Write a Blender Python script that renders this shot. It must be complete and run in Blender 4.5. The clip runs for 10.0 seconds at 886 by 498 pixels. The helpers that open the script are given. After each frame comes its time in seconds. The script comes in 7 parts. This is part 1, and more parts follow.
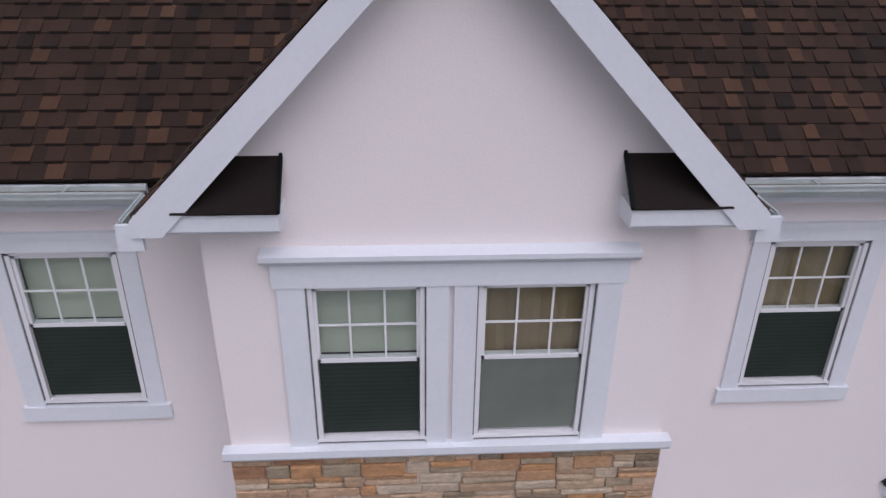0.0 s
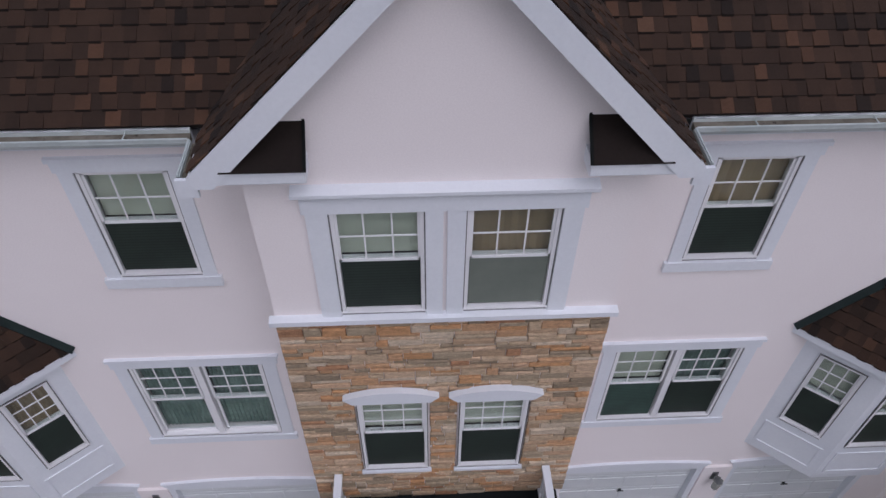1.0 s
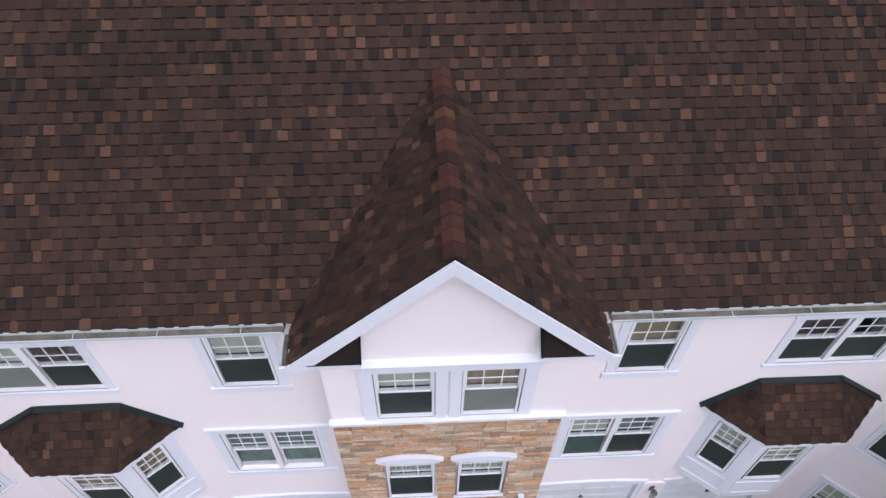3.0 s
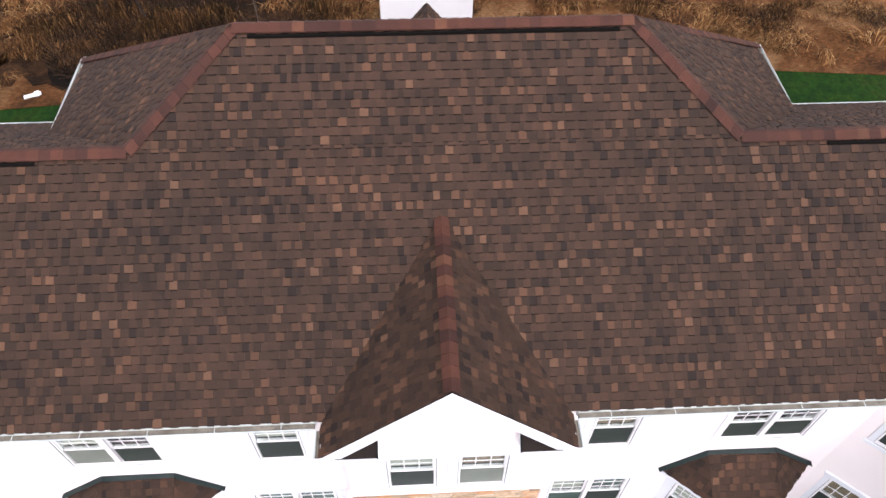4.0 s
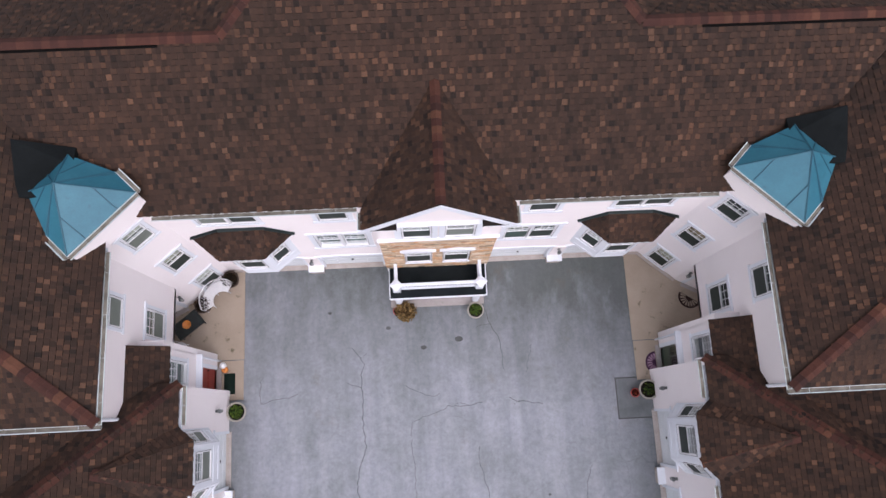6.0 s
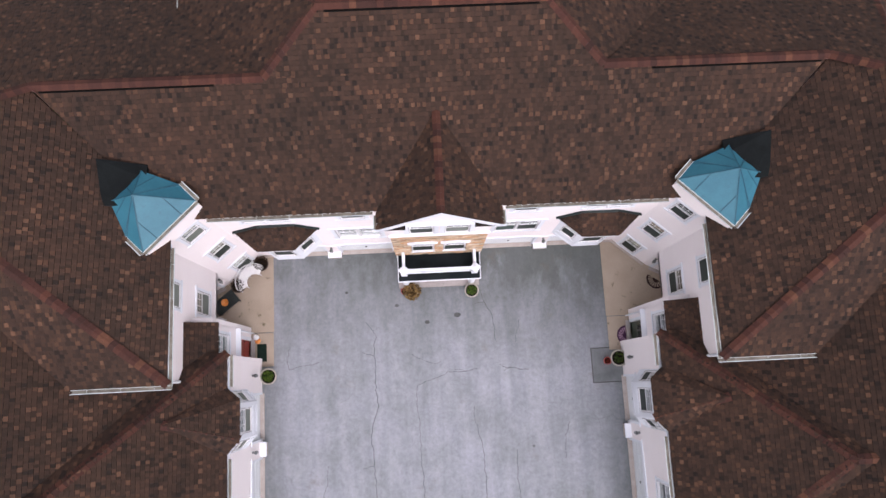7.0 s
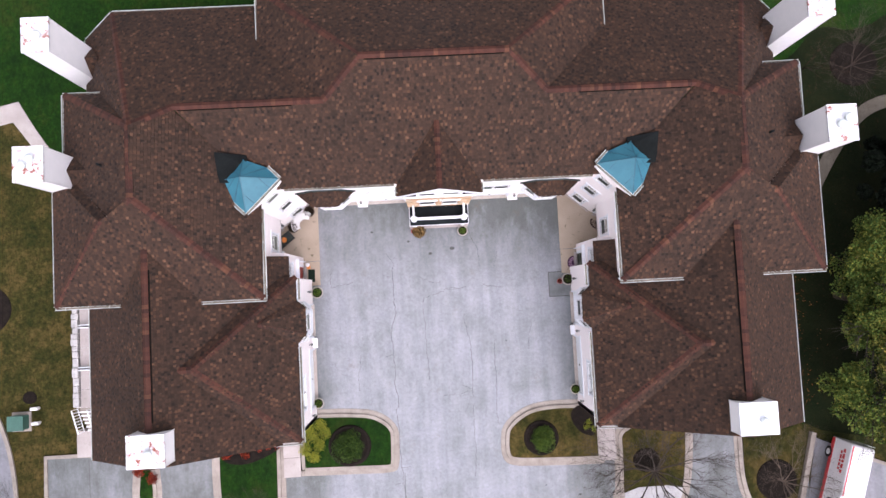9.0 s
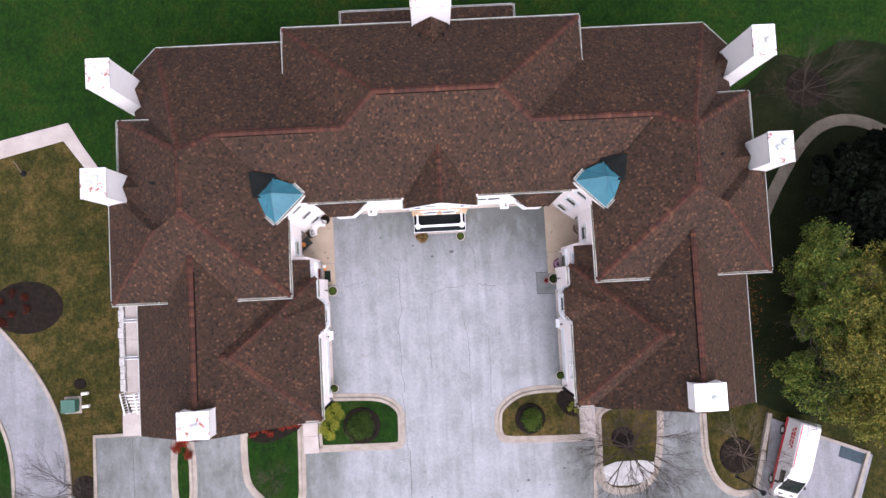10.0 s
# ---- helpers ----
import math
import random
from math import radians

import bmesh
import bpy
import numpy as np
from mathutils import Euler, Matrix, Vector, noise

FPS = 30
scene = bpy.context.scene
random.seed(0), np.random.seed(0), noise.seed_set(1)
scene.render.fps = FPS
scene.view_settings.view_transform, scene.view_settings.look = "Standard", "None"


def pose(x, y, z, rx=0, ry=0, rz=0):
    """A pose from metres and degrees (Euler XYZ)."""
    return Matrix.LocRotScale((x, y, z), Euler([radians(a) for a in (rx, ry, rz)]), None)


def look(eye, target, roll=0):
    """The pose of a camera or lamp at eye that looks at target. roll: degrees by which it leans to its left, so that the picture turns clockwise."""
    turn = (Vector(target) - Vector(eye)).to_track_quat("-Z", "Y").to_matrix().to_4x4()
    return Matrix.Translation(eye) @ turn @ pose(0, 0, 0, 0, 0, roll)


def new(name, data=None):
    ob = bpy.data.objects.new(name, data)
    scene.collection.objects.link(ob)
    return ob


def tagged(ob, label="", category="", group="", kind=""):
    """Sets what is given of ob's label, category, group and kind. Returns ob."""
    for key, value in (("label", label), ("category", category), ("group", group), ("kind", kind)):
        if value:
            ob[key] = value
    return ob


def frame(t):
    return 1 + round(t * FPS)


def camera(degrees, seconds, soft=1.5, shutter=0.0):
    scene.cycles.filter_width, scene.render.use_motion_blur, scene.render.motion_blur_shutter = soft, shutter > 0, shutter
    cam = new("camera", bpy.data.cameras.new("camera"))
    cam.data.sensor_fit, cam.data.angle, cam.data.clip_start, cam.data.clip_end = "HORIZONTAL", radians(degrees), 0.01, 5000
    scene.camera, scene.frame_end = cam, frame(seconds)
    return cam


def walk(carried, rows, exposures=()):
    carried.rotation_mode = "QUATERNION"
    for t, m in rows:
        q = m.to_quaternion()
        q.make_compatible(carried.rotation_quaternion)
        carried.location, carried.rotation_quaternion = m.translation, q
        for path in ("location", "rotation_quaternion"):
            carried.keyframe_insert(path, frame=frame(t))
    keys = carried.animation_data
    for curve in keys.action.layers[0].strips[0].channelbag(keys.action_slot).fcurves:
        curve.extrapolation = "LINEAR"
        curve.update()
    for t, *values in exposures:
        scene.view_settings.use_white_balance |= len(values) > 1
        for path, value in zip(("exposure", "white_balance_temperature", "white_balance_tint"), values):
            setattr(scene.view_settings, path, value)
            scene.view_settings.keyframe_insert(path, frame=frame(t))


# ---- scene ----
cam = camera(63.53, 10.0)
PATH = [
    (0.0, -0.365, -5.386, 11.301, 63.521, -0.634, -3.189),
    (0.1, -0.356, -5.404, 11.475, 60.003, -0.595, -3.091),
    (0.2, -0.347, -5.422, 11.652, 56.790, -0.556, -2.993),
    (0.3, -0.337, -5.441, 11.833, 53.411, -0.518, -2.894),
    (0.4, -0.328, -5.459, 12.017, 50.328, -0.479, -2.796),
    (0.5, -0.319, -5.477, 12.205, 48.947, -0.440, -2.698),
    (0.6, -0.315, -5.495, 12.396, 47.998, -0.445, -2.698),
    (0.8, -0.308, -5.532, 12.789, 46.051, -0.455, -2.699),
    (1.0, -0.300, -5.569, 13.195, 43.882, -0.465, -2.700),
    (1.5, -0.330, -5.620, 14.272, 40.557, -0.447, -2.703),
    (2.0, -0.404, -5.646, 15.338, 39.713, -0.516, -2.683),
    (2.2, -0.407, -5.672, 15.766, 39.319, -0.520, -2.710),
    (3.3, -0.418, -5.665, 18.475, 38.389, -0.520, -2.715),
    (3.5, -0.426, -5.652, 19.066, 38.368, -0.512, -2.736),
    (4.0, -0.445, -5.673, 20.776, 38.465, -0.545, -2.752),
    (4.4, -0.405, -5.745, 22.290, 38.450, -0.572, -2.776),
    (4.5, -0.395, -5.763, 22.671, 37.020, -0.579, -2.782),
    (4.6, -0.399, -5.774, 23.047, 34.795, -0.608, -2.789),
    (4.7, -0.403, -5.784, 23.423, 32.587, -0.638, -2.796),
    (4.8, -0.408, -5.795, 23.806, 30.381, -0.667, -2.803),
    (4.9, -0.412, -5.805, 24.177, 28.374, -0.697, -2.810),
    (5.0, -0.416, -5.816, 24.543, 26.225, -0.726, -2.817),
    (5.1, -0.428, -5.821, 24.905, 24.338, -0.767, -2.826),
    (5.2, -0.440, -5.826, 25.264, 22.225, -0.809, -2.834),
    (5.3, -0.452, -5.831, 25.606, 20.448, -0.850, -2.843),
    (5.4, -0.464, -5.836, 25.955, 18.688, -0.892, -2.851),
    (5.5, -0.476, -5.841, 26.315, 17.484, -0.933, -2.860),
    (5.6, -0.480, -5.838, 26.726, 16.811, -0.950, -2.870),
    (5.8, -0.484, -5.830, 27.570, 15.433, -0.970, -2.890),
    (6.0, -0.490, -5.840, 28.420, 12.662, -1.001, -2.910),
    (6.2, -0.479, -5.870, 29.253, 10.549, -0.975, -2.895),
    (7.3, -0.470, -5.909, 34.763, 10.086, -0.764, -2.820),
    (7.5, -0.465, -5.912, 35.959, 10.164, -0.764, -2.835),
    (8.0, -0.534, -6.028, 39.203, 10.519, -0.757, -2.900),
    (8.5, -0.519, -5.898, 42.389, 8.974, -0.763, -2.881),
    (8.6, -0.525, -5.893, 43.025, 7.993, -0.762, -2.888),
    (8.7, -0.530, -5.888, 43.661, 6.777, -0.761, -2.895),
    (8.8, -0.536, -5.884, 44.300, 5.287, -0.759, -2.902),
    (8.9, -0.541, -5.879, 44.934, 4.009, -0.758, -2.909),
    (9.0, -0.547, -5.874, 45.566, 3.422, -0.757, -2.916),
    (9.5, -0.656, -5.845, 48.705, 3.290, -0.833, -2.974),
    (10.0, -0.662, -5.792, 51.655, 3.206, -0.766, -3.009),
]
EXPOSURES = [(0.0, -0.32, 5720, 25), (0.5, -0.6, 5650, 24), (1.0, -0.58, 5640, 24), (2.0, -0.18, 5600, 24), (3.3, 0.3, 5600, 24), (3.6, 0.43, 5720, 24), (4.0, 1.15, 6020, 23), (4.4, 1.75, 6150, 23), (4.55, 1.75, 6150, 23), (4.8, 1.4, 5920, 25), (5.1, 0.8, 5820, 26), (5.5, 0.56, 5840, 26), (6.2, 0.5, 5860, 25), (7.5, 0.88, 6060, 27), (9.0, 1.1, 5980, 27), (10.0, 1.14, 5960, 27)]
walk(cam, [(t, pose(x, y, z, rx, ry, rz)) for t, x, y, z, rx, ry, rz in PATH], EXPOSURES)

# ---------------------------------------------------------------- world and light
world = bpy.data.worlds.new("sky")
scene.world = world
world.use_nodes = True
wn = world.node_tree.nodes
wl = world.node_tree.links
sky = wn.new("ShaderNodeTexSky")
sky.sky_type = "NISHITA"
sky.sun_disc = False
sky.sun_elevation = radians(57)
sky.sun_rotation = radians(162)
sky.air_density = 4.0
sky.dust_density = 6.0
sky.ozone_density = 1.0
hsv = wn.new("ShaderNodeHueSaturation")
hsv.inputs["Saturation"].default_value = 0.28
wl.new(sky.outputs[0], hsv.inputs["Color"])
wl.new(hsv.outputs[0], wn["Background"].inputs["Color"])
wn["Background"].inputs["Strength"].default_value = 0.125
sun = new("sun", bpy.data.lights.new("sun", "SUN"))
sun.data.energy = 0.55
sun.data.angle = radians(75)
sun.data.color = (1.0, 0.97, 0.93)
sun.matrix_world = look((0, 0, 60), (-3.15, 9.7, 44))

# ---------------------------------------------------------------- materials


def mat(name, rough=0.7, metal=0.0):
    m = bpy.data.materials.new(name)
    m.use_nodes = True
    b = m.node_tree.nodes["Principled BSDF"]
    b.inputs["Roughness"].default_value = rough
    b.inputs["Metallic"].default_value = metal
    if rough >= 0.85:
        b.inputs["Specular IOR Level"].default_value = 0.12
    return m, m.node_tree.nodes, m.node_tree.links, b


def coords(n, l, scale=(1, 1, 1), source="Object"):
    t = n.new("ShaderNodeTexCoord")
    k = n.new("ShaderNodeMapping")
    k.inputs["Scale"].default_value = scale
    l.new(t.outputs[source], k.inputs["Vector"])
    return k.outputs[0]


def nz(n, l, vec, scale, detail=4.0, rough=0.6):
    t = n.new("ShaderNodeTexNoise")
    t.inputs["Scale"].default_value = scale
    t.inputs["Detail"].default_value = detail
    t.inputs["Roughness"].default_value = rough
    if vec is not None:
        l.new(vec, t.inputs["Vector"])
    return t.outputs["Fac"]


def ramp(n, l, fac, stops, mode="LINEAR"):
    r = n.new("ShaderNodeValToRGB")
    r.color_ramp.interpolation = mode
    e = r.color_ramp.elements
    while len(e) < len(stops):
        e.new(0.5)
    for el, (p, c) in zip(e, stops):
        el.position = p
        el.color = (*c, 1) if len(c) == 3 else c
    l.new(fac, r.inputs["Fac"])
    return r.outputs["Color"]


def mixc(n, l, fac, a, b, mode="MIX"):
    m = n.new("ShaderNodeMix")
    m.data_type = "RGBA"
    m.blend_type = mode
    for sock, v in ((m.inputs[0], fac), (m.inputs[6], a), (m.inputs[7], b)):
        if isinstance(v, (int, float)):
            sock.default_value = v
        elif isinstance(v, tuple):
            sock.default_value = (*v, 1)
        else:
            l.new(v, sock)
    return m.outputs[2]


def bump(n, l, b, height, strength=0.3, dist=0.02):
    k = n.new("ShaderNodeBump")
    k.inputs["Strength"].default_value = strength
    k.inputs["Distance"].default_value = dist
    l.new(height, k.inputs["Height"])
    l.new(k.outputs[0], b.inputs["Normal"])


def blotchy(name, c1, c2, big=0.6, fine=30, rough=0.75, strength=0.2, dist=0.005, c3=None, metal=0.0, grain=0.18, spot=0.6):
    """A paint, stucco or soil: two colours in large blotches, a fine grain over them, and a relief."""
    m, n, l, b = mat(name, rough, metal)
    v = coords(n, l)
    big_n = nz(n, l, v, big, 6, 0.65)
    col = ramp(n, l, big_n, [(0.32, c1), (0.68, c2)])
    fine_n = nz(n, l, v, fine, 5, 0.7)
    if c3:
        spots = ramp(n, l, nz(n, l, v, big * 5, 5, 0.7), [(spot, (0, 0, 0)), (spot + 0.1, (1, 1, 1))])
        col = mixc(n, l, spots, col, c3)
    g = ramp(n, l, fine_n, [(0.3, (1 - grain, 1 - grain, 1 - grain)), (0.7, (1, 1, 1))])
    col = mixc(n, l, 1.0, col, g, "MULTIPLY")
    l.new(col, b.inputs["Base Color"])
    bump(n, l, b, fine_n, strength, dist)
    return m


TOOTH = [(0.0, (0.019, 0.0134, 0.0108)), (0.1, (0.028, 0.0178, 0.0128)), (0.24, (0.036, 0.0218, 0.015)), (0.46, (0.0425, 0.0252, 0.0168)),
         (0.64, (0.05, 0.029, 0.0188)), (0.79, (0.064, 0.035, 0.0215)), (0.9, (0.08, 0.043, 0.026)), (0.965, (0.1, 0.056, 0.034))]
UNDER = [(0.0, (0.028, 0.0182, 0.0132)), (0.2, (0.035, 0.0218, 0.0154)), (0.5, (0.04, 0.0243, 0.0168)), (0.8, (0.046, 0.0275, 0.0186))]
CAP = [(0.0, (0.038, 0.0182, 0.0142)), (0.2, (0.051, 0.0222, 0.0164)), (0.5, (0.062, 0.026, 0.0182)), (0.75, (0.072, 0.03, 0.02)), (0.93, (0.092, 0.042, 0.025))]


def shingle_mat(name, stops, single=False):
    """Asphalt shingle with mineral granules: one tone a tab, slow weathering over it, and a dull damp sheen."""
    m, n, l, b = mat(name, 0.75)
    b.inputs["Specular IOR Level"].default_value = 0.14
    b.inputs["Sheen Weight"].default_value = 0.035
    b.inputs["Sheen Roughness"].default_value = 0.45
    if single:
        r = n.new("ShaderNodeObjectInfo").outputs["Random"]
    else:
        r = n.new("ShaderNodeNewGeometry").outputs["Random Per Island"]
    col = ramp(n, l, r, stops, "CONSTANT")
    v = coords(n, l)
    big = ramp(n, l, nz(n, l, v, 0.35, 5, 0.6), [(0.3, (0.8, 0.82, 0.84)), (0.7, (1.14, 1.08, 1.04))])
    col = mixc(n, l, 1.0, col, big, "MULTIPLY")
    wear = ramp(n, l, nz(n, l, v, 2.6, 4, 0.65), [(0.3, (0.84, 0.85, 0.86)), (0.7, (1.14, 1.12, 1.1))])
    col = mixc(n, l, 1.0, col, wear, "MULTIPLY")
    g = nz(n, l, v, 180, 3, 0.8)
    col = mixc(n, l, 1.0, col, ramp(n, l, g, [(0.3, (0.68, 0.68, 0.68)), (0.7, (1.3, 1.3, 1.3))]), "MULTIPLY")
    l.new(col, b.inputs["Base Color"])
    bump(n, l, b, g, 0.45, 0.004)
    return m


SHINGLE = shingle_mat("asphalt_shingle", TOOTH)
SHINGLE_ONE = shingle_mat("asphalt_shingle_single", TOOTH, True)
COURSE = shingle_mat("asphalt_course", UNDER)
COURSE_ONE = shingle_mat("asphalt_course_single", UNDER, True)
RIDGE = shingle_mat("ridge_shingle", CAP)
# Felt under the shingles; also the dark of shaded return roofs and tab shadow lines.
DECK = blotchy("roof_felt_and_shade", (0.014, 0.011, 0.01), (0.022, 0.017, 0.015), rough=0.95)
STUCCO = blotchy("cream_stucco", (0.87, 0.815, 0.805), (0.9, 0.852, 0.842), big=0.35, fine=60, rough=0.9, strength=0.25, dist=0.003, grain=0.08)
TRIM = blotchy("white_trim_paint", (0.72, 0.755, 0.8), (0.79, 0.82, 0.855), big=0.8, fine=25, rough=0.5, strength=0.06, dist=0.002, grain=0.05)
VINYL = blotchy("white_vinyl", (0.78, 0.79, 0.8), (0.83, 0.83, 0.84), big=2.0, fine=20, rough=0.35, strength=0.03, dist=0.001, grain=0.03)
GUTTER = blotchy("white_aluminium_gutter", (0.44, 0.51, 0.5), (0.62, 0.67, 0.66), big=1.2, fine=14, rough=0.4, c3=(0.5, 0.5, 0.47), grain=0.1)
GUTTER_IN = blotchy("gutter_dirt", (0.1, 0.09, 0.07), (0.24, 0.22, 0.18), big=3, fine=25, rough=0.95, c3=(0.02, 0.018, 0.015))
FLASH = blotchy("dark_membrane_and_gap_shade", (0.0055, 0.007, 0.007), (0.011, 0.0135, 0.0135), big=1.5, fine=20, rough=0.88, grain=0.2)
FLASH_GREEN = blotchy("dark_green_flashing", (0.016, 0.034, 0.032), (0.026, 0.048, 0.046), big=1.5, fine=20, rough=0.6, grain=0.1)
COPPER = blotchy("blue_painted_metal", (0.018, 0.115, 0.16), (0.033, 0.16, 0.21), big=0.9, fine=18, rough=0.5, strength=0.05, c3=(0.022, 0.1, 0.14), grain=0.14)
SEAM = blotchy("dark_blue_seam", (0.015, 0.08, 0.12), (0.025, 0.11, 0.15), rough=0.5)
BLACK = blotchy("black_membrane", (0.008, 0.011, 0.012), (0.016, 0.02, 0.021), big=1.2, fine=30, rough=0.9)
VENT = blotchy("black_vent_mesh", (0.004, 0.0035, 0.003), (0.007, 0.006, 0.005), rough=0.95)
GLASS, gn, gl, gb = mat("window_glass", 0.03)
gb.inputs["Base Color"].default_value = (0.86, 0.93, 0.9, 1)
gb.inputs["Transmission Weight"].default_value = 1.0
gb.inputs["IOR"].default_value = 1.5
# Grey of the shaded gap between casing and window frame.
FRAME_GAP = blotchy("frame_gap_shade", (0.09, 0.09, 0.09), (0.3, 0.3, 0.3), big=2.5, fine=20, rough=0.9)
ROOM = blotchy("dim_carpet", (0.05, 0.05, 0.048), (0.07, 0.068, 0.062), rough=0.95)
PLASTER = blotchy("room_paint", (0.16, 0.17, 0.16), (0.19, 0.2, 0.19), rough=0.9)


def screen_mat(name, c1, c2):
    """Insect mesh with the slats of a blind faintly seen behind it."""
    m, n, l, b = mat(name, 0.6)
    v = coords(n, l)
    w = n.new("ShaderNodeTexWave")
    w.bands_direction = "Z"
    w.inputs["Scale"].default_value = 7.5
    w.inputs["Distortion"].default_value = 0.4
    l.new(v, w.inputs["Vector"])
    col = ramp(n, l, w.outputs["Fac"], [(0.15, c1), (0.5, c2)])
    col = mixc(n, l, 1.0, col, ramp(n, l, nz(n, l, v, 1.6, 4, 0.6), [(0.3, (0.6, 0.6, 0.6)), (0.7, (1.2, 1.2, 1.2))]), "MULTIPLY")
    l.new(col, b.inputs["Base Color"])
    return m


SCREEN = screen_mat("insect_screen", (0.011, 0.019, 0.014), (0.018, 0.031, 0.022))
SCREEN_GREEN = screen_mat("green_insect_screen", (0.03, 0.06, 0.047), (0.045, 0.085, 0.068))
SCREEN_PALE = blotchy("pale_insect_screen", (0.15, 0.175, 0.145), (0.19, 0.215, 0.18), big=2, fine=90, rough=0.6)
BLIND = blotchy("pale_blind", (0.53, 0.555, 0.45), (0.6, 0.62, 0.51), big=1.4, fine=30, rough=0.7)
BLIND_TAN = blotchy("tan_blind", (0.26, 0.19, 0.105), (0.31, 0.225, 0.13), big=1.4, fine=30, rough=0.7)
CURTAIN = blotchy("teal_green_curtain", (0.1, 0.16, 0.135), (0.24, 0.32, 0.28), big=3.0, fine=12, rough=0.9)
CONCRETE_WALK = blotchy("pale_walk_concrete", (0.34, 0.305, 0.285), (0.43, 0.395, 0.375), big=0.8, fine=40, rough=0.9, c3=(0.3, 0.28, 0.25))
PAD = blotchy("tan_patio_concrete", (0.33, 0.27, 0.205), (0.44, 0.365, 0.285), big=0.35, fine=40, rough=0.9, c3=(0.13, 0.12, 0.07), spot=0.6)
KERB = blotchy("kerb_concrete", (0.24, 0.21, 0.18), (0.36, 0.325, 0.285), big=1.2, fine=30, rough=0.9, c3=(0.2, 0.18, 0.15))


def drive_mat(name="drive_concrete", damp=True):
    m, n, l, b = mat(name, 0.88)
    v = coords(n, l)
    streak = coords(n, l, (1.0, 0.45, 1))
    col = ramp(n, l, nz(n, l, streak, 1.3, 7, 0.7), [(0.28, (0.25, 0.262, 0.282)), (0.5, (0.282, 0.293, 0.316)), (0.72, (0.312, 0.324, 0.348))])
    if not damp:
        col = mixc(n, l, 1.0, col, (0.86, 0.835, 0.85), "MULTIPLY")
    # long worn tracks in the way that cars come in
    track = ramp(n, l, nz(n, l, coords(n, l, (1.5, 0.1, 1)), 1.0, 5, 0.6), [(0.36, (0.88, 0.895, 0.89)), (0.62, (1.05, 1.05, 1.06))])
    col = mixc(n, l, 1.0, col, track, "MULTIPLY")
    blot = ramp(n, l, nz(n, l, v, 0.4, 7, 0.72), [(0.33, (0.78, 0.8, 0.765)), (0.5, (0.96, 0.965, 0.95)), (0.62, (1.05, 1.045, 1.06))])
    col = mixc(n, l, 1.0, col, blot, "MULTIPLY")
    small = ramp(n, l, nz(n, l, v, 5.0, 6, 0.8), [(0.33, (0.8, 0.81, 0.81)), (0.66, (1.09, 1.09, 1.09))])
    col = mixc(n, l, 1.0, col, small, "MULTIPLY")
    if damp:
        # algae stain along the north edge of the court, thicker to the east, broken up by noise
        sep = n.new("ShaderNodeSeparateXYZ")
        l.new(v, sep.inputs[0])
        band = n.new("ShaderNodeMapRange")
        band.inputs["From Min"].default_value = -7.0
        band.inputs["From Max"].default_value = 0.0
        l.new(sep.outputs[1], band.inputs["Value"])
        east = n.new("ShaderNodeMapRange")
        east.inputs["From Min"].default_value = -8.0
        east.inputs["From Max"].default_value = 8.0
        east.inputs["To Min"].default_value = 0.72
        east.inputs["To Max"].default_value = 1.2
        l.new(sep.outputs[0], east.inputs["Value"])
        both = n.new("ShaderNodeMath")
        both.operation = "MULTIPLY"
        l.new(band.outputs[0], both.inputs[0])
        l.new(east.outputs[0], both.inputs[1])
        # a narrower stain along the foot of the side walls
        off = n.new("ShaderNodeMath")
        off.operation = "ABSOLUTE"
        l.new(sep.outputs[0], off.inputs[0])
        rim = n.new("ShaderNodeMapRange")
        rim.inputs["From Min"].default_value = 6.4
        rim.inputs["From Max"].default_value = 8.3
        rim.inputs["To Max"].default_value = 0.75
        l.new(off.outputs[0], rim.inputs["Value"])
        most = n.new("ShaderNodeMath")
        most.operation = "MAXIMUM"
        l.new(both.outputs[0], most.inputs[0])
        l.new(rim.outputs[0], most.inputs[1])
        mix = n.new("ShaderNodeMath")
        mix.operation = "MULTIPLY"
        l.new(most.outputs[0], mix.inputs[0])
        l.new(nz(n, l, coords(n, l, (0.9, 0.42, 1)), 0.9, 8, 0.74), mix.inputs[1])
        stain = ramp(n, l, mix.outputs[0], [(0.09, (0, 0, 0)), (0.25, (0.26, 0.26, 0.26)), (0.47, (0.74, 0.74, 0.74))])
        col = mixc(n, l, stain, col, (0.07, 0.08, 0.066))
        spill = ramp(n, l, nz(n, l, v, 0.55, 6, 0.72), [(0.6, (0, 0, 0)), (0.72, (0.34, 0.34, 0.34))])
        col = mixc(n, l, spill, col, (0.15, 0.125, 0.09))
    vo = n.new("ShaderNodeTexVoronoi")
    vo.feature = "DISTANCE_TO_EDGE"
    vo.inputs["Scale"].default_value = 0.42
    warp = n.new("ShaderNodeTexNoise")
    warp.inputs["Scale"].default_value = 1.2
    warp.inputs["Detail"].default_value = 6
    l.new(v, warp.inputs["Vector"])
    l.new(mixc(n, l, 0.35, v, warp.outputs["Color"], "ADD"), vo.inputs["Vector"])
    crack = ramp(n, l, vo.outputs["Distance"], [(0.0, (1, 1, 1)), (0.006, (0, 0, 0))])
    gate = ramp(n, l, nz(n, l, v, 0.3, 3, 0.5), [(0.5, (0, 0, 0)), (0.6, (0.3, 0.3, 0.3))])
    col = mixc(n, l, mixc(n, l, 1.0, crack, gate, "MULTIPLY"), col, (0.08, 0.085, 0.08))
    fine = nz(n, l, v, 55, 4, 0.8)
    col = mixc(n, l, 1.0, col, ramp(n, l, fine, [(0.3, (0.82, 0.82, 0.82)), (0.7, (1.1, 1.1, 1.1))]), "MULTIPLY")
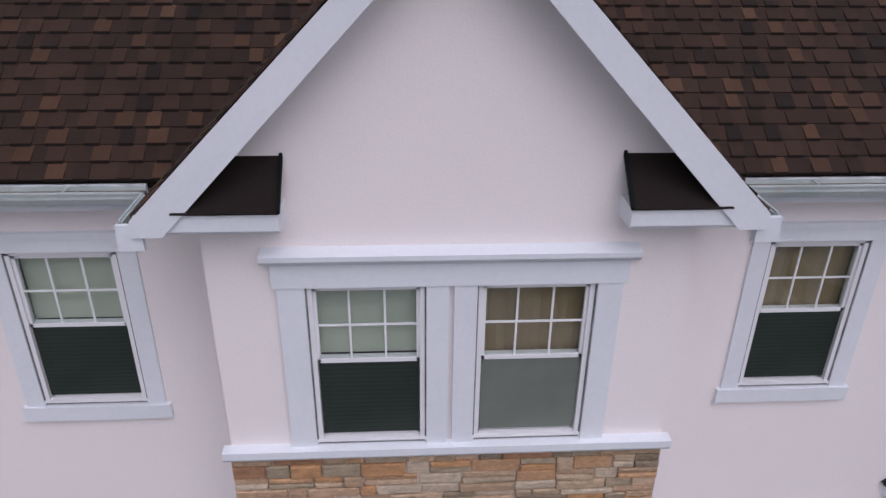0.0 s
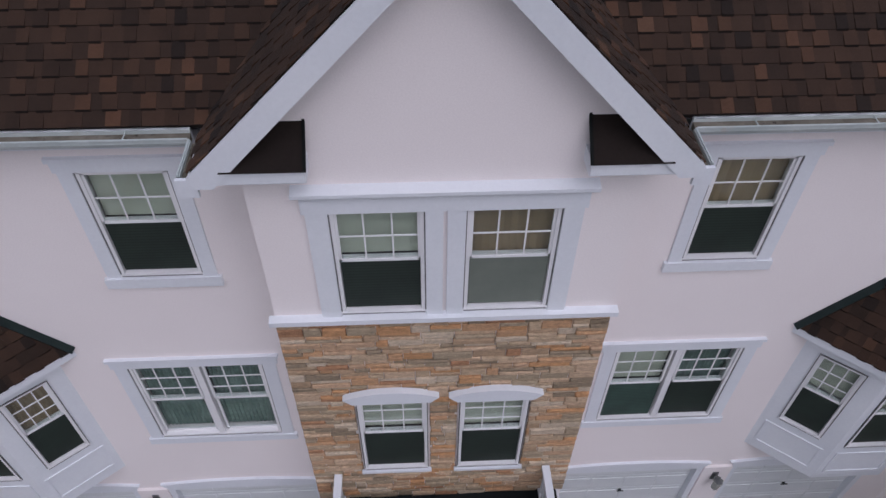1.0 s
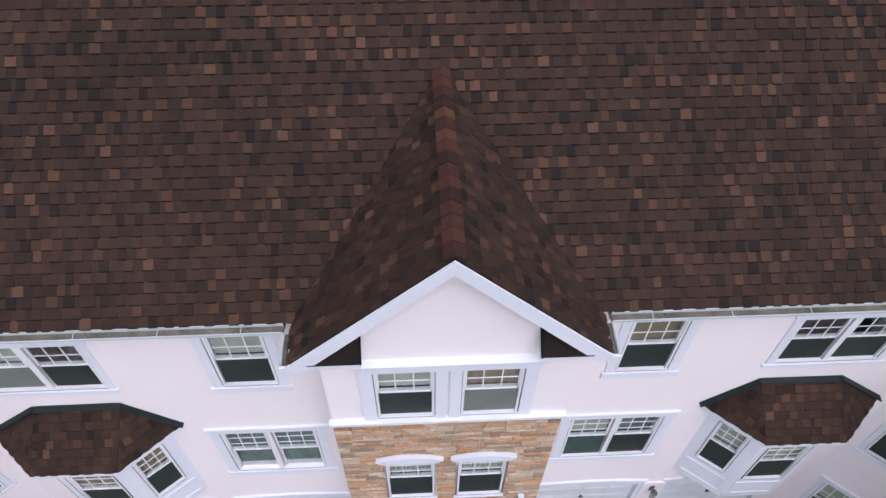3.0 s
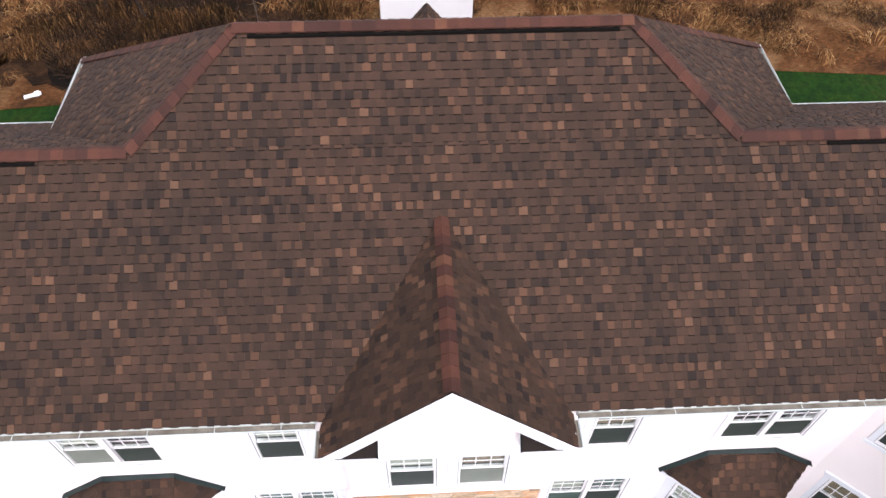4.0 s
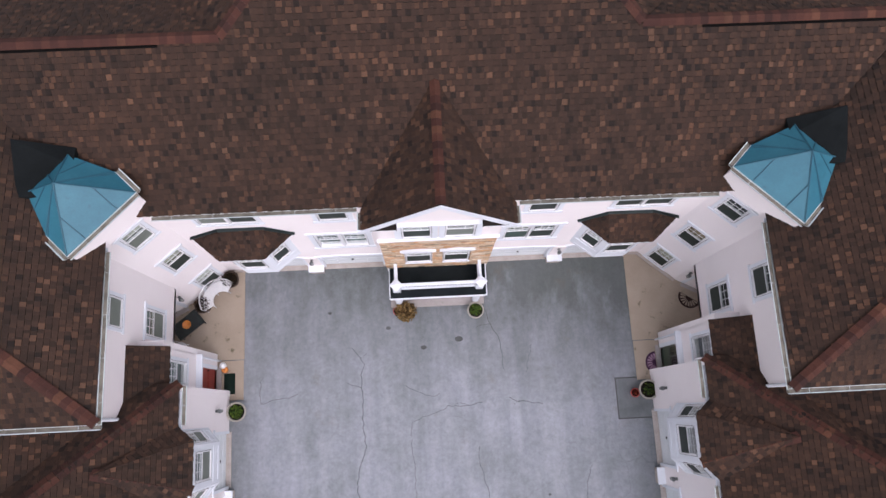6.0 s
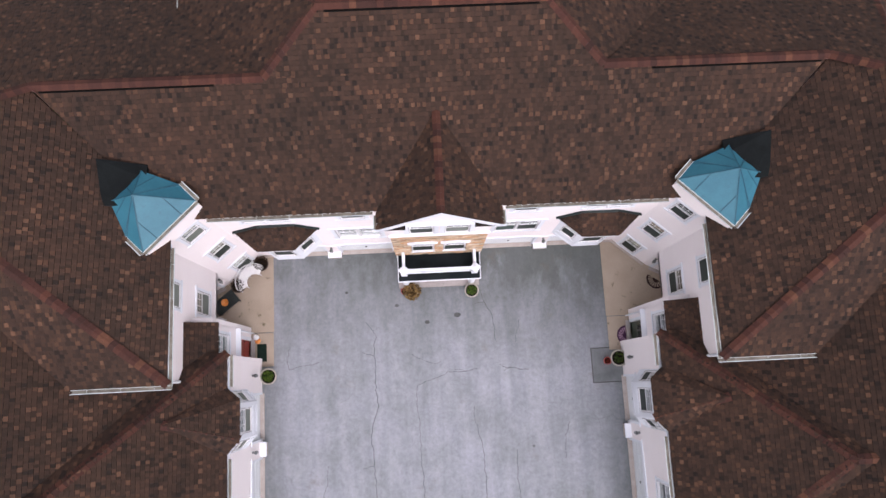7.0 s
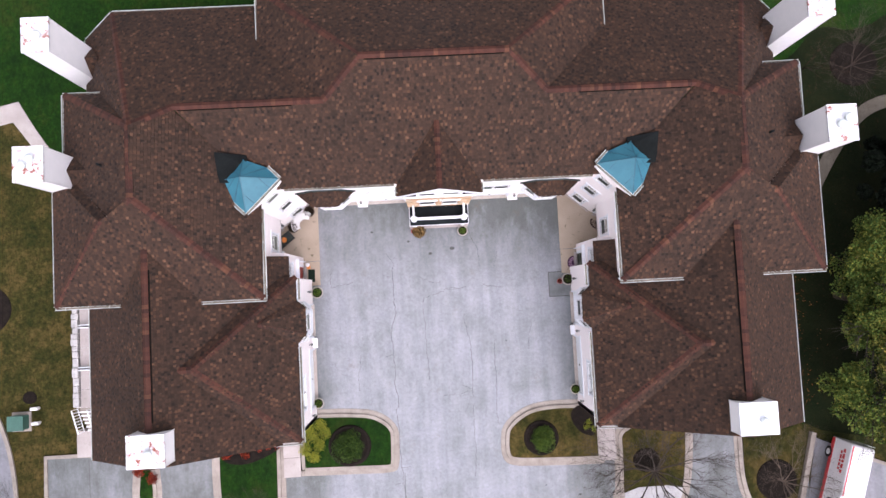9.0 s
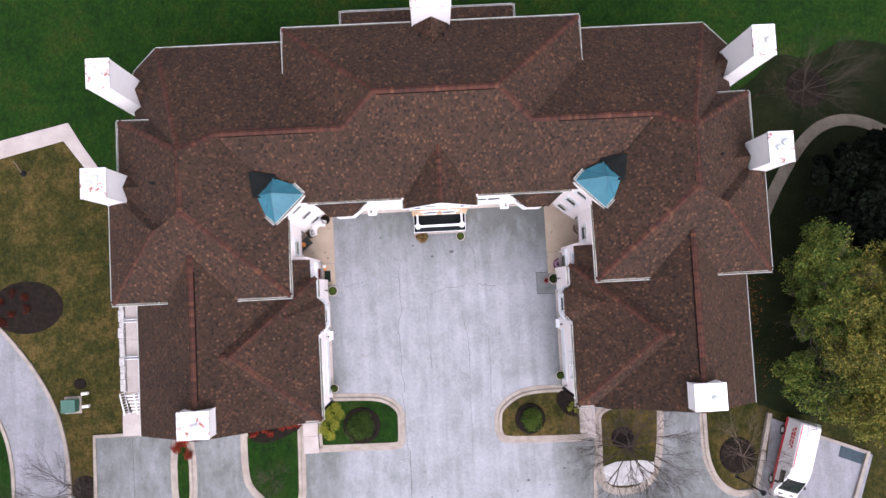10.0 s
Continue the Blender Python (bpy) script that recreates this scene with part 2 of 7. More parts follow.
    l.new(col, b.inputs["Base Color"])
    bump(n, l, b, fine, 0.25, 0.004)
    return m


DRIVE = drive_mat()
PAVING = drive_mat("road_concrete", False)


def grass_mat(name, lush, dry, mid, tuft=4.5):
    m, n, l, b = mat(name, 0.95)
    v = coords(n, l)
    patch = mixc(n, l, 0.45, nz(n, l, v, 0.16, 6, 0.7), nz(n, l, v, 1.1, 5, 0.75))
    col = ramp(n, l, patch, [(0.4, lush), (0.5, mid), (0.62, dry)])
    f = nz(n, l, v, tuft, 6, 0.85)
    col = mixc(n, l, 1.0, col, ramp(n, l, f, [(0.32, (0.4, 0.42, 0.4)), (0.68, (1.5, 1.5, 1.45))]), "MULTIPLY")
    # thatch lying in slanting swathes
    comb = ramp(n, l, nz(n, l, coords(n, l, (2.4, 0.9, 1)), 2.2, 6, 0.75), [(0.34, (0.66, 0.72, 0.66)), (0.66, (1.3, 1.24, 1.2))])
    col = mixc(n, l, 1.0, col, comb, "MULTIPLY")
    l.new(col, b.inputs["Base Color"])
    bump(n, l, b, f, 0.8, 0.08)
    return m


GRASS = grass_mat("lawn_grass", (0.0045, 0.0185, 0.0024), (0.02, 0.034, 0.0055), (0.008, 0.0305, 0.003))
LAWN_DRY = grass_mat("dry_lawn", (0.0135, 0.019, 0.0045), (0.088, 0.062, 0.021), (0.034, 0.032, 0.0085))
MULCH = blotchy("dark_mulch", (0.009, 0.007, 0.006), (0.024, 0.018, 0.014), big=3, fine=30, rough=0.98, strength=0.8, dist=0.03, grain=0.5)


def field_mat(name, dark, rust, straw):
    """Winter field: matted straw, rusty leaf litter and dark bare patches."""
    m, n, l, b = mat(name, 0.98)
    v = coords(n, l)
    patch = mixc(n, l, 0.35, nz(n, l, v, 0.22, 5, 0.65), nz(n, l, v, 0.9, 5, 0.7))
    col = ramp(n, l, patch, [(0.38, dark), (0.48, rust), (0.6, straw)])
    mat_n = nz(n, l, coords(n, l, (1.0, 2.2, 1)), 5.0, 7, 0.8)
    col = mixc(n, l, 1.0, col, ramp(n, l, mat_n, [(0.33, (0.35, 0.33, 0.32)), (0.66, (1.45, 1.42, 1.4))]), "MULTIPLY")
    l.new(col, b.inputs["Base Color"])
    bump(n, l, b, mat_n, 0.9, 0.15)
    return m


FIELD = field_mat("dry_field", (0.03, 0.0145, 0.007), (0.115, 0.05, 0.017), (0.21, 0.12, 0.053))
SCRUB = field_mat("scrub_floor", (0.006, 0.004, 0.003), (0.022, 0.011, 0.005), (0.075, 0.037, 0.015))
THICKET = blotchy("thicket_floor", (0.004, 0.003, 0.0025), (0.012, 0.008, 0.005), big=0.8, fine=5, rough=0.98, strength=0.9, dist=0.2, c3=(0.03, 0.016, 0.007), grain=0.6, spot=0.64)

# ---------------------------------------------------------------- mesh helpers


def V(*a):
    return Vector(a)


class Geo:
    """Collects vertices and faces of one mesh."""

    def __init__(self):
        self.v, self.f = [], []

    def face(self, *pts):
        k = len(self.v)
        self.v += [tuple(p) for p in pts]
        self.f.append(tuple(range(k, k + len(pts))))
        return self

    def box(self, lo, hi, m=None):
        x0, y0, z0 = lo
        x1, y1, z1 = hi
        c = [(x0, y0, z0), (x1, y0, z0), (x1, y1, z0), (x0, y1, z0), (x0, y0, z1), (x1, y0, z1), (x1, y1, z1), (x0, y1, z1)]
        if m is not None:
            c = [tuple(m @ Vector(p)) for p in c]
        k = len(self.v)
        self.v += c
        for q in ((3, 2, 1, 0), (4, 5, 6, 7), (0, 1, 5, 4), (1, 2, 6, 5), (2, 3, 7, 6), (3, 0, 4, 7)):
            self.f.append(tuple(k + i for i in q))
        return self

    def prism(self, poly, z0, z1):
        """An upright prism over a polygon of (x, y)."""
        k, n = len(self.v), len(poly)
        area = sum(poly[i][0] * poly[(i + 1) % n][1] - poly[(i + 1) % n][0] * poly[i][1] for i in range(n))
        if area < 0:
            poly = poly[::-1]
        self.v += [(x, y, z0) for x, y in poly] + [(x, y, z1) for x, y in poly]
        self.f.append(tuple(k + i for i in range(n))[::-1])
        self.f.append(tuple(k + n + i for i in range(n)))
        for i in range(n):
            j = (i + 1) % n
            self.f.append((k + i, k + j, k + n + j, k + n + i))
        return self

    def slab(self, poly, thick):
        """A polygon in space made solid downwards by its own normal."""
        pts = [Vector(p) for p in poly]
        nrm = sum(((pts[i] - pts[0]).cross(pts[i + 1] - pts[0]) for i in range(1, len(pts) - 1)), Vector()).normalized()
        if nrm.z < 0:
            pts.reverse()
            nrm = -nrm
        mid = sum(pts, Vector()) / len(pts)
        pts = [p - nrm * (p - mid).dot(nrm) for p in pts]
        k, n = len(self.v), len(pts)
        self.v += [tuple(p) for p in pts] + [tuple(p - nrm * thick) for p in pts]
        self.f.append(tuple(k + i for i in range(n)))
        self.f.append(tuple(k + n + i for i in range(n))[::-1])
        for i in range(n):
            j = (i + 1) % n
            self.f.append((k + j, k + i, k + n + i, k + n + j))
        return self

    def tube(self, a, b, r0, r1=None, n=10, caps=True):
        a, b = Vector(a), Vector(b)
        r1 = r0 if r1 is None else r1
        d = (b - a).normalized()
        s = d.orthogonal().normalized()
        t = d.cross(s)
        k = len(self.v)
        for p, r in ((a, r0), (b, r1)):
            for i in range(n):
                w = 2 * math.pi * i / n
                self.v.append(tuple(p + r * (math.cos(w) * s + math.sin(w) * t)))
        for i in range(n):
            j = (i + 1) % n
            self.f.append((k + i, k + j, k + n + j, k + n + i))
        if caps:
            self.f.append(tuple(k + i for i in range(n))[::-1])
            self.f.append(tuple(k + n + i for i in range(n)))
        return self

    def lathe(self, at, profile, n=16, sx=1.0, sy=1.0):
        """Turns a profile of (radius, height) about an upright axis."""
        x, y, z = at
        k = len(self.v)
        for r, h in profile:
            for i in range(n):
                w = 2 * math.pi * i / n
                self.v.append((x + sx * r * math.cos(w), y + sy * r * math.sin(w), z + h))
        for j in range(len(profile) - 1):
            for i in range(n):
                i2 = (i + 1) % n
                self.f.append((k + j * n + i, k + j * n + i2, k + (j + 1) * n + i2, k + (j + 1) * n + i))
        self.f.append(tuple(k + i for i in range(n))[::-1])
        self.f.append(tuple(k + (len(profile) - 1) * n + i for i in range(n)))
        return self

    def mesh(self, name, material, smooth=False):
        me = bpy.data.meshes.new(name)
        me.from_pydata(self.v, [], self.f)
        me.materials.append(material)
        if smooth:
            me.polygons.foreach_set("use_smooth", [True] * len(me.polygons))
        me.update()
        return me


def part(name, geo, material, parent=None, label="", smooth=False, kind=""):
    ob = new(name, geo.mesh(name, material, smooth))
    if parent is not None:
        ob.parent = parent
    return tagged(ob, label, "", "", kind)


def thing(name, label, category, group="", kind="", at=(0, 0, 0)):
    ob = new(name)
    ob.location = at
    return tagged(ob, label, category, group, kind)


def bevel(ob, w=0.01, seg=2):
    k = ob.modifiers.new("bevel", "BEVEL")
    k.width, k.segments, k.limit_method = w, seg, "ANGLE"
    return ob


# ---------------------------------------------------------------- roofs
EXPO = 0.155
rng = random.Random(7)


def frame_of(poly):
    pts = [Vector(p) for p in poly]
    nrm = sum(((pts[i] - pts[0]).cross(pts[i + 1] - pts[0]) for i in range(1, len(pts) - 1)), Vector()).normalized()
    if nrm.z < 0:
        nrm, pts = -nrm, pts[::-1]
    u = Vector((0, 0, 1)).cross(nrm).normalized()
    v = nrm.cross(u)
    return pts, nrm, u, v


def clip(poly, edges):
    for a, b in edges:
        out = []
        for i in range(len(poly)):
            p, q = poly[i], poly[(i + 1) % len(poly)]
            dp = (b[0] - a[0]) * (p[1] - a[1]) - (b[1] - a[1]) * (p[0] - a[0])
            dq = (b[0] - a[0]) * (q[1] - a[1]) - (b[1] - a[1]) * (q[0] - a[0])
            if dp >= 0:
                out.append(p)
            if dp * dq < 0:
                k = dp / (dp - dq)
                out.append((p[0] + k * (q[0] - p[0]), p[1] + k * (q[1] - p[1])))
        poly = out
        if len(poly) < 3:
            return []
    return poly


def shingles(poly, expo=EXPO):
    """The tabs of one convex roof plane: top points, front points, their places, and whether it is a raised tooth."""
    pts, nrm, u, v = frame_of(poly)
    o = sum(pts, Vector()) / len(pts)
    flat = [((p - o).dot(u), (p - o).dot(v)) for p in pts]
    edges = [(flat[i], flat[(i + 1) % len(flat)]) for i in range(len(flat))]
    v0, v1 = min(p[1] for p in flat), max(p[1] for p in flat)
    out, row = [], 0
    while v0 + row * expo < v1:
        lo = v0 + row * expo
        strip = clip([(-99, lo), (99, lo), (99, lo + expo), (-99, lo + expo)], edges)
        row += 1
        if len(strip) < 3:
            continue
        tooth = rng.random() < 0.5
        x, end = min(p[0] for p in strip) - rng.uniform(0, 0.2), max(p[0] for p in strip)
        while x < end:
            tooth = not tooth
            w = rng.choice((0.11, 0.12, 0.135, 0.15)) if tooth else rng.choice((0.07, 0.1, 0.14, 0.2))
            quad = clip([(x, lo), (x + w, lo), (x + w, lo + expo), (x, lo + expo)], edges)
            x += w
            if len(quad) < 3:
                continue
            lift = 0.02 if tooth else 0.007
            tops = [tuple(o + u * a + v * c + nrm * (0.004 + lift * (1 - (c - lo) / expo))) for a, c in quad]
            low = [i for i in range(len(quad)) if quad[i][1] < lo + 1e-6]
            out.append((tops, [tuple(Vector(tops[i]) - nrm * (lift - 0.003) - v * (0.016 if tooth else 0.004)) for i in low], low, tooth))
    return out


edges_geo = None


def tabs_into(geo, tabs, course=None):
    """Raised teeth go into geo, the flat course between them into course if it is given."""
    global edges_geo
    edges_geo = edges_geo or Geo()
    for tops, fronts, low, tooth in tabs:
        to = geo if tooth or course is None else course
        k = len(to.v)
        to.v += tops
        to.f.append(tuple(range(k, k + len(tops))))
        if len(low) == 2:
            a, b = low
            # Cut edge, flared and dark so it also paints the tab's shadow line.
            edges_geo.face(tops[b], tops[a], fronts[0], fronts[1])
            if tooth and len(tops) == 4 and (a, b) == (0, 1):
                # the wedges at both sides of a raised tooth
                to.v += [fronts[0], fronts[1]]
                to.f += [(k, k + 3, k + 4), (k + 1, k + 5, k + 2)]


def caps(geo, a, b, width=0.16, step=0.2, lift=0.03):
    """Ridge or hip caps from a to b, folded over the line."""
    a, b = Vector(a), Vector(b)
    d = (b - a)
    n = max(1, int(d.length / step))
    side = Vector((d.y, -d.x, 0)).normalized() * width
    for i in range(n):
        p, q = a + d * (i / n), a + d * ((i + 1.12) / n)
        lp, lq = Vector((0, 0, lift + 0.022)), Vector((0, 0, lift + 0.004))
        drop = Vector((0, 0, -0.085))
        k = len(geo.v)
        geo.v += [tuple(w) for w in (p + side + lp + drop, p + lp, p - side + lp + drop, q + side + lq + drop, q + lq, q - side + lq + drop,
                                     p + side + drop, p - side + drop, p)]
        geo.f += [(k, k + 1, k + 4, k + 3), (k + 1, k + 2, k + 5, k + 4), (k + 6, k + 8, k + 1, k), (k + 8, k + 7, k + 2, k + 1)]


# ---------------------------------------------------------------- the house
house = thing("courtyard_house", "large cream stucco house with dark brown shingle roofs round a courtyard", "house")
# roof planes of the west half: convex polygons; the east half mirrors them
RN, RS = (-14.1, 2.38, 13.2), (-14.1, -0.92, 13.2)
EZ, LZ = 9.45, 6.2
INNER = (-9.05, -0.22, EZ)
R2 = (-12.4, 3.4, 12.3)
HW = (-5.3, 3.4, 12.3)
TOP = (-3.45, 5.03, 13.58)
NZ = 7.0
# hipped dormer of the block: ridge from DT to DP, outer corner DC; south ridge height; cross roof ridge from CT to CP
DT, DP, DC = (-15.3, -1.85, 12.3), (-15.9, -1.85, 12.3), (-19.46, -5.7, EZ)
SZ = 11.5
CT, CP = (-13.4, -9.07, 10.4), (-12.5, -9.07, 10.4)
# peak of the small roof over the canted bay of the side wing
BT = (-9.75, -7.1, 7.98)
HALF = {
    "wing_back_a": [HW, (-9.0, 7.52, 9.112), (-9.0, 3.4, 12.3)],
    "wing_back_b": [(-9.0, 3.4, 12.3), (-9.0, 10.25, NZ), (-17.4, 10.25, NZ), R2],
    "wing_back_c": [RN, R2, (-17.4, 10.25, NZ)],
    "centre_side": [TOP, HW, (-9.0, 7.52, 9.112), (-9.0, 10.36, 9.08)],
    "wing_chamfer": [(-17.4, 10.25, NZ), (-18.8, 8.8, NZ), RN],
    "wing_notch": [(-18.8, 8.8, NZ), (-18.8, 5.0, NZ + 0.1), RN],
    "block_north": [(-18.85, 5.07, EZ), (-17.0, 5.03, EZ), RN],
    "block_east": [INNER, R2, RN, RS, (-9.05, -5.77, EZ)],
    "block_south": [RS, (-9.05, -5.77, EZ), (-19.46, -5.7, EZ)],
    "block_west": [RN, RS, DT, (-18.85, 1.0, EZ), (-18.85, 5.07, EZ)],
    "dormer_seat": [RS, DP, DC],
    "dormer_west": [DP, DC, (-19.46, 1.0, EZ)],
    "dormer_north": [DT, DP, (-19.46, 1.0, EZ), (-18.85, 1.0, EZ)],
    "south_west": [(-14.2, -2.9, SZ), (-14.2, -13.5, SZ), (-19.3, -14.0, LZ), (-19.3, -5.7, LZ)],
    "south_east": [(-14.2, -2.9, SZ), (-14.2, -13.5, SZ), (-9.1, -13.75, LZ), (-9.1, -5.65, LZ), (-9.6, -5.0, 6.72)],
    "cross_east": [CP, (-8.05, -13.6, LZ), (-8.05, -4.66, LZ)],
    "cross_north": [CT, CP, (-8.05, -4.66, LZ), (-9.1, -4.66, LZ)],
    "cross_south": [CT, CP, (-8.05, -13.6, LZ), (-9.1, -13.6, LZ)],
    "entry_roof": [(-9.52, -3.5, 6.75), (-8.45, -3.5, 5.95), (-8.45, -5.0, 5.95), (-9.52, -5.6, 6.75)],
    "bump_east": [BT, (-7.58, -7.82, LZ), (-7.58, -6.38, LZ)],
    "bump_north": [BT, (-7.58, -6.38, LZ), (-8.08, -5.93, LZ)],
    "bump_south": [BT, (-7.58, -7.82, LZ), (-8.08, -8.36, LZ)],
    "bay_front": [(-6.85, 0.0, 6.62), (-5.45, 0.0, 6.62), (-5.6, -0.84, 5.75), (-7.05, -0.84, 5.75)],
    "bay_inner": [(-5.45, 0.0, 6.62), (-5.6, -0.84, 5.75), (-4.66, 0.0, 5.75)],
    "bay_outer": [(-6.85, 0.0, 6.62), (-7.05, -0.84, 5.75), (-7.98, 0.0, 5.75)],
}
WHOLE = {
    "front_low": [(-9.05, -0.29, 9.37), (9.05, -0.29, 9.37), (12.4, 3.4, 12.3), (-12.4, 3.4, 12.3)],
    "front_high": [(-5.3, 3.4, 12.3), (5.3, 3.4, 12.3), (3.45, 5.03, 13.58), (-3.45, 5.03, 13.58)],
    "centre_back": [(-3.45, 5.03, 13.58), (3.45, 5.03, 13.58), (9.0, 10.36, 9.08), (-9.0, 10.36, 9.08)],
    "back_porch": [(-5.7, 10.2, 7.0), (5.4, 10.2, 7.0), (5.4, 12.3, 6.3), (-5.7, 12.3, 6.3)],
}
GAB = 2.16
GABLE = {
    "gable_west": [(0, -0.95, 11.53), (0, 2.45, 11.53), (-GAB, -0.35, 9.35), (-GAB, -0.95, 9.35)],
    "gable_east": [(0, -0.95, 11.53), (0, 2.45, 11.53), (GAB, -0.35, 9.35), (GAB, -0.95, 9.35)],
}


def flip(poly):
    return [(-x, y, z) for x, y, z in poly]


planes = dict(WHOLE)
for k, p in HALF.items():
    planes[k + "_w"] = p
    planes[k + "_e"] = flip(p)


def rise(name):
    return 0.03 if name.startswith(("bump", "cross", "dormer_west", "dormer_north")) else 0.0


roof = part("roof", Geo().slab(WHOLE["front_low"], 0.12), DECK, house, "dark brown asphalt shingle roof")
stuff, course = Geo(), Geo()
for k, p in planes.items():
    p = [(x, y, z + rise(k)) for x, y, z in p]
    if k != "front_low":
        part("roof_plane", Geo().slab(p, 0.12), DECK, roof)
    tabs_into(stuff, shingles(p), course)
part("shingles", stuff, SHINGLE, roof, kind="stuff")
part("shingle_course", course, COURSE, roof, kind="stuff")

gable_roof = part("gable_roof", Geo().slab(GABLE["gable_west"], 0.1).slab(GABLE["gable_east"], 0.1), DECK, house, "steep shingled gable roof over the stone bay")
gtabs = [t for p in GABLE.values() for t in shingles(p)]
gtabs.sort(key=lambda t: t[0][0][1])
for t in gtabs[:300]:
    one = Geo()
    tabs_into(one, [t])
    part("shingle", one, SHINGLE_ONE if t[3] else COURSE_ONE, gable_roof)
one, two = Geo(), Geo()
tabs_into(one, gtabs[300:], two)
part("shingles", one, SHINGLE, gable_roof, kind="stuff")
part("shingle_course", two, COURSE, gable_roof, kind="stuff")
part("shingle_edges", edges_geo, DECK, roof, "dark cut edges of the shingles with their painted shadow line", kind="stuff")
edges_geo = Geo()

ridge = Geo()
for s in (1, -1):
    for a, b in ((TOP, (0, 5.03, 13.58)), (HW, TOP), ((-9.0, 10.36, 9.08), TOP), (R2, HW), (RN, R2), ((-17.4, 10.25, NZ), RN), ((-18.85, 5.07, EZ), RN),
                 (RS, RN), ((-9.05, -5.77, EZ), RS), (DC, DP), (DP, DT), (DT, RS), ((-14.2, -11.8, SZ), (-14.2, -3.2, SZ)),
                 ((-8.05, -13.6, LZ), CP), ((-8.05, -4.66, LZ), CP), (CP, CT), ((-7.58, -7.82, LZ), BT)):
        caps(ridge, (s * a[0], a[1], a[2]), (s * b[0], b[1], b[2]))
caps(ridge, (0, -0.93, 11.53), (0, 2.35, 11.53), width=0.13)
vent = Geo()
for s in (1, -1):
    for a, b in ((TOP, (0, 5.03, 13.58)), (R2, HW), (RS, RN), ((-14.2, -11.6, SZ), (-14.2, -3.9, SZ))):
        a, b = Vector((s * a[0], *a[1:])), Vector((s * b[0], *b[1:]))
        d = (b - a).normalized()
        a, b = a + d * 0.25, b - d * (0.0 if b.x == 0 else 1.5 if abs(b.x) < 6 else 0.25)
        sd = Vector((d.y, -d.x, 0)).normalized() * 0.19
        up, dn = Vector((0, 0, -0.088)), Vector((0, 0, -0.2))
        k = len(vent.v)
        vent.v += [tuple(p) for p in (a + sd + dn, a + sd + up, a - sd + up, a - sd + dn, b + sd + dn, b + sd + up, b - sd + up, b - sd + dn)]
        vent.f += [(k, k + 1, k + 5, k + 4), (k + 1, k + 2, k + 6, k + 5), (k + 2, k + 3, k + 7, k + 6), (k, k + 3, k + 2, k + 1), (k + 4, k + 5, k + 6, k + 7)]
        caps(ridge, a, b, width=0.15, lift=0.01)
part("ridge_venting", vent, VENT, roof, kind="stuff")
part("ridge_capping", ridge, RIDGE, roof, "reddish brown ridge capping", kind="stuff")


def sweep(profile, a, b, out):
    """A closed profile of (outwards, up) drawn straight from a to b; out is the outward way."""
    a, b, out = Vector(a), Vector(b), Vector((out[0], out[1], 0)).normalized()
    g = Geo()
    n = len(profile)
    rings = []
    for p in (a, b):
        k = len(g.v)
        g.v += [tuple(p + out * x + Vector((0, 0, z))) for x, z in profile]
        rings.append(k)
    for i in range(n):
        j = (i + 1) % n
        g.f.append((rings[0] + i, rings[0] + j, rings[1] + j, rings[1] + i))
    g.f.append(tuple(range(rings[0], rings[0] + n)))
    g.f.append(tuple(range(rings[1], rings[1] + n)))
    return g


CHANNEL = [(0, 0.12), (0, 0.0), (0.09, 0.0), (0.13, 0.06), (0.13, 0.12), (0.145, 0.12), (0.145, 0.105), (0.12, 0.105), (0.12, 0.065), (0.085, 0.015), (0.015, 0.015), (0.015, 0.12)]


def gutter(a, b, out, z, litter=True):
    a, b = (a[0], a[1], z), (b[0], b[1], z)
    shape = CHANNEL if litter else [(x * 0.72, y * 0.8) for x, y in CHANNEL]
    gt = part("gutter", sweep(shape, a, b, out), GUTTER, house, "white aluminium gutter holding leaf litter")
    if litter:
        part("litter", sweep([(0.015, 0.015), (0.085, 0.015), (0.118, 0.05), (0.118, 0.07), (0.015, 0.085)], a, b, out), GUTTER_IN, gt)
    else:
        part("litter", sweep([(0.012, 0.014), (0.062, 0.014), (0.084, 0.04), (0.084, 0.05), (0.012, 0.06)], a, b, out), GUTTER_IN, gt)
    d = Vector(b) - Vector(a)
    n = int(d.length / 0.95) if litter else 0
    o = Vector((out[0], out[1], 0)).normalized()
    for i in range(n):
        p = Vector(a) + d * ((i + 0.5) / n)
        part("strap", Geo().tube(p + Vector((0, 0, 0.115)), p + o * 0.135 + Vector((0, 0, 0.115)), 0.006, n=4), GUTTER, gt)
    return gt


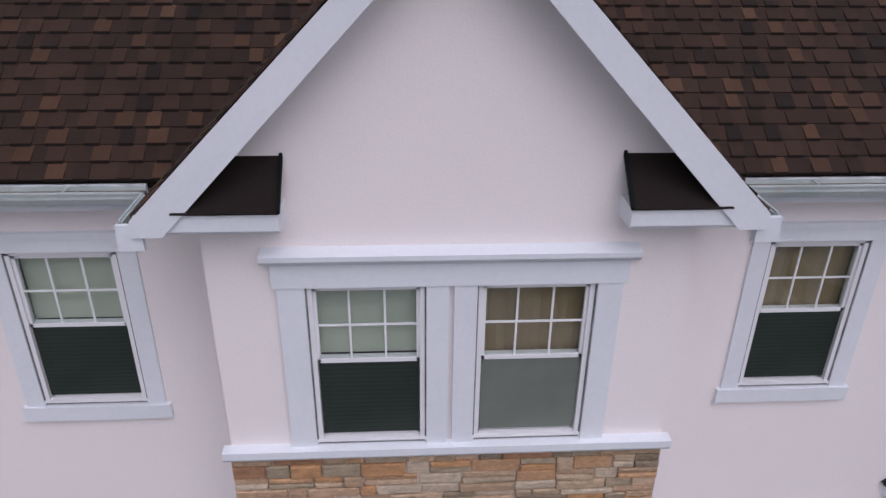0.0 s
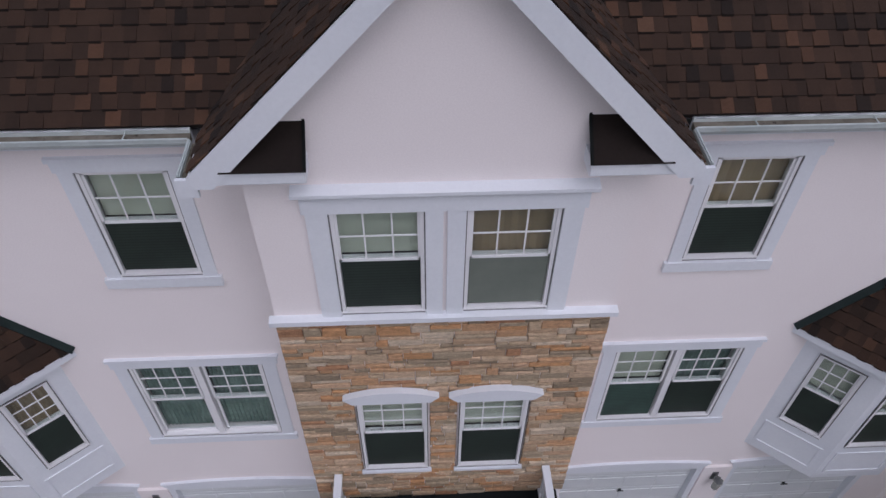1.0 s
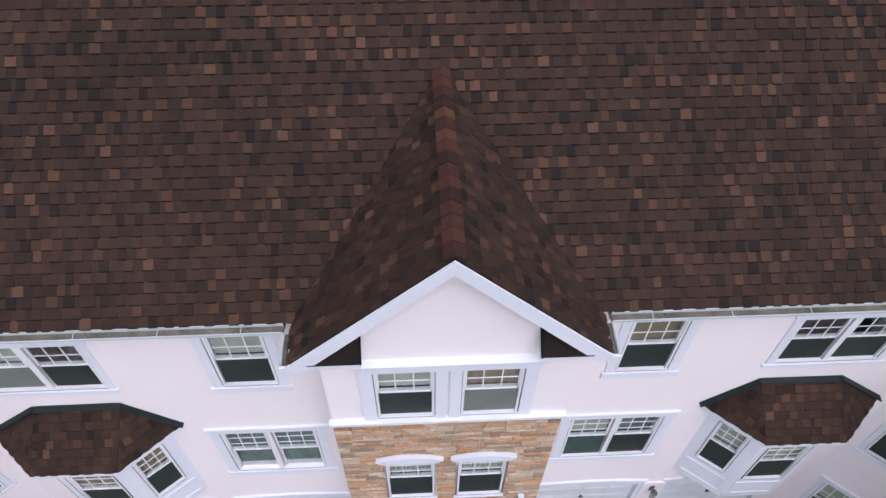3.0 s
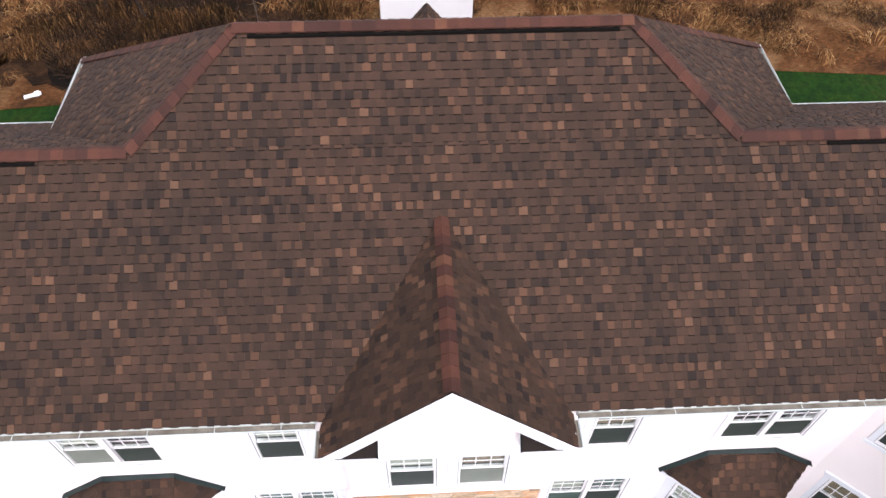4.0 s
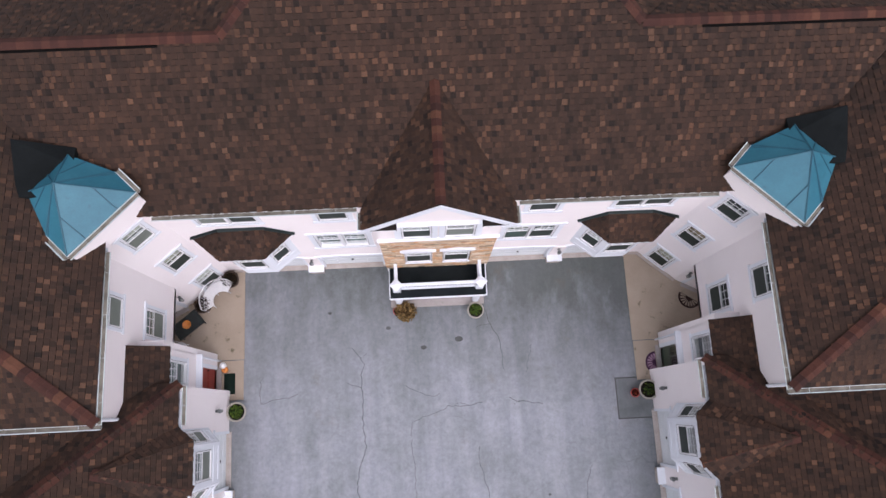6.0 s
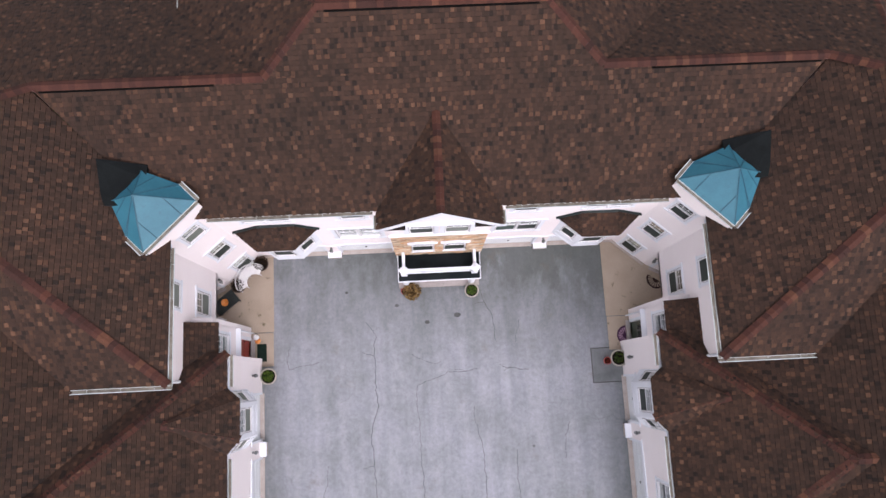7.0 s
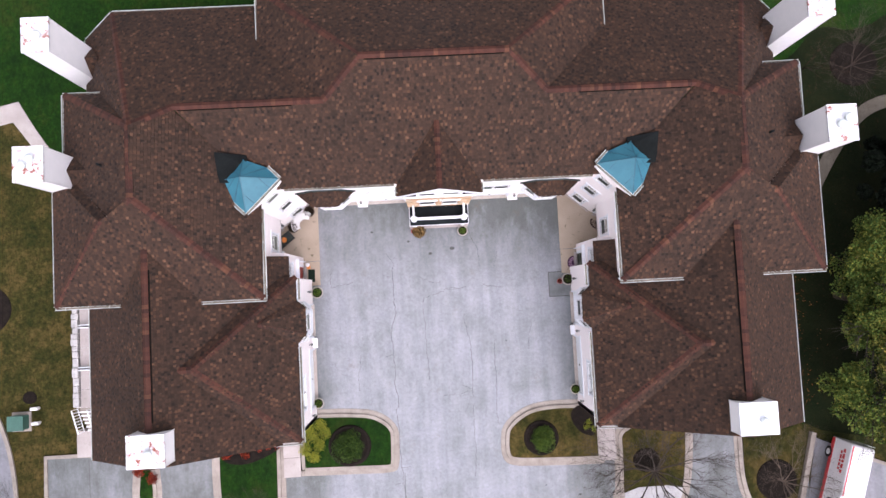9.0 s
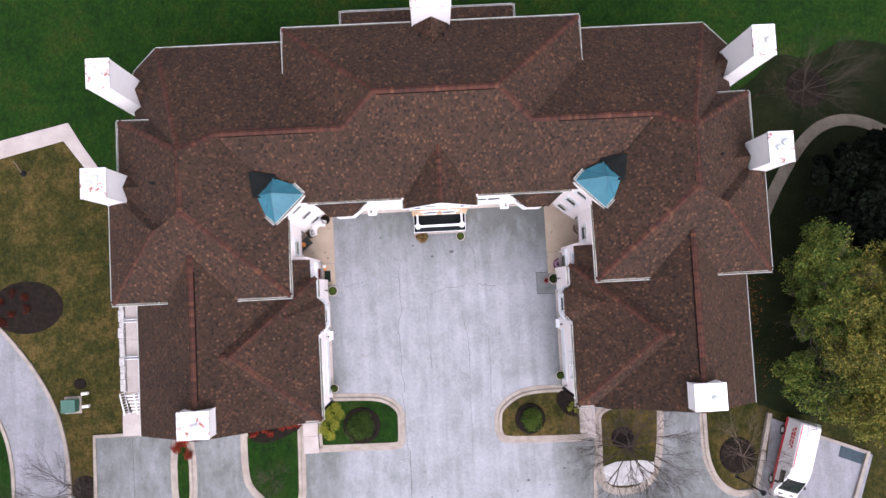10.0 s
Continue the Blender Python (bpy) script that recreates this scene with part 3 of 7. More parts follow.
# ---- walls
def wall(name, a, b, z0, z1, holes=(), thick=0.22, material=None, parent=None, label=""):
    """An upright wall from a to b (x, y), its outer face to the right of that way, with rectangular openings (s0, s1, z0, z1)."""
    a, b = Vector((*a, 0)), Vector((*b, 0))
    d = b - a
    size = d.length
    d.normalize()
    n = Vector((d.y, -d.x, 0))
    ss = sorted({0.0, size, *[min(max(h[i], 0), size) for h in holes for i in (0, 1)]})
    zs = sorted({z0, z1, *[min(max(h[i], z0), z1) for h in holes for i in (2, 3)]})

    def solid(i, j):
        if not (0 <= i < len(ss) - 1 and 0 <= j < len(zs) - 1):
            return False
        cs, cz = (ss[i] + ss[i + 1]) / 2, (zs[j] + zs[j + 1]) / 2
        return not any(h[0] < cs < h[1] and h[2] < cz < h[3] for h in holes)

    g = Geo()

    def at(s, z, k):
        return tuple(a + d * s + Vector((0, 0, z)) - n * (thick * k))

    for i in range(len(ss) - 1):
        for j in range(len(zs) - 1):
            if not solid(i, j):
                continue
            s0, s1, c0, c1 = ss[i], ss[i + 1], zs[j], zs[j + 1]
            g.face(at(s0, c0, 0), at(s1, c0, 0), at(s1, c1, 0), at(s0, c1, 0))
            g.face(at(s1, c0, 1), at(s0, c0, 1), at(s0, c1, 1), at(s1, c1, 1))
            if not solid(i - 1, j):
                g.face(at(s0, c0, 1), at(s0, c0, 0), at(s0, c1, 0), at(s0, c1, 1))
            if not solid(i + 1, j):
                g.face(at(s1, c0, 0), at(s1, c0, 1), at(s1, c1, 1), at(s1, c1, 0))
            if not solid(i, j - 1):
                g.face(at(s0, c0, 1), at(s1, c0, 1), at(s1, c0, 0), at(s0, c0, 0))
            if not solid(i, j + 1):
                g.face(at(s0, c1, 0), at(s1, c1, 0), at(s1, c1, 1), at(s0, c1, 1))
    return part(name, g, material or STUCCO, parent or house, label)


def window(a, d, w, h, rows=2, units=1, blind=None, lower=None, casing=0.11, head=0.12, sill=0.08, proud=0.028, cornice=True, arch=False, mull=0.06, back=0.1, plain=False):
    """A sash window: a is its lower left corner on the wall's face, d the way along the wall (x, y), w and h the opening."""
    d = Vector((d[0], d[1], 0)).normalized()
    n = Vector((d.y, -d.x, 0))
    m = Matrix(((d.x, -n.x, 0, a[0]), (d.y, -n.y, 0, a[1]), (0, 0, 1, a[2]), (0, 0, 0, 1)))
    win = new("window")
    win.parent = house
    win["label"] = "white sash window with a divided upper sash"
    win.matrix_basis = m

    def add(name, g, material, label=""):
        g.v = [(x, -y, z) for x, y, z in g.v]
        g.f = [f[::-1] for f in g.f]
        return part(name, g, material, win, label)

    if not plain:
        c = casing
        add("jamb", Geo().box((-c, 0, -0.02), (0, proud, h + 0.01)), TRIM)
        add("jamb", Geo().box((w, 0, -0.02), (w + c, proud, h + 0.01)), TRIM)
        if arch:
            g = Geo()
            k = 12
            top = []
            for i in range(k + 1):
                q = i / k
                top.append((-c - 0.14 + (w + 2 * c + 0.28) * q, h + 0.1 + 0.13 * (1 - (2 * q - 1) ** 2)))
            poly = [(-0.03, h - 0.01), (w + 0.03, h - 0.01)] + top[::-1]
            f = [(x, proud + 0.06, z) for x, z in poly]
            b = [(x, 0, z) for x, z in poly]
            g.face(*f[::-1])
            for i in range(len(f)):
                j = (i + 1) % len(f)
                g.face(f[i], f[j], b[j], b[i])
            add("arched_head", g, TRIM)
        else:
            g = Geo().box((-c - 0.03, 0, h), (w + c + 0.03, proud + 0.01, h + head))
            if cornice:
                g.box((-c - 0.06, 0, h + head), (w + c + 0.06, proud + 0.025, h + head + 0.05))
            add("head_trim", g, TRIM)
        if sill:
            add("sill", Geo().box((-c - 0.04, 0, -0.02 - sill), (w + c + 0.04, proud + 0.022, -0.02)), TRIM)
    uw = (w - mull * (units - 1)) / units
    fr = Geo()
    fr.box((0, -back, 0), (0.05, 0.012, h)).box((w - 0.05, -back, 0), (w, 0.012, h))
    fr.box((0, -back, h - 0.035), (w, 0.012, h)).box((0, -back, 0), (w, 0.02, 0.04))
    for i in range(1, units):
        x = i * (uw + mull) - mull
        fr.box((x - 0.02, -back, 0), (x + mull + 0.02, 0.014, h))
    add("frame", fr, VINYL)
    # Thin strips painted grey as the shaded gap beside the casing.
    gk = Geo().box((0, -0.02, 0), (0.013, 0.017, h)).box((w - 0.013, -0.02, 0), (w, 0.017, h))
    add("gap_line", gk.box((0.013, -0.02, h - 0.011), (w - 0.013, 0.017, h)).box((0.013, 0.02, 0), (w - 0.013, 0.024, 0.011)), FRAME_GAP, "grey line painted for the shaded gap round the frame")
    for i in range(units):
        x0, x1 = i * (uw + mull) + 0.045, i * (uw + mull) + uw - 0.045
        zm = h * 0.52
        s = Geo()
        r = 0.036
        s.box((x0, -0.045, zm), (x1, -0.012, zm + r)).box((x0, -0.045, h - 0.035 - r), (x1, -0.012, h - 0.035))
        s.box((x0, -0.045, zm), (x0 + r * 0.85, -0.012, h - 0.035)).box((x1 - r * 0.85, -0.045, zm), (x1, -0.012, h - 0.035))
        up = add("upper_sash", s, VINYL)
        g = Geo()
        for j in (1, 2):
            x = x0 + (x1 - x0) * j / 3
            g.box((x - 0.008, -0.034, zm + r), (x + 0.008, -0.018, h - 0.035 - r))
        for j in range(1, rows):
            z = zm + r + (h - 0.035 - 2 * r - zm) * j / rows
            g.box((x0, -0.033, z - 0.008), (x1, -0.019, z + 0.008))
        add("muntins", g, VINYL)
        s = Geo()
        s.box((x0, -0.085, 0.04), (x1, -0.052, 0.04 + r)).box((x0, -0.085, zm - 0.005), (x1, -0.05, zm + r))
        s.box((x0, -0.085, 0.04), (x0 + r * 0.85, -0.052, zm)).box((x1 - r * 0.85, -0.085, 0.04), (x1, -0.052, zm))
        add("lower_sash", s, VINYL)
        p = add("pane", Geo().box((x0, -0.03, zm + r), (x1, -0.026, h - 0.04)), GLASS)
        p.visible_shadow = False
        bl = blind[i % len(blind)] if isinstance(blind, (list, tuple)) else blind
        lo = lower[i % len(lower)] if isinstance(lower, (list, tuple)) else lower
        if bl is CURTAIN:
            g = Geo()
            k = 26
            for q in range(k):
                xa, xb = x0 + (x1 - x0) * q / k, x0 + (x1 - x0) * (q + 1) / k
                ya, yb = -0.16 - 0.03 * (q % 2), -0.16 - 0.03 * ((q + 1) % 2)
                g.face((xb, yb, 0.02), (xa, ya, 0.02), (xa, ya, h), (xb, yb, h))
            add("curtain", g, CURTAIN)
        elif bl is BLIND_TAN:
            g = Geo()
            for q in range(12):
                xa, xb = x0 + (x1 - x0) * q / 12, x0 + (x1 - x0) * (q + 1) / 12
                ya, yb = -0.12 - 0.014 * (q % 2), -0.12 - 0.014 * ((q + 1) % 2)
                g.face((xb, yb, zm - 0.02), (xa, ya, zm - 0.02), (xa, ya, h), (xb, yb, h))
            add("shade", g, bl)
        elif bl is not None:
            g = Geo()
            z = zm + 0.03
            while z < h - 0.03:
                g.face((x0 + 0.01, -0.118, z), (x1 - 0.01, -0.118, z), (x1 - 0.01, -0.13, z + 0.05), (x0 + 0.01, -0.13, z + 0.05))
                z += 0.046
            add("blind", g, bl)
        if lo is not None:
            add("screen", Geo().box((x0 + 0.012, -0.028, 0.072), (x1 - 0.012, -0.022, zm)), lo)
        else:
            p = add("pane", Geo().box((x0, -0.07, 0.07), (x1, -0.066, zm)), GLASS)
            p.visible_shadow = False
    return win


FLOOR3 = (7.11, 8.65)
FLOOR2 = (3.56, 5.34)
# windows on the front wall: x0, x1, z0, z1 for the east half
for s in (-1, 1):
    def X(x0, x1):
        return (x0, x1) if s > 0 else (-x1, -x0)
    start = 1.8 if s > 0 else -8.3
    opens = [(*X(2.05, 4.44), 0.0, 1.95), (*X(5.05, 7.45), 0.0, 1.95), (*X(2.36, 4.12), *FLOOR2), (*(X(2.79, 3.69) if s > 0 else (-3.63, -2.71)), *FLOOR3), (*X(5.43, 7.2), 7.2, 8.55)]
    wall("wall", (start, 0), (start + 6.5, 0), 0, 9.4, [(a - start, b - start, c, d) for a, b, c, d in opens])
    x0, x1 = X(2.36, 4.12)
    window((x0, 0, FLOOR2[0]), (1, 0), x1 - x0, FLOOR2[1] - FLOOR2[0], 3, 2, CURTAIN if s < 0 else [BLIND, CURTAIN], None if s < 0 else [SCREEN_GREEN, SCREEN], casing=0.17, head=0.14, sill=0.14, mull=0.045)
    x0, x1 = X(2.79, 3.69) if s > 0 else (-3.63, -2.71)
    window((x0, 0, FLOOR3[0]), (1, 0), x1 - x0, 1.54, 2, 1, BLIND if s < 0 else BLIND_TAN, SCREEN, casing=0.155, head=0.13, sill=0.15)
    x0, x1 = X(5.43, 7.2)
    window((x0, 0, 7.2), (1, 0), x1 - x0, 1.35, 2, 2, [BLIND, None] if s < 0 else None, [SCREEN_PALE, SCREEN] if s < 0 else SCREEN)
    # diagonal corner wall, upper floors and ground floor
    ax, ay, bx, by = (8.2, 0.02, 9.55, -1.16)
    size = math.hypot(bx - ax, by - ay)
    if s < 0:
        a, b = (-bx, by), (-ax, ay)
    else:
        a, b = (ax, ay), (bx, by)
    dd = ((b[0] - a[0]) / size, (b[1] - a[1]) / size)
    c = 0.45 if s > 0 else size - 0.45 - 0.72
    c = 0.4 if s > 0 else size - 0.4 - 0.75
    hs = [(c, c + 0.75, 0.35, 2.1), (c, c + 0.75, 3.85, 5.4), (c, c + 0.75, 7.35, 8.6)]
    wall("wall", a, b, 0, 9.9, hs)
    for h, bl, lo in zip(hs, (BLIND, BLIND if s < 0 else BLIND_TAN, BLIND if s < 0 else None), (SCREEN, SCREEN, SCREEN_PALE if s < 0 else SCREEN)):
        window((a[0] + dd[0] * h[0], a[1] + dd[1] * h[0], h[2]), dd, 0.75, h[3] - h[2], 2, 1, bl, lo)
    # inner side wall of the block, over the recessed entry
    y0, y1 = -1.1, -5.6
    if s < 0:
        a, b, dd = (-9.5, y1), (-9.5, y0), (0, 1)
        h = [(2.55, 3.45)]
    else:
        a, b, dd = (9.5, y0), (9.5, y1), (0, -1)
        h = [(1.05, 1.95)]
    hs = [(h[0][0], h[0][1], 3.65, 5.3), (h[0][0], h[0][1], 7.1, 8.6)]
    wall("wall", a, b, 2.6, 9.4, hs)
    for q in hs:
        window((a[0], a[1] + dd[1] * q[0], q[2]), dd, 0.9, q[3] - q[2], 2, 1, CURTAIN if s < 0 else None, SCREEN_PALE if s < 0 else SCREEN)
    # entry recess under it
    part("soffit", Geo().box((min(s * 9.5, s * 11), -3.5, 2.6), (max(s * 9.5, s * 11), -1.1, 2.75)), TRIM, house)
    if s < 0:
        wall("wall", (-10.9, -3.6), (-10.9, -1.0), 0, 2.7)
        wall("wall", (-11.0, -1.9), (-9.5, -1.12), 0, 2.7)
    else:
        wall("wall", (10.9, -1.0), (10.9, -3.6), 0, 2.7)
        wall("wall", (9.5, -1.12), (11.0, -1.9), 0, 2.7)
    # two-storey south wing: entry part, pier part, garage part
    if s < 0:
        wall("wall", (-11.0, -3.52), (-8.7, -3.52), 0, 5.85)
        wall("wall", (-8.7, -4.95), (-8.7, -3.5), 0, 5.9, [(0.15, 1.1, 0.12, 2.2), (0.3, 1.1, 3.65, 5.3)])
        window((-8.7, -4.65, 3.65), (0, 1), 0.8, 1.65, 3, 1, CURTAIN, None)
        wall("wall", (-8.22, -13.4), (-8.22, -4.95), 0, 6.2, [(5.1, 7.1, 0, 1.95), (0.8, 4.3, 0, 1.95), (1.2, 3.0, 3.6, 5.3)])
        window((-8.22, -12.2, 3.6), (0, 1), 1.8, 1.7, 3, 2, CURTAIN, None)
        wall("wall", (-18.9, -13.4), (-8.22, -13.4), 0, 6.3)
        wall("wall", (-8.7, -4.95), (-8.2, -4.95), 0, 6.2)
        wall("wall", (-18.95, -5.6), (-18.95, -13.4), 0, 6.3)
        wall("wall", (-18.62, 4.9), (-18.62, 1.02), 0, 9.4)
        wall("wall", (-18.62, 1.02), (-19.1, 1.02), 0, 9.4)
        wall("wall", (-19.1, 1.0), (-19.1, -5.6), 0, 9.4)
        wall("wall", (-8.6, 10.0), (-17.3, 10.0), 0, 6.9)
        wall("wall", (-17.3, 10.0), (-18.6, 8.7), 0, 6.9)
        wall("wall", (-18.6, 8.7), (-18.6, 4.9), 0, 6.9)
        wall("wall", (-8.6, 6.0), (-8.6, 10.0), 5.5, 9.0)
        wall("wall", (-19.1, -5.6), (-9.51, -5.6), 0, 9.38)
    else:
        wall("wall", (8.7, -3.52), (11.0, -3.52), 0, 5.85)
        wall("wall", (8.7, -3.5), (8.7, -4.95), 0, 5.9, [(0.35, 1.3, 0.12, 2.2), (0.35, 1.15, 3.65, 5.3)])
        window((8.7, -3.85, 3.65), (0, -1), 0.8, 1.65, 3, 1, None, None)
        wall("wall", (8.22, -4.95), (8.22, -13.4), 0, 6.2, [(1.35, 3.35, 0, 1.95), (4.15, 7.65, 0, 1.95), (5.45, 7.25, 3.6, 5.3)])
        window((8.22, -10.4, 3.6), (0, -1), 1.8, 1.7, 3, 2, None, None)
        wall("wall", (8.22, -13.4), (18.9, -13.4), 0, 6.3)
        wall("wall", (8.2, -4.95), (8.7, -4.95), 0, 6.2)
        wall("wall", (18.95, -13.4), (18.95, -5.6), 0, 6.3)
        wall("wall", (18.62, 1.02), (18.62, 4.9), 0, 9.4)
        wall("wall", (19.1, 1.02), (18.62, 1.02), 0, 9.4)
        wall("wall", (19.1, -5.6), (19.1, 1.0), 0, 9.4)
        wall("wall", (17.3, 10.0), (8.6, 10.0), 0, 6.9)
        wall("wall", (18.6, 8.7), (17.3, 10.0), 0, 6.9)
        wall("wall", (18.6, 4.9), (18.6, 8.7), 0, 6.9)
        wall("wall", (8.6, 10.0), (8.6, 6.0), 5.5, 9.0)
        wall("wall", (9.51, -5.6), (19.1, -5.6), 0, 9.38)
    # gable end of the south wing
    g = Geo()
    tri = [(s * 19.2, 6.2), (s * 9.1, 6.2), (s * 14.2, 11.35)]
    g.face(*[(x, -13.4, z) for x, z in tri]).face(*[(x, -13.2, z) for x, z in tri])
    part("gable_wall", g, STUCCO, house)
wall("wall", (8.6, 10.0), (-8.6, 10.0), 0, 9.0)

# stone bay with the gable
BW = 1.82
stone_wall = wall("stone_wall", (-BW, -0.7), (BW, -0.7), 2.3, 7.0, [(-1.1 + BW, -0.2 + BW, 3.72, 5.54), (0.2 + BW, 1.09 + BW, 3.7, 5.52)], label="wall faced with ledger stone")
bay_wall = wall("bay_wall", (-BW, -0.7), (BW, -0.7), 7.0, 9.35, [(-1.105 + BW, -0.2 + BW, 7.18, 8.69), (0.185 + BW, 1.1 + BW, 7.18, 8.69)])
wall("bay_wall", (BW, -0.695), (BW, 0.0), 0, 9.35)
wall("bay_wall", (-BW, 0.0), (-BW, -0.695), 0, 9.35)
wall("bay_wall", (-BW, -0.7), (BW, -0.7), 0, 2.3, [(1.3, 2.34, 0, 2.15)])
g = Geo()
for y in (-0.7, -0.5):
    g.face((-BW, y, 9.35), (BW, y, 9.35), (BW, y, 9.62), (0, y, 11.44), (-BW, y, 9.62))
part("gable_wall", g, STUCCO, house)
window((-1.105, -0.7, 7.18), (1, 0), 0.905, 1.51, 2, 1, BLIND, SCREEN, plain=True)
window((0.185, -0.7, 7.18), (1, 0), 0.915, 1.51, 2, 1, BLIND_TAN, SCREEN_PALE, plain=True)
for x0, x1 in ((-1.31, -1.105), (-0.2, -0.03), (0.01, 0.185), (1.1, 1.29)):
    part("casing", Geo().box((x0, -0.745, 7.15), (x1, -0.7, 8.7)), TRIM, house)
part("head_trim", Geo().box((-1.34, -0.755, 8.68), (1.32, -0.7, 8.88)), TRIM, house)
part("cornice", sweep([(0, 0), (0.07, 0.0), (0.12, 0.05), (0.12, 0.09), (0, 0.12)], (-1.4, -0.7, 8.88), (1.38, -0.7, 8.88), (0, -1)), TRIM, house)
window((-1.1, -0.74, 3.72), (1, 0), 0.9, 1.82, 3, 1, BLIND, SCREEN, casing=0.0, sill=0.05, arch=True)
window((0.2, -0.74, 3.7), (1, 0), 0.89, 1.82, 3, 1, BLIND, SCREEN, casing=0.0, sill=0.05, arch=True)
part("band", sweep([(0, 0), (0.06, 0.0), (0.1, 0.05), (0.1, 0.12), (0, 0.13)], (-BW - 0.06, -0.7, 7.04), (BW + 0.06, -0.7, 7.04), (0, -1)), TRIM, house, "white sill band above the stone")

# rake boards of the gable and the little roofs at its feet
for s in (-1, 1):
    a, b = Vector((0, -0.99, 11.52)), Vector((s * (GAB + 0.01), -0.99, 9.34))
    q = [a, b, b + Vector((0, 0, -0.12)), b + Vector((-s * 0.2, 0, 0.0)) + Vector((0, 0, -0.12)), a + Vector((0, 0, -0.24))]
    w = [p + Vector((0, 0.03, 0)) for p in q]
    g = Geo().face(*q).face(*w[::-1])
    for i in range(5):
        j = (i + 1) % 5
        g.face(q[j], q[i], w[i], w[j])
    part("rake_board", g, TRIM, house)
    a, b = Vector((0, -0.94, 11.4)), Vector((s * (GAB - 0.05), -0.94, 9.27))
    q = [a, b, b + Vector((0, 0.24, 0)), a + Vector((0, 0.24, 0))]
    part("rake_soffit", Geo().slab([tuple(p) for p in q], 0.03), TRIM, house)
    lo, hi = sorted((s * 1.2, s * 2.15))
    part("return_fascia", sweep([(0, 0), (0.24, 0.0), (0.27, 0.03), (0.27, 0.15), (0, 0.16)], (lo, -0.7, 9.22), (hi, -0.7, 9.22), (0, -1)), TRIM, house)
    x0, x1 = s * 1.19, s * 1.9
    # No shingles here: the dark felt colour carries the shade on this roof.
    g = Geo().slab([(x0, -1.0, 9.39), (x1, -1.0, 9.39), (s * 1.7, -0.7, 9.69), (x0, -0.7, 9.69)], 0.02)
    rr = part("return_roof", g, DECK, house, "little roof at the foot of the gable, coloured dark for its shade")
    lo, hi = sorted((x0 - s * 0.012, x0 + s * 0.012))
    part("edge_strip", Geo().slab([(lo, -1.02, 9.41), (hi, -1.02, 9.41), (hi, -0.7, 9.71), (lo, -0.7, 9.71)], 0.03), FLASH, rr)
    # eaves
    lo, hi = sorted((s * (GAB + 0.12), s * 7.9))
    gutter((lo, -0.275), (hi, -0.275), (0, -1), 9.2)
    part("fascia", Geo().box((lo, -0.275, 9.12), (hi, -0.25, 9.33)), TRIM, house)
    part("soffit", Geo().box((lo, -0.25, 9.11), (hi, 0.0, 9.14)), TRIM, house)
    gutter((s * 2.125, -0.42), (s * 2.125, -0.92), (s, 0), 9.2)
    lo, hi = sorted((s * 2.11, s * 2.28))
    part("gutter_end", Geo().box((lo, -0.965, 9.11), (hi, -0.925, 9.3)), TRIM, house)
    gutter((s * 9.05, -5.8), (s * 9.05, -1.25), (-s, 0), 9.3)
    gutter((s * 8.95, -5.78), (s * 12.2, -5.78), (0, -1), 9.3)
    gutter((s * 16.25, -5.72), (s * 19.5, -5.72), (0, -1), 9.3)
    gutter((s * 19.46, -5.7), (s * 19.46, 0.1), (s, 0), 9.3, False)
    gutter((s * 18.9, 1.7), (s * 18.9, 5.07), (s, 0), 9.3, False)
    gutter((s * 17.0, 5.06), (s * 18.95, 5.08), (0, 1), 9.3, False)
    gutter((s * 9.0, 7.35), (s * 9.0, 10.4), (s, 0), 8.96, False)
    gutter((s * 9.05, 10.38), (s * 1.2, 10.38), (0, 1), 8.96, False)
    gutter((s * 8.95, 10.27), (s * 17.42, 10.27), (0, 1), NZ - 0.14, False)
    gutter((s * 17.42, 10.25), (s * 18.82, 8.8), (s, 1), NZ - 0.14, False)
    gutter((s * 18.82, 8.8), (s * 18.82, 7.9), (s, 0), NZ - 0.14, False)
    gutter((s * 19.3, -5.9), (s * 19.3, -14.0), (s, 0), LZ - 0.14, False)
    gutter((s * 8.02, -8.5), (s * 8.02, -13.65), (-s, 0), LZ - 0.14)
    gutter((s * 7.98, -4.75), (s * 7.98, -5.92), (-s, 0), LZ - 0.14)
    gutter((s * 8.05, -13.66), (s * 9.6, -13.72), (0, -1), LZ - 0.14, False)
    part("eave_soffit", Geo().box((min(s * 9.05, s * 9.6), -5.75, 9.24), (max(s * 9.05, s * 9.6), -1.1, 9.28)), TRIM, house)
    part("eave_soffit", Geo().box((min(s * 8.0, s * 8.3), -13.5, 6.0), (max(s * 8.0, s * 8.3), -4.9, 6.04)), TRIM, house)
    part("downpipe", Geo().tube((s * 9.15, -5.72, 9.3), (s * 9.45, -5.66, 8.9), 0.05, n=8).tube((s * 9.45, -5.66, 8.9), (s * 9.45, -5.66, 7.0), 0.05, n=8), TRIM, house)
    # canted bay window
    pts = [(4.95, 0.0), (5.78, -0.66), (6.88, -0.66), (7.68, 0.0)]
    if s < 0:
        pts = [(-x, y) for x, y in pts][::-1]
    for i in range(3):
        (xa, ya), (xb, yb) = pts[i], pts[i + 1]
        ln = math.hypot(xb - xa, yb - ya)
        ww = 0.62 if i != 1 else 0.85
        o = (ln - ww) / 2
        wall("bay_wall", (xa, ya), (xb, yb), 2.75, 5.72, [(o, o + ww, 3.65, 5.3)], thick=0.12, material=TRIM)
        du = ((xb - xa) / ln, (yb - ya) / ln)
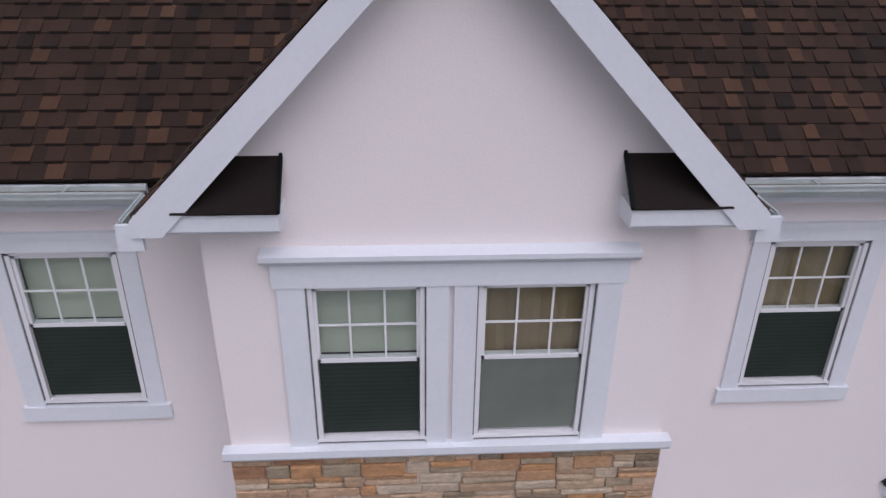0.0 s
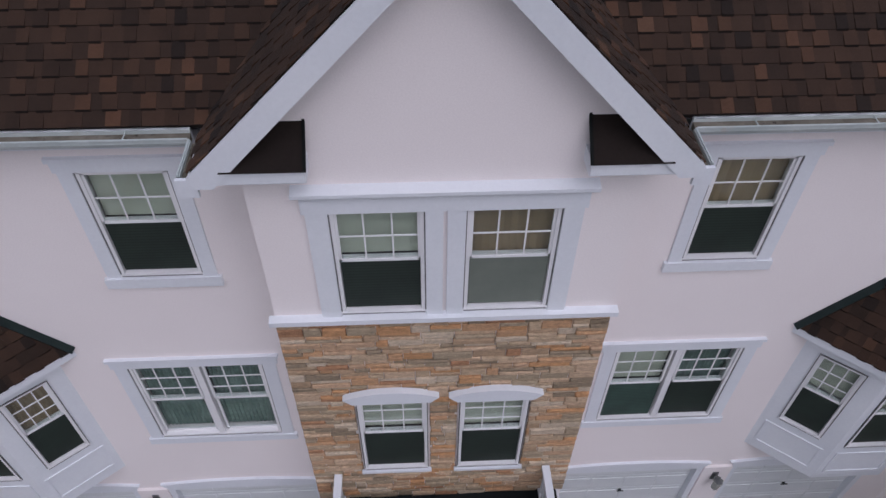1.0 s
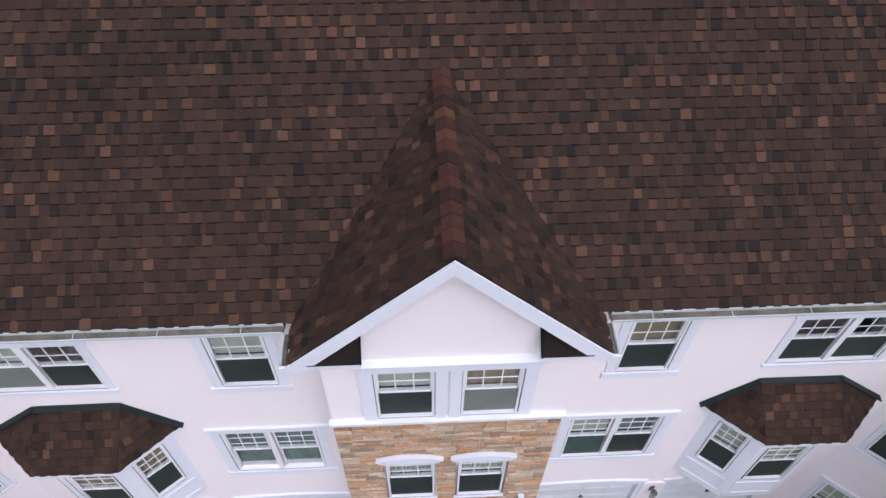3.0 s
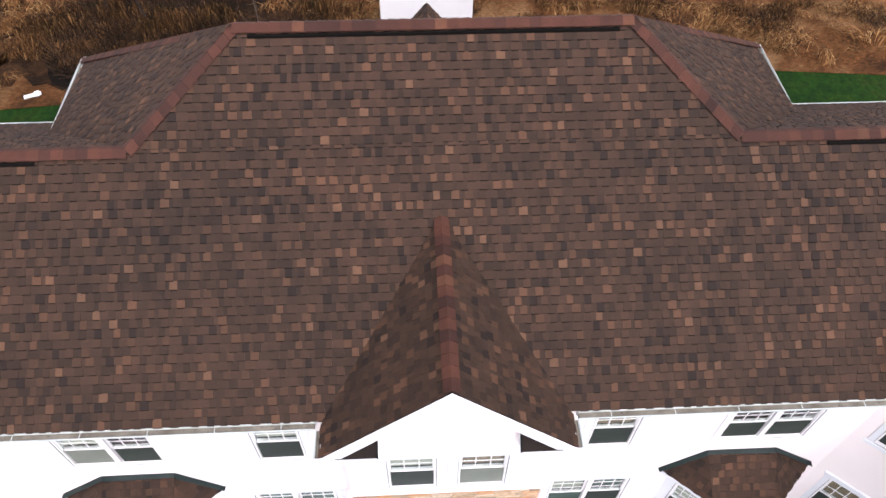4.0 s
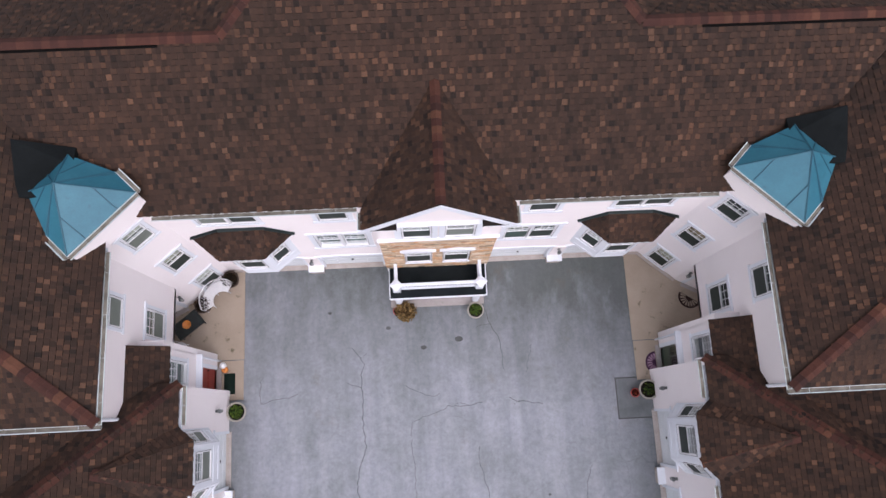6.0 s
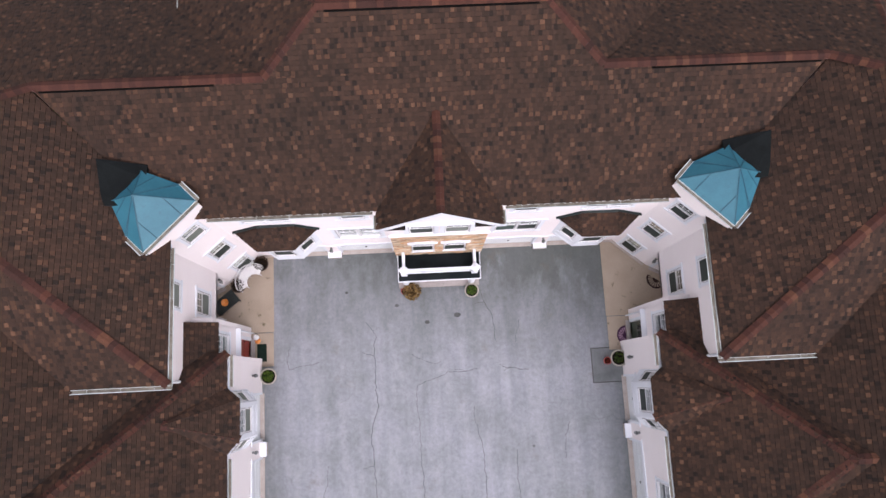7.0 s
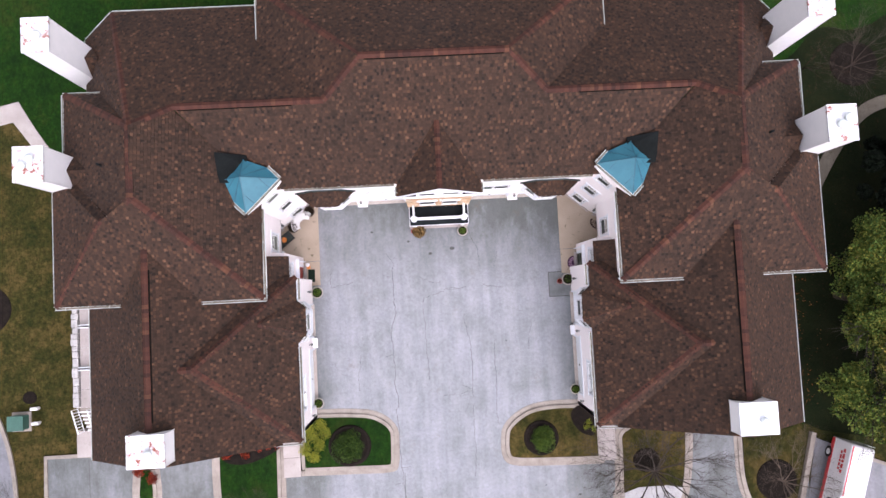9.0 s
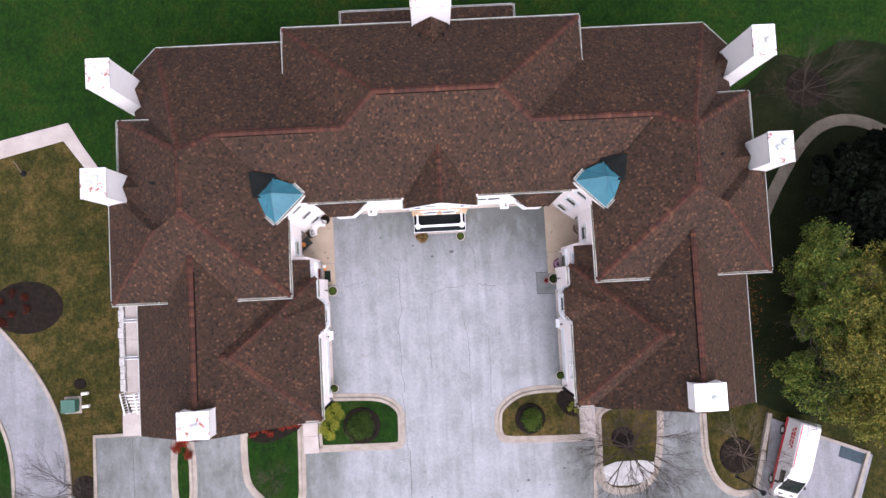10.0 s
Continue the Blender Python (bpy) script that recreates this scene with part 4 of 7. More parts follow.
        window((xa + du[0] * o, ya + du[1] * o, 3.65), du, ww, 1.65, 3, 1, BLIND_TAN if (s < 0) else BLIND, SCREEN, plain=True, back=0.06)
        lp = part("bay_panel", Geo().box((0.1, -0.015, 0), (ln - 0.1, 0.0, 0.035)).box((0.1, -0.015, 0.55), (ln - 0.1, 0.0, 0.585)).box((0.1, -0.015, 0.035), (0.135, 0.0, 0.55)).box((ln - 0.135, -0.015, 0.035), (ln - 0.1, 0.0, 0.55)), TRIM, house)
        lp.matrix_basis = Matrix(((du[0], -du[1], 0, xa), (du[1], du[0], 0, ya), (0, 0, 1, 2.88), (0, 0, 0, 1)))
    for p, q in (((4.62, 0.0, 5.8), (5.43, 0.0, 6.66)), ((5.43, 0.0, 6.66), (6.87, 0.0, 6.66)), ((6.87, 0.0, 6.66), (8.0, 0.0, 5.8))):
        part("bay_flashing", Geo().slab([(s * p[0], -0.004, p[2]), (s * q[0], -0.004, q[2]), (s * q[0], -0.1, q[2] - 0.07), (s * p[0], -0.1, p[2] - 0.0)], 0.02), FLASH_GREEN, house, "dark green metal flashing")
    part("bay_floor", Geo().prism(pts, 2.68, 2.76), TRIM, house)
    ev = [(4.66, 0.0), (5.6, -0.84), (7.05, -0.84), (7.98, 0.0)]
    part("bay_fascia", Geo().prism([(s * x, y) for x, y in ev], 5.62, 5.74), TRIM, house)
    # blue hipped turret roof over the diagonal corner: along the axis pointing back, across it
    o = Vector((-8.68, -0.8, 10.36))
    bk, sd = Vector((-0.7, 0.714, 0)), Vector((0.714, 0.7, 0))

    def T(along, across, up=0.0):
        p = o + bk * along + sd * across + Vector((0, 0, up))
        return (p.x if s < 0 else -p.x, p.y, p.z)

    rim = [T(0.1, 1.17), T(0.92, 1.17), T(1.92, 0.69, 0.4), T(1.77, 0, 0.55), T(1.92, -0.69, 0.4), T(0.92, -1.17), T(0.1, -1.17)]
    apex = T(1.3, 0, 0.9)
    g = Geo()
    g.v = list(rim) + [(x, y, z - 0.04) for x, y, z in rim] + [apex, (apex[0], apex[1], apex[2] - 0.06)]
    g.f = []
    for i in range(7):
        j = (i + 1) % 7
        g.f += [(i, j, 14), (7 + j, 7 + i, 15), (i, 7 + i, 7 + j, j)]
    turret = part("turret_roof", g, COPPER, house, "blue painted metal hipped roof over the corner")

    def on(i, u, v, up=0.012):
        j = (i + 1) % 7
        a, b, c = Vector(rim[i]), Vector(rim[j]), Vector(apex)
        p = a + (b - a) * u
        return tuple(p + (c - p) * v + Vector((0, 0, up)))

    for i in range(7):
        part("seam", Geo().tube(on(i, 0, 0.0), on(i, 0, 1.0), 0.02, n=6), SEAM, turret)
    for i, u, w in ((6, 0.27, 0.54), (6, 0.73, 0.54), (0, 0.9, 0.55), (5, 0.1, 0.55), (1, 0.6, 0.7), (4, 0.4, 0.7)):
        part("rib", Geo().tube(on(i, u, 0.0), on(i, 0 if u < 0.5 else 1, w), 0.015, n=6), SEAM, turret)
    for i in (6, 0, 5):
        a, b = rim[i], rim[(i + 1) % 7]
        oo = ((a[0] + b[0]) / 2 - T(0.7, 0)[0], (a[1] + b[1]) / 2 - T(0.7, 0)[1])
        nn = Vector((b[1] - a[1], a[0] - b[0], 0))
        if nn.x * oo[0] + nn.y * oo[1] < 0:
            nn = -nn
        gutter(a, b, nn, a[2] - 0.12)
    sad = Geo()
    sad.v = [T(3.12, 0, 0.7), T(1.98, 0.95, 0.3), T(1.98, -0.95, 0.42), T(1.6, 0.6, 0.42), T(1.6, -0.6, 0.46), T(3.12, 0, 0.5), T(1.98, 0.95, 0.05), T(1.98, -0.95, 0.1)]
    sad.f = [(0, 1, 3), (0, 3, 4), (0, 4, 2), (0, 5, 6, 1), (0, 2, 7, 5), (1, 6, 3), (2, 4, 7)]
    part("turret_saddle", sad, FLASH, house, "dark flashed saddle behind the blue roof")
    # Upstand painted black for the shadow gap below the raised roof.
    base_pts = [T(0.14, 1.12), T(0.9, 1.12), T(1.84, 0.62), T(1.84, -0.62), T(0.9, -1.12), T(0.14, -1.12)]
    tops = (-0.04, -0.04, 0.34, 0.34, -0.04, -0.04)
    wl = Geo()
    wl.v = [(x, y, 9.2) for x, y, z in base_pts] + [(x, y, z + t) for (x, y, z), t in zip(base_pts, tops)]
    wl.f = [(i, (i + 1) % 6, 6 + (i + 1) % 6, 6 + i) for i in range(6)]
    part("turret_wall", wl, FLASH, house, "upstand under the blue roof, black for the shadow gap there")
    part("turret_frieze", Geo().prism([T(*q)[:2] for q in ((0.08, 1.14), (0.34, 1.14), (0.34, -1.14), (0.08, -1.14))], 9.22, 10.26), STUCCO, house)

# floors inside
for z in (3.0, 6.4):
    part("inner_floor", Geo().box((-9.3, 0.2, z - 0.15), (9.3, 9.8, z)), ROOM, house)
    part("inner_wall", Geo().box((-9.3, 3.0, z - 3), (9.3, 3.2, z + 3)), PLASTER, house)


RUSTY = blotchy("rusted_white_cap", (0.62, 0.65, 0.68), (0.74, 0.76, 0.78), big=0.5, fine=20, rough=0.5, c3=(0.25, 0.06, 0.03), grain=0.1, spot=0.525)


def chimney(x0, x1, y0, y1, top, base, rust=True, flues=1, label="white sided chimney with a rust-stained metal cap"):
    g = Geo()
    z, step = base, 0.115
    ring = ((0, 0), (1, 0), (1, 1), (0, 1))
    while z < top - 0.15:
        hi = min(z + step, top - 0.12)
        lo_r = [(x0 - 0.012 if a == 0 else x1 + 0.012, y0 - 0.012 if b == 0 else y1 + 0.012, z) for a, b in ring]
        hi_r = [(x0 if a == 0 else x1, y0 if b == 0 else y1, hi) for a, b in ring]
        un = [(x0 if a == 0 else x1, y0 if b == 0 else y1, z) for a, b in ring]
        for i in range(4):
            j = (i + 1) % 4
            g.face(lo_r[i], lo_r[j], hi_r[j], hi_r[i])
            g.face(un[i], un[j], lo_r[j], lo_r[i])
        z = hi
    ch = part("chimney", g, VINYL, house, label)
    for a in (x0, x1):
        for b in (y0, y1):
            part("corner_board", Geo().box((a - 0.03, b - 0.03, base), (a + 0.03, b + 0.03, top - 0.1)), VINYL, ch)
    part("cap", Geo().box((x0 - 0.05, y0 - 0.05, top - 0.14), (x1 + 0.05, y1 + 0.05, top - 0.02)), RUSTY if rust else TRIM, ch)
    cx, cy = (x0 + x1) / 2, (y0 + y1) / 2
    t = Geo()
    cs = [(x0 - 0.05, y0 - 0.05), (x1 + 0.05, y0 - 0.05), (x1 + 0.05, y1 + 0.05), (x0 - 0.05, y1 + 0.05)]
    for i in range(4):
        t.face((*cs[i], top - 0.02), (*cs[(i + 1) % 4], top - 0.02), (cx, cy, top + 0.05))
    part("cap_top", t, RUSTY if rust else TRIM, ch)
    for k in range(flues):
        fx, fy = cx + 0.18 * (k * 2 - 1 if flues > 1 else 1), cy - 0.1 + 0.3 * k
        part("flue", Geo().lathe((fx, fy, top), [(0.13, 0), (0.13, 0.16), (0.2, 0.17), (0.21, 0.26), (0.14, 0.32), (0.03, 0.34)], 16), GUTTER, ch)


chimney(-19.2, -18.0, 6.3, 7.87, 12.5, 5)
chimney(18.0, 19.2, 6.35, 8.02, 12.5, 5)
chimney(-19.4, -18.1, 0.1, 1.66, 13.0, 5, flues=2)
chimney(18.2, 19.5, 0.2, 1.83, 13.0, 5, flues=2)
chimney(-15.0, -13.33, -13.27, -11.83, 12.0, 6)
chimney(13.48, 15.2, -13.27, -11.84, 12.0, 6, rust=False, label="clean white sided chimney with a metal cap")
chimney(-1.12, 1.12, 10.1, 11.5, 12.3, 5)
cricket = part("cricket", Geo().slab([(0, 8.5, 10.7), (0, 10.12, 10.7), (-1.08, 10.12, 9.4)], 0.03).slab([(0, 8.5, 10.7), (0, 10.12, 10.7), (1.08, 10.12, 9.4)], 0.03), DECK, house, "small shingled saddle against the chimney")
ct = Geo()
for c in (-1, 1):
    tabs_into(ct, shingles([(0, 8.5, 10.71), (0, 10.12, 10.71), (c * 1.08, 10.12, 9.41)]))
part("shingles", ct, SHINGLE, cricket, kind="stuff")
for sx in (-1, 1):
    for xf, xm, ya, yb, zf, zt in ((18.1, 17.15, 0.1, 1.75, 10.05, 10.8), (18.0, 17.3, 6.3, 7.95, 8.05, 8.95)):
        saddle = part("cricket", Geo().slab([(sx * xm, (ya + yb) / 2, zt), (sx * xf, (ya + yb) / 2, zt), (sx * xf, ya, zf)], 0.03).slab([(sx * xm, (ya + yb) / 2, zt), (sx * xf, (ya + yb) / 2, zt), (sx * xf, yb, zf)], 0.03), DECK, house, "small shingled saddle against the chimney")
        ct, cc = Geo(), Geo()
        for ye in (ya, yb):
            tabs_into(ct, shingles([(sx * xm, (ya + yb) / 2, zt + 0.01), (sx * xf, (ya + yb) / 2, zt + 0.01), (sx * xf, ye, zf + 0.01)]), cc)
        part("shingles", ct, SHINGLE, saddle, kind="stuff")
        part("shingle_course", cc, COURSE, saddle, kind="stuff")
for c in (-5.7, 5.4):
    gutter((c, 10.3), (c, 12.3), (1 if c > 0 else -1, 0), 6.5, False)
gutter((-5.7, 12.34), (5.4, 12.34), (0, 1), 6.2, False)

# porch roof and balustrade
porch = part("porch_roof", Geo().box((-1.74, -1.86, 2.62), (1.74, -0.7, 2.76)), BLACK, house, "flat black membrane porch roof")
part("edge_strip", Geo().box((-1.77, -1.89, 2.7), (1.77, -1.86, 2.78)), TRIM, porch)
for s in (-1, 1):
    lo, hi = sorted((s * 1.74, s * 1.77))
    part("edge_strip", Geo().box((lo, -1.86, 2.7), (hi, -0.7, 2.78)), TRIM, porch)
part("porch_fascia", Geo().box((-1.74, -1.85, 2.3), (1.74, -0.7, 2.618)), TRIM, house)


def rail_post(x, y):
    part("rail_post", Geo().box((x - 0.13, y - 0.13, 2.76), (x + 0.13, y + 0.13, 3.62)), TRIM, porch)
    part("post_cap", Geo().lathe((x, y, 3.62), [(0.24, 0), (0.24, 0.04), (0.03, 0.12)], 4), TRIM, porch)


def balusters(x0, y0, x1, y1, n):
    for i in range(n):
        q = (i + 0.5) / n
        x, y = x0 + (x1 - x0) * q, y0 + (y1 - y0) * q
        part("baluster", Geo().box((x - 0.022, y - 0.022, 2.88), (x + 0.022, y + 0.022, 3.52)), TRIM, porch)


for s in (-1, 1):
    part("porch_column", Geo().lathe((s * 1.5, -1.62, 0), [(0.2, 0), (0.2, 0.12), (0.15, 0.16), (0.14, 2.1), (0.2, 2.16), (0.2, 2.31)], 20), TRIM, house)
    rail_post(s * 1.49, -1.52)
    part("hand_rail", Geo().box((s * 1.49 - 0.055, -1.4, 3.52), (s * 1.49 + 0.055, -0.74, 3.6)), TRIM, porch)
    part("bottom_rail", Geo().box((s * 1.49 - 0.04, -1.4, 2.82), (s * 1.49 + 0.04, -0.74, 2.88)), TRIM, porch)
    balusters(s * 1.49, -1.36, s * 1.49, -0.76, 6)
part("hand_rail", Geo().box((-1.36, -1.575, 3.52), (1.36, -1.465, 3.6)), TRIM, porch)
part("bottom_rail", Geo().box((-1.36, -1.56, 2.82), (1.36, -1.48, 2.88)), TRIM, porch)
balusters(-1.36, -1.52, 1.36, -1.52, 26)
part("porch_step", Geo().box((-1.85, -1.82, 0.0), (1.85, -0.7, 0.16)), CONCRETE_WALK, house)

# ---- garage doors, entrance doors, lanterns
DOOR_WHITE = blotchy("white_garage_paint", (0.66, 0.7, 0.71), (0.73, 0.76, 0.77), big=1.2, fine=25, rough=0.5, strength=0.05, grain=0.05)
RED = blotchy("red_door_paint", (0.22, 0.022, 0.012), (0.3, 0.035, 0.02), big=1.5, fine=20, rough=0.4, grain=0.1)
GREEN = blotchy("green_door_paint", (0.035, 0.06, 0.035), (0.06, 0.085, 0.05), big=1.5, fine=20, rough=0.35)
PEWTER = blotchy("pewter_metal", (0.12, 0.13, 0.13), (0.2, 0.21, 0.21), big=4, fine=30, rough=0.5, metal=0.3)
IRON = blotchy("dark_iron", (0.02, 0.025, 0.024), (0.04, 0.05, 0.047), big=4, fine=30, rough=0.5, metal=0.4)
FROST = blotchy("lantern_glass", (0.4, 0.42, 0.38), (0.5, 0.5, 0.46), big=4, fine=10, rough=0.2)
PLINTH = blotchy("pale_base_stone", (0.4, 0.35, 0.31), (0.5, 0.45, 0.41), big=3, fine=20, rough=0.9, c3=(0.24, 0.2, 0.17))


def local(a, d):
    d = Vector((d[0], d[1], 0)).normalized()
    n = Vector((d.y, -d.x, 0))
    return Matrix(((d.x, -n.x, 0, a[0]), (d.y, -n.y, 0, a[1]), (0, 0, 1, a[2]), (0, 0, 0, 1)))


def garage_door(a, d, w, h=1.95):
    """Sectional door in its opening; in its own frame -y is outwards."""
    gd = part("garage_door", Geo().box((0.0, 0.12, 0.03), (w, 0.16, h)), DOOR_WHITE, house, "white panelled garage door")
    gd.matrix_basis = local(a, d)
    rows, cols = 4, max(4, round(w / 0.6))
    for r in range(rows):
        z0 = 0.05 + r * (h - 0.05) / rows
        part("section", Geo().box((0.02, 0.095, z0), (w - 0.02, 0.12, z0 + (h - 0.05) / rows - 0.012)), DOOR_WHITE, gd)
        for c in range(cols):
            x0 = 0.06 + c * (w - 0.08) / cols
            part("panel", Geo().box((x0, 0.084, z0 + 0.08), (x0 + (w - 0.08) / cols - 0.05, 0.096, z0 + (h - 0.05) / rows - 0.09)), DOOR_WHITE, gd)
    part("handle", Geo().tube((w / 2, 0.08, 0.95), (w / 2, 0.045, 0.95), 0.03, n=8).tube((w / 2 - 0.06, 0.045, 0.95), (w / 2 + 0.06, 0.045, 0.95), 0.012, n=6), IRON, gd)
    k = 14
    top = [(-0.14 + (w + 0.28) * i / k, h + 0.1 + 0.1 * (1 - (2 * i / k - 1) ** 2)) for i in range(k + 1)]
    poly = [(0.0, h - 0.06), (w, h - 0.06)] + top[::-1]
    f = [(x, -0.05, z) for x, z in poly]
    b = [(x, 0.0, z) for x, z in poly]
    g = Geo().face(*f)
    for i in range(len(f)):
        j = (i + 1) % len(f)
        g.face(f[j], f[i], b[i], b[j])
    part("arched_head", g, TRIM, gd)
    for x in (-0.06, w - 0.04):
        part("jamb", Geo().box((x, -0.02, 0), (x + 0.1, 0.12, h - 0.02)), TRIM, gd)
    part("sill", Geo().box((-0.02, -0.1, -0.04), (w + 0.02, 0.14, 0.028)), PLINTH, gd)
    return gd


def lantern(a, d):
    la = part("wall_lantern", Geo().box((-0.05, -0.02, -0.1), (0.05, 0.0, 0.12)), PEWTER, house, "pewter wall lantern with frosted glass")
    la.matrix_basis = local(a, d)
    part("arm", Geo().tube((0, -0.02, 0.08), (0, -0.14, 0.16), 0.014, n=6), PEWTER, la)
    part("roof", Geo().lathe((0, -0.15, 0.1), [(0.085, 0), (0.07, 0.02), (0.025, 0.07), (0.012, 0.12)], 6), PEWTER, la)
    part("glass", Geo().lathe((0, -0.15, -0.14), [(0.055, 0), (0.09, 0.24)], 6), FROST, la)
    part("base", Geo().lathe((0, -0.15, -0.19), [(0.02, 0), (0.065, 0.05)], 6), PEWTER, la)


def house_door(a, d, w, h, material, label, glazed=False):
    dr = part("door", Geo().box((0.06, 0.06, 0.0), (w - 0.06, 0.11, h - 0.06)), material, house, label)
    dr.matrix_basis = local(a, d)
    part("door_frame", Geo().box((-0.08, -0.03, 0), (0.06, 0.12, h)).box((w - 0.06, -0.03, 0), (w + 0.08, 0.12, h)).box((-0.08, -0.03, h - 0.06), (w + 0.08, 0.12, h + 0.1)), TRIM, dr)
    for x0, x1 in ((0.14, w / 2 - 0.04), (w / 2 + 0.04, w - 0.14)):
        for z0, z1 in ((0.2, 0.9), (1.02, h - 0.25)):
            part("panel", Geo().box((x0, 0.046, z0), (x1, 0.062, z1)), GLASS if glazed and z0 > 1 else material, dr)
    part("knob", Geo().tube((w - 0.14, 0.06, 0.98), (w - 0.14, 0.01, 0.98), 0.025, n=8), IRON, dr)
    part("threshold", Geo().box((-0.05, -0.18, -0.06), (w + 0.05, 0.06, 0.0)), CONCRETE_WALK, dr)
    return dr


for s in (-1, 1):
    for x0, x1 in ((2.05, 4.44), (5.05, 7.45)):
        garage_door((x0 if s > 0 else -x1, 0, 0), (1, 0), x1 - x0)
    lo, hi = sorted((s * 4.47, s * 5.02))
    part("pier", Geo().box((lo, -0.26, 0), (hi, 0.0, 0.42)), PLINTH, house)
    part("pier_cap", Geo().box((lo - 0.03, -0.3, 0.42), (hi + 0.03, 0.0, 0.5)), TRIM, house)
    part("pier", Geo().box((lo + 0.03, -0.05, 0.5), (hi - 0.03, 0.0, 1.9)), STUCCO, house)
    lantern((s * 4.74, -0.05, 1.62), (1, 0))
    lo, hi = sorted((s * 1.84, s * 2.03))
    part("plinth", Geo().box((lo, -0.08, 0), (hi, 0.0, 0.2)), PLINTH, house)
    lo, hi = sorted((s * 7.48, s * 8.2))
    part("plinth", Geo().box((lo, -0.08, 0), (hi, 0.0, 0.2)), PLINTH, house)
    dd = (0, 1) if s < 0 else (0, -1)

    def Y(y0, y1):
        return y0 if s < 0 else y1
    for y0, y1 in ((-8.3, -6.3), (-12.6, -9.1)):
        garage_door((s * 8.22, Y(y0, y1), 0), dd, y1 - y0)
    for yy in (-5.5, -8.7, -12.95):
        if yy == -8.7:
            part("pier", Geo().box((min(s * 8.22, s * 7.98), yy - 0.28, 0), (max(s * 8.22, s * 7.98), yy + 0.28, 0.42)), PLINTH, house)
            part("pier_cap", Geo().box((min(s * 8.22, s * 7.94), yy - 0.31, 0.42), (max(s * 8.22, s * 7.94), yy + 0.31, 0.5)), TRIM, house)
        lantern((s * 8.22, yy, 1.75), dd)
    house_door((s * 8.7, Y(-4.8, -3.85), 0.12), dd, 0.95, 2.08, RED if s < 0 else GREEN, "red panelled front door with a brass knob" if s < 0 else "dark green half-glazed front door", s > 0)
    part("door_surround", Geo().box((min(s * 8.7, s * 8.55), -4.98, 0), (max(s * 8.7, s * 8.55), -4.93, 2.5)).box((min(s * 8.7, s * 8.55), -3.6, 0), (max(s * 8.7, s * 8.55), -3.55, 2.5)).box((min(s * 8.7, s * 8.5), -5.0, 2.5), (max(s * 8.7, s * 8.5), -3.5, 2.62)), TRIM, house)
    # canted bay over the side garage
    pts = [(8.22, -8.4), (7.8, -7.9), (7.8, -6.55), (8.22, -6.05)]
    pts = [(s * x, y) for x, y in pts]
    if s > 0:
        pts = pts[::-1]
    for i in range(3):
        (xa, ya), (xb, yb) = pts[i], pts[i + 1]
        ln = math.hypot(xb - xa, yb - ya)
        ww = 0.5 if i != 1 else 0.95
        o2 = (ln - ww) / 2
        wall("bay_wall", (xa, ya), (xb, yb), 2.75, 6.15, [(o2, o2 + ww, 3.7, 5.3)], thick=0.1, material=TRIM)
        du = ((xb - xa) / ln, (yb - ya) / ln)
        window((xa + du[0] * o2, ya + du[1] * o2, 3.7), du, ww, 1.6, 3, 1, CURTAIN if s < 0 else None, SCREEN_PALE if s < 0 else SCREEN, plain=True, back=0.06)
        lp = part("bay_panel", Geo().box((0.1, -0.015, 0), (ln - 0.1, 0.0, 0.035)).box((0.1, -0.015, 0.55), (ln - 0.1, 0.0, 0.585)).box((0.1, -0.015, 0.035), (0.135, 0.0, 0.55)).box((ln - 0.135, -0.015, 0.035), (ln - 0.1, 0.0, 0.55)), TRIM, house)
        lp.matrix_basis = Matrix(((du[0], -du[1], 0, xa), (du[1], du[0], 0, ya), (0, 0, 1, 2.88), (0, 0, 0, 1)))
    for p, q in (((4.62, 0.0, 5.8), (5.43, 0.0, 6.66)), ((5.43, 0.0, 6.66), (6.87, 0.0, 6.66)), ((6.87, 0.0, 6.66), (8.0, 0.0, 5.8))):
        part("bay_flashing", Geo().slab([(s * p[0], -0.004, p[2]), (s * q[0], -0.004, q[2]), (s * q[0], -0.1, q[2] - 0.07), (s * p[0], -0.1, p[2] - 0.0)], 0.02), FLASH_GREEN, house, "dark green metal flashing")
    part("bay_floor", Geo().prism(pts, 2.68, 2.76), TRIM, house)
    # diagonal ground floor: sconce, base course, dark entrance
    dg = (0.753, 0.658) if s < 0 else (0.753, -0.658)
    lantern((s * 9.68, -1.26, 1.75), dg)
    house_door((-10.75, -1.78, 0.05) if s < 0 else (9.95, -1.33, 0.05), (0.887, 0.461) if s < 0 else (0.887, -0.461), 0.9, 2.05, GREEN, "dark entrance door in the recessed porch")
    pa, pb = Vector((s * 8.2, 0.0, 0)), Vector((s * 9.6, -1.2, 0))
    nn = Vector((-0.658 * (1 if s > 0 else -1), -0.753, 0))
    part("plinth", sweep([(0, 0), (0.09, 0), (0.09, 0.14), (0, 0.2)], pa, pb, (nn.x, nn.y)), PLINTH, house)
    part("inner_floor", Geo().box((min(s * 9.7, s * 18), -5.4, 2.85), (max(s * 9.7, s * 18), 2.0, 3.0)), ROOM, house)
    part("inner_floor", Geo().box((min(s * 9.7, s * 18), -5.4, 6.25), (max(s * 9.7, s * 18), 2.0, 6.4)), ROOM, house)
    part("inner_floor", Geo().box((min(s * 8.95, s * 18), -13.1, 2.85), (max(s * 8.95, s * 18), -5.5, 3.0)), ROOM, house)

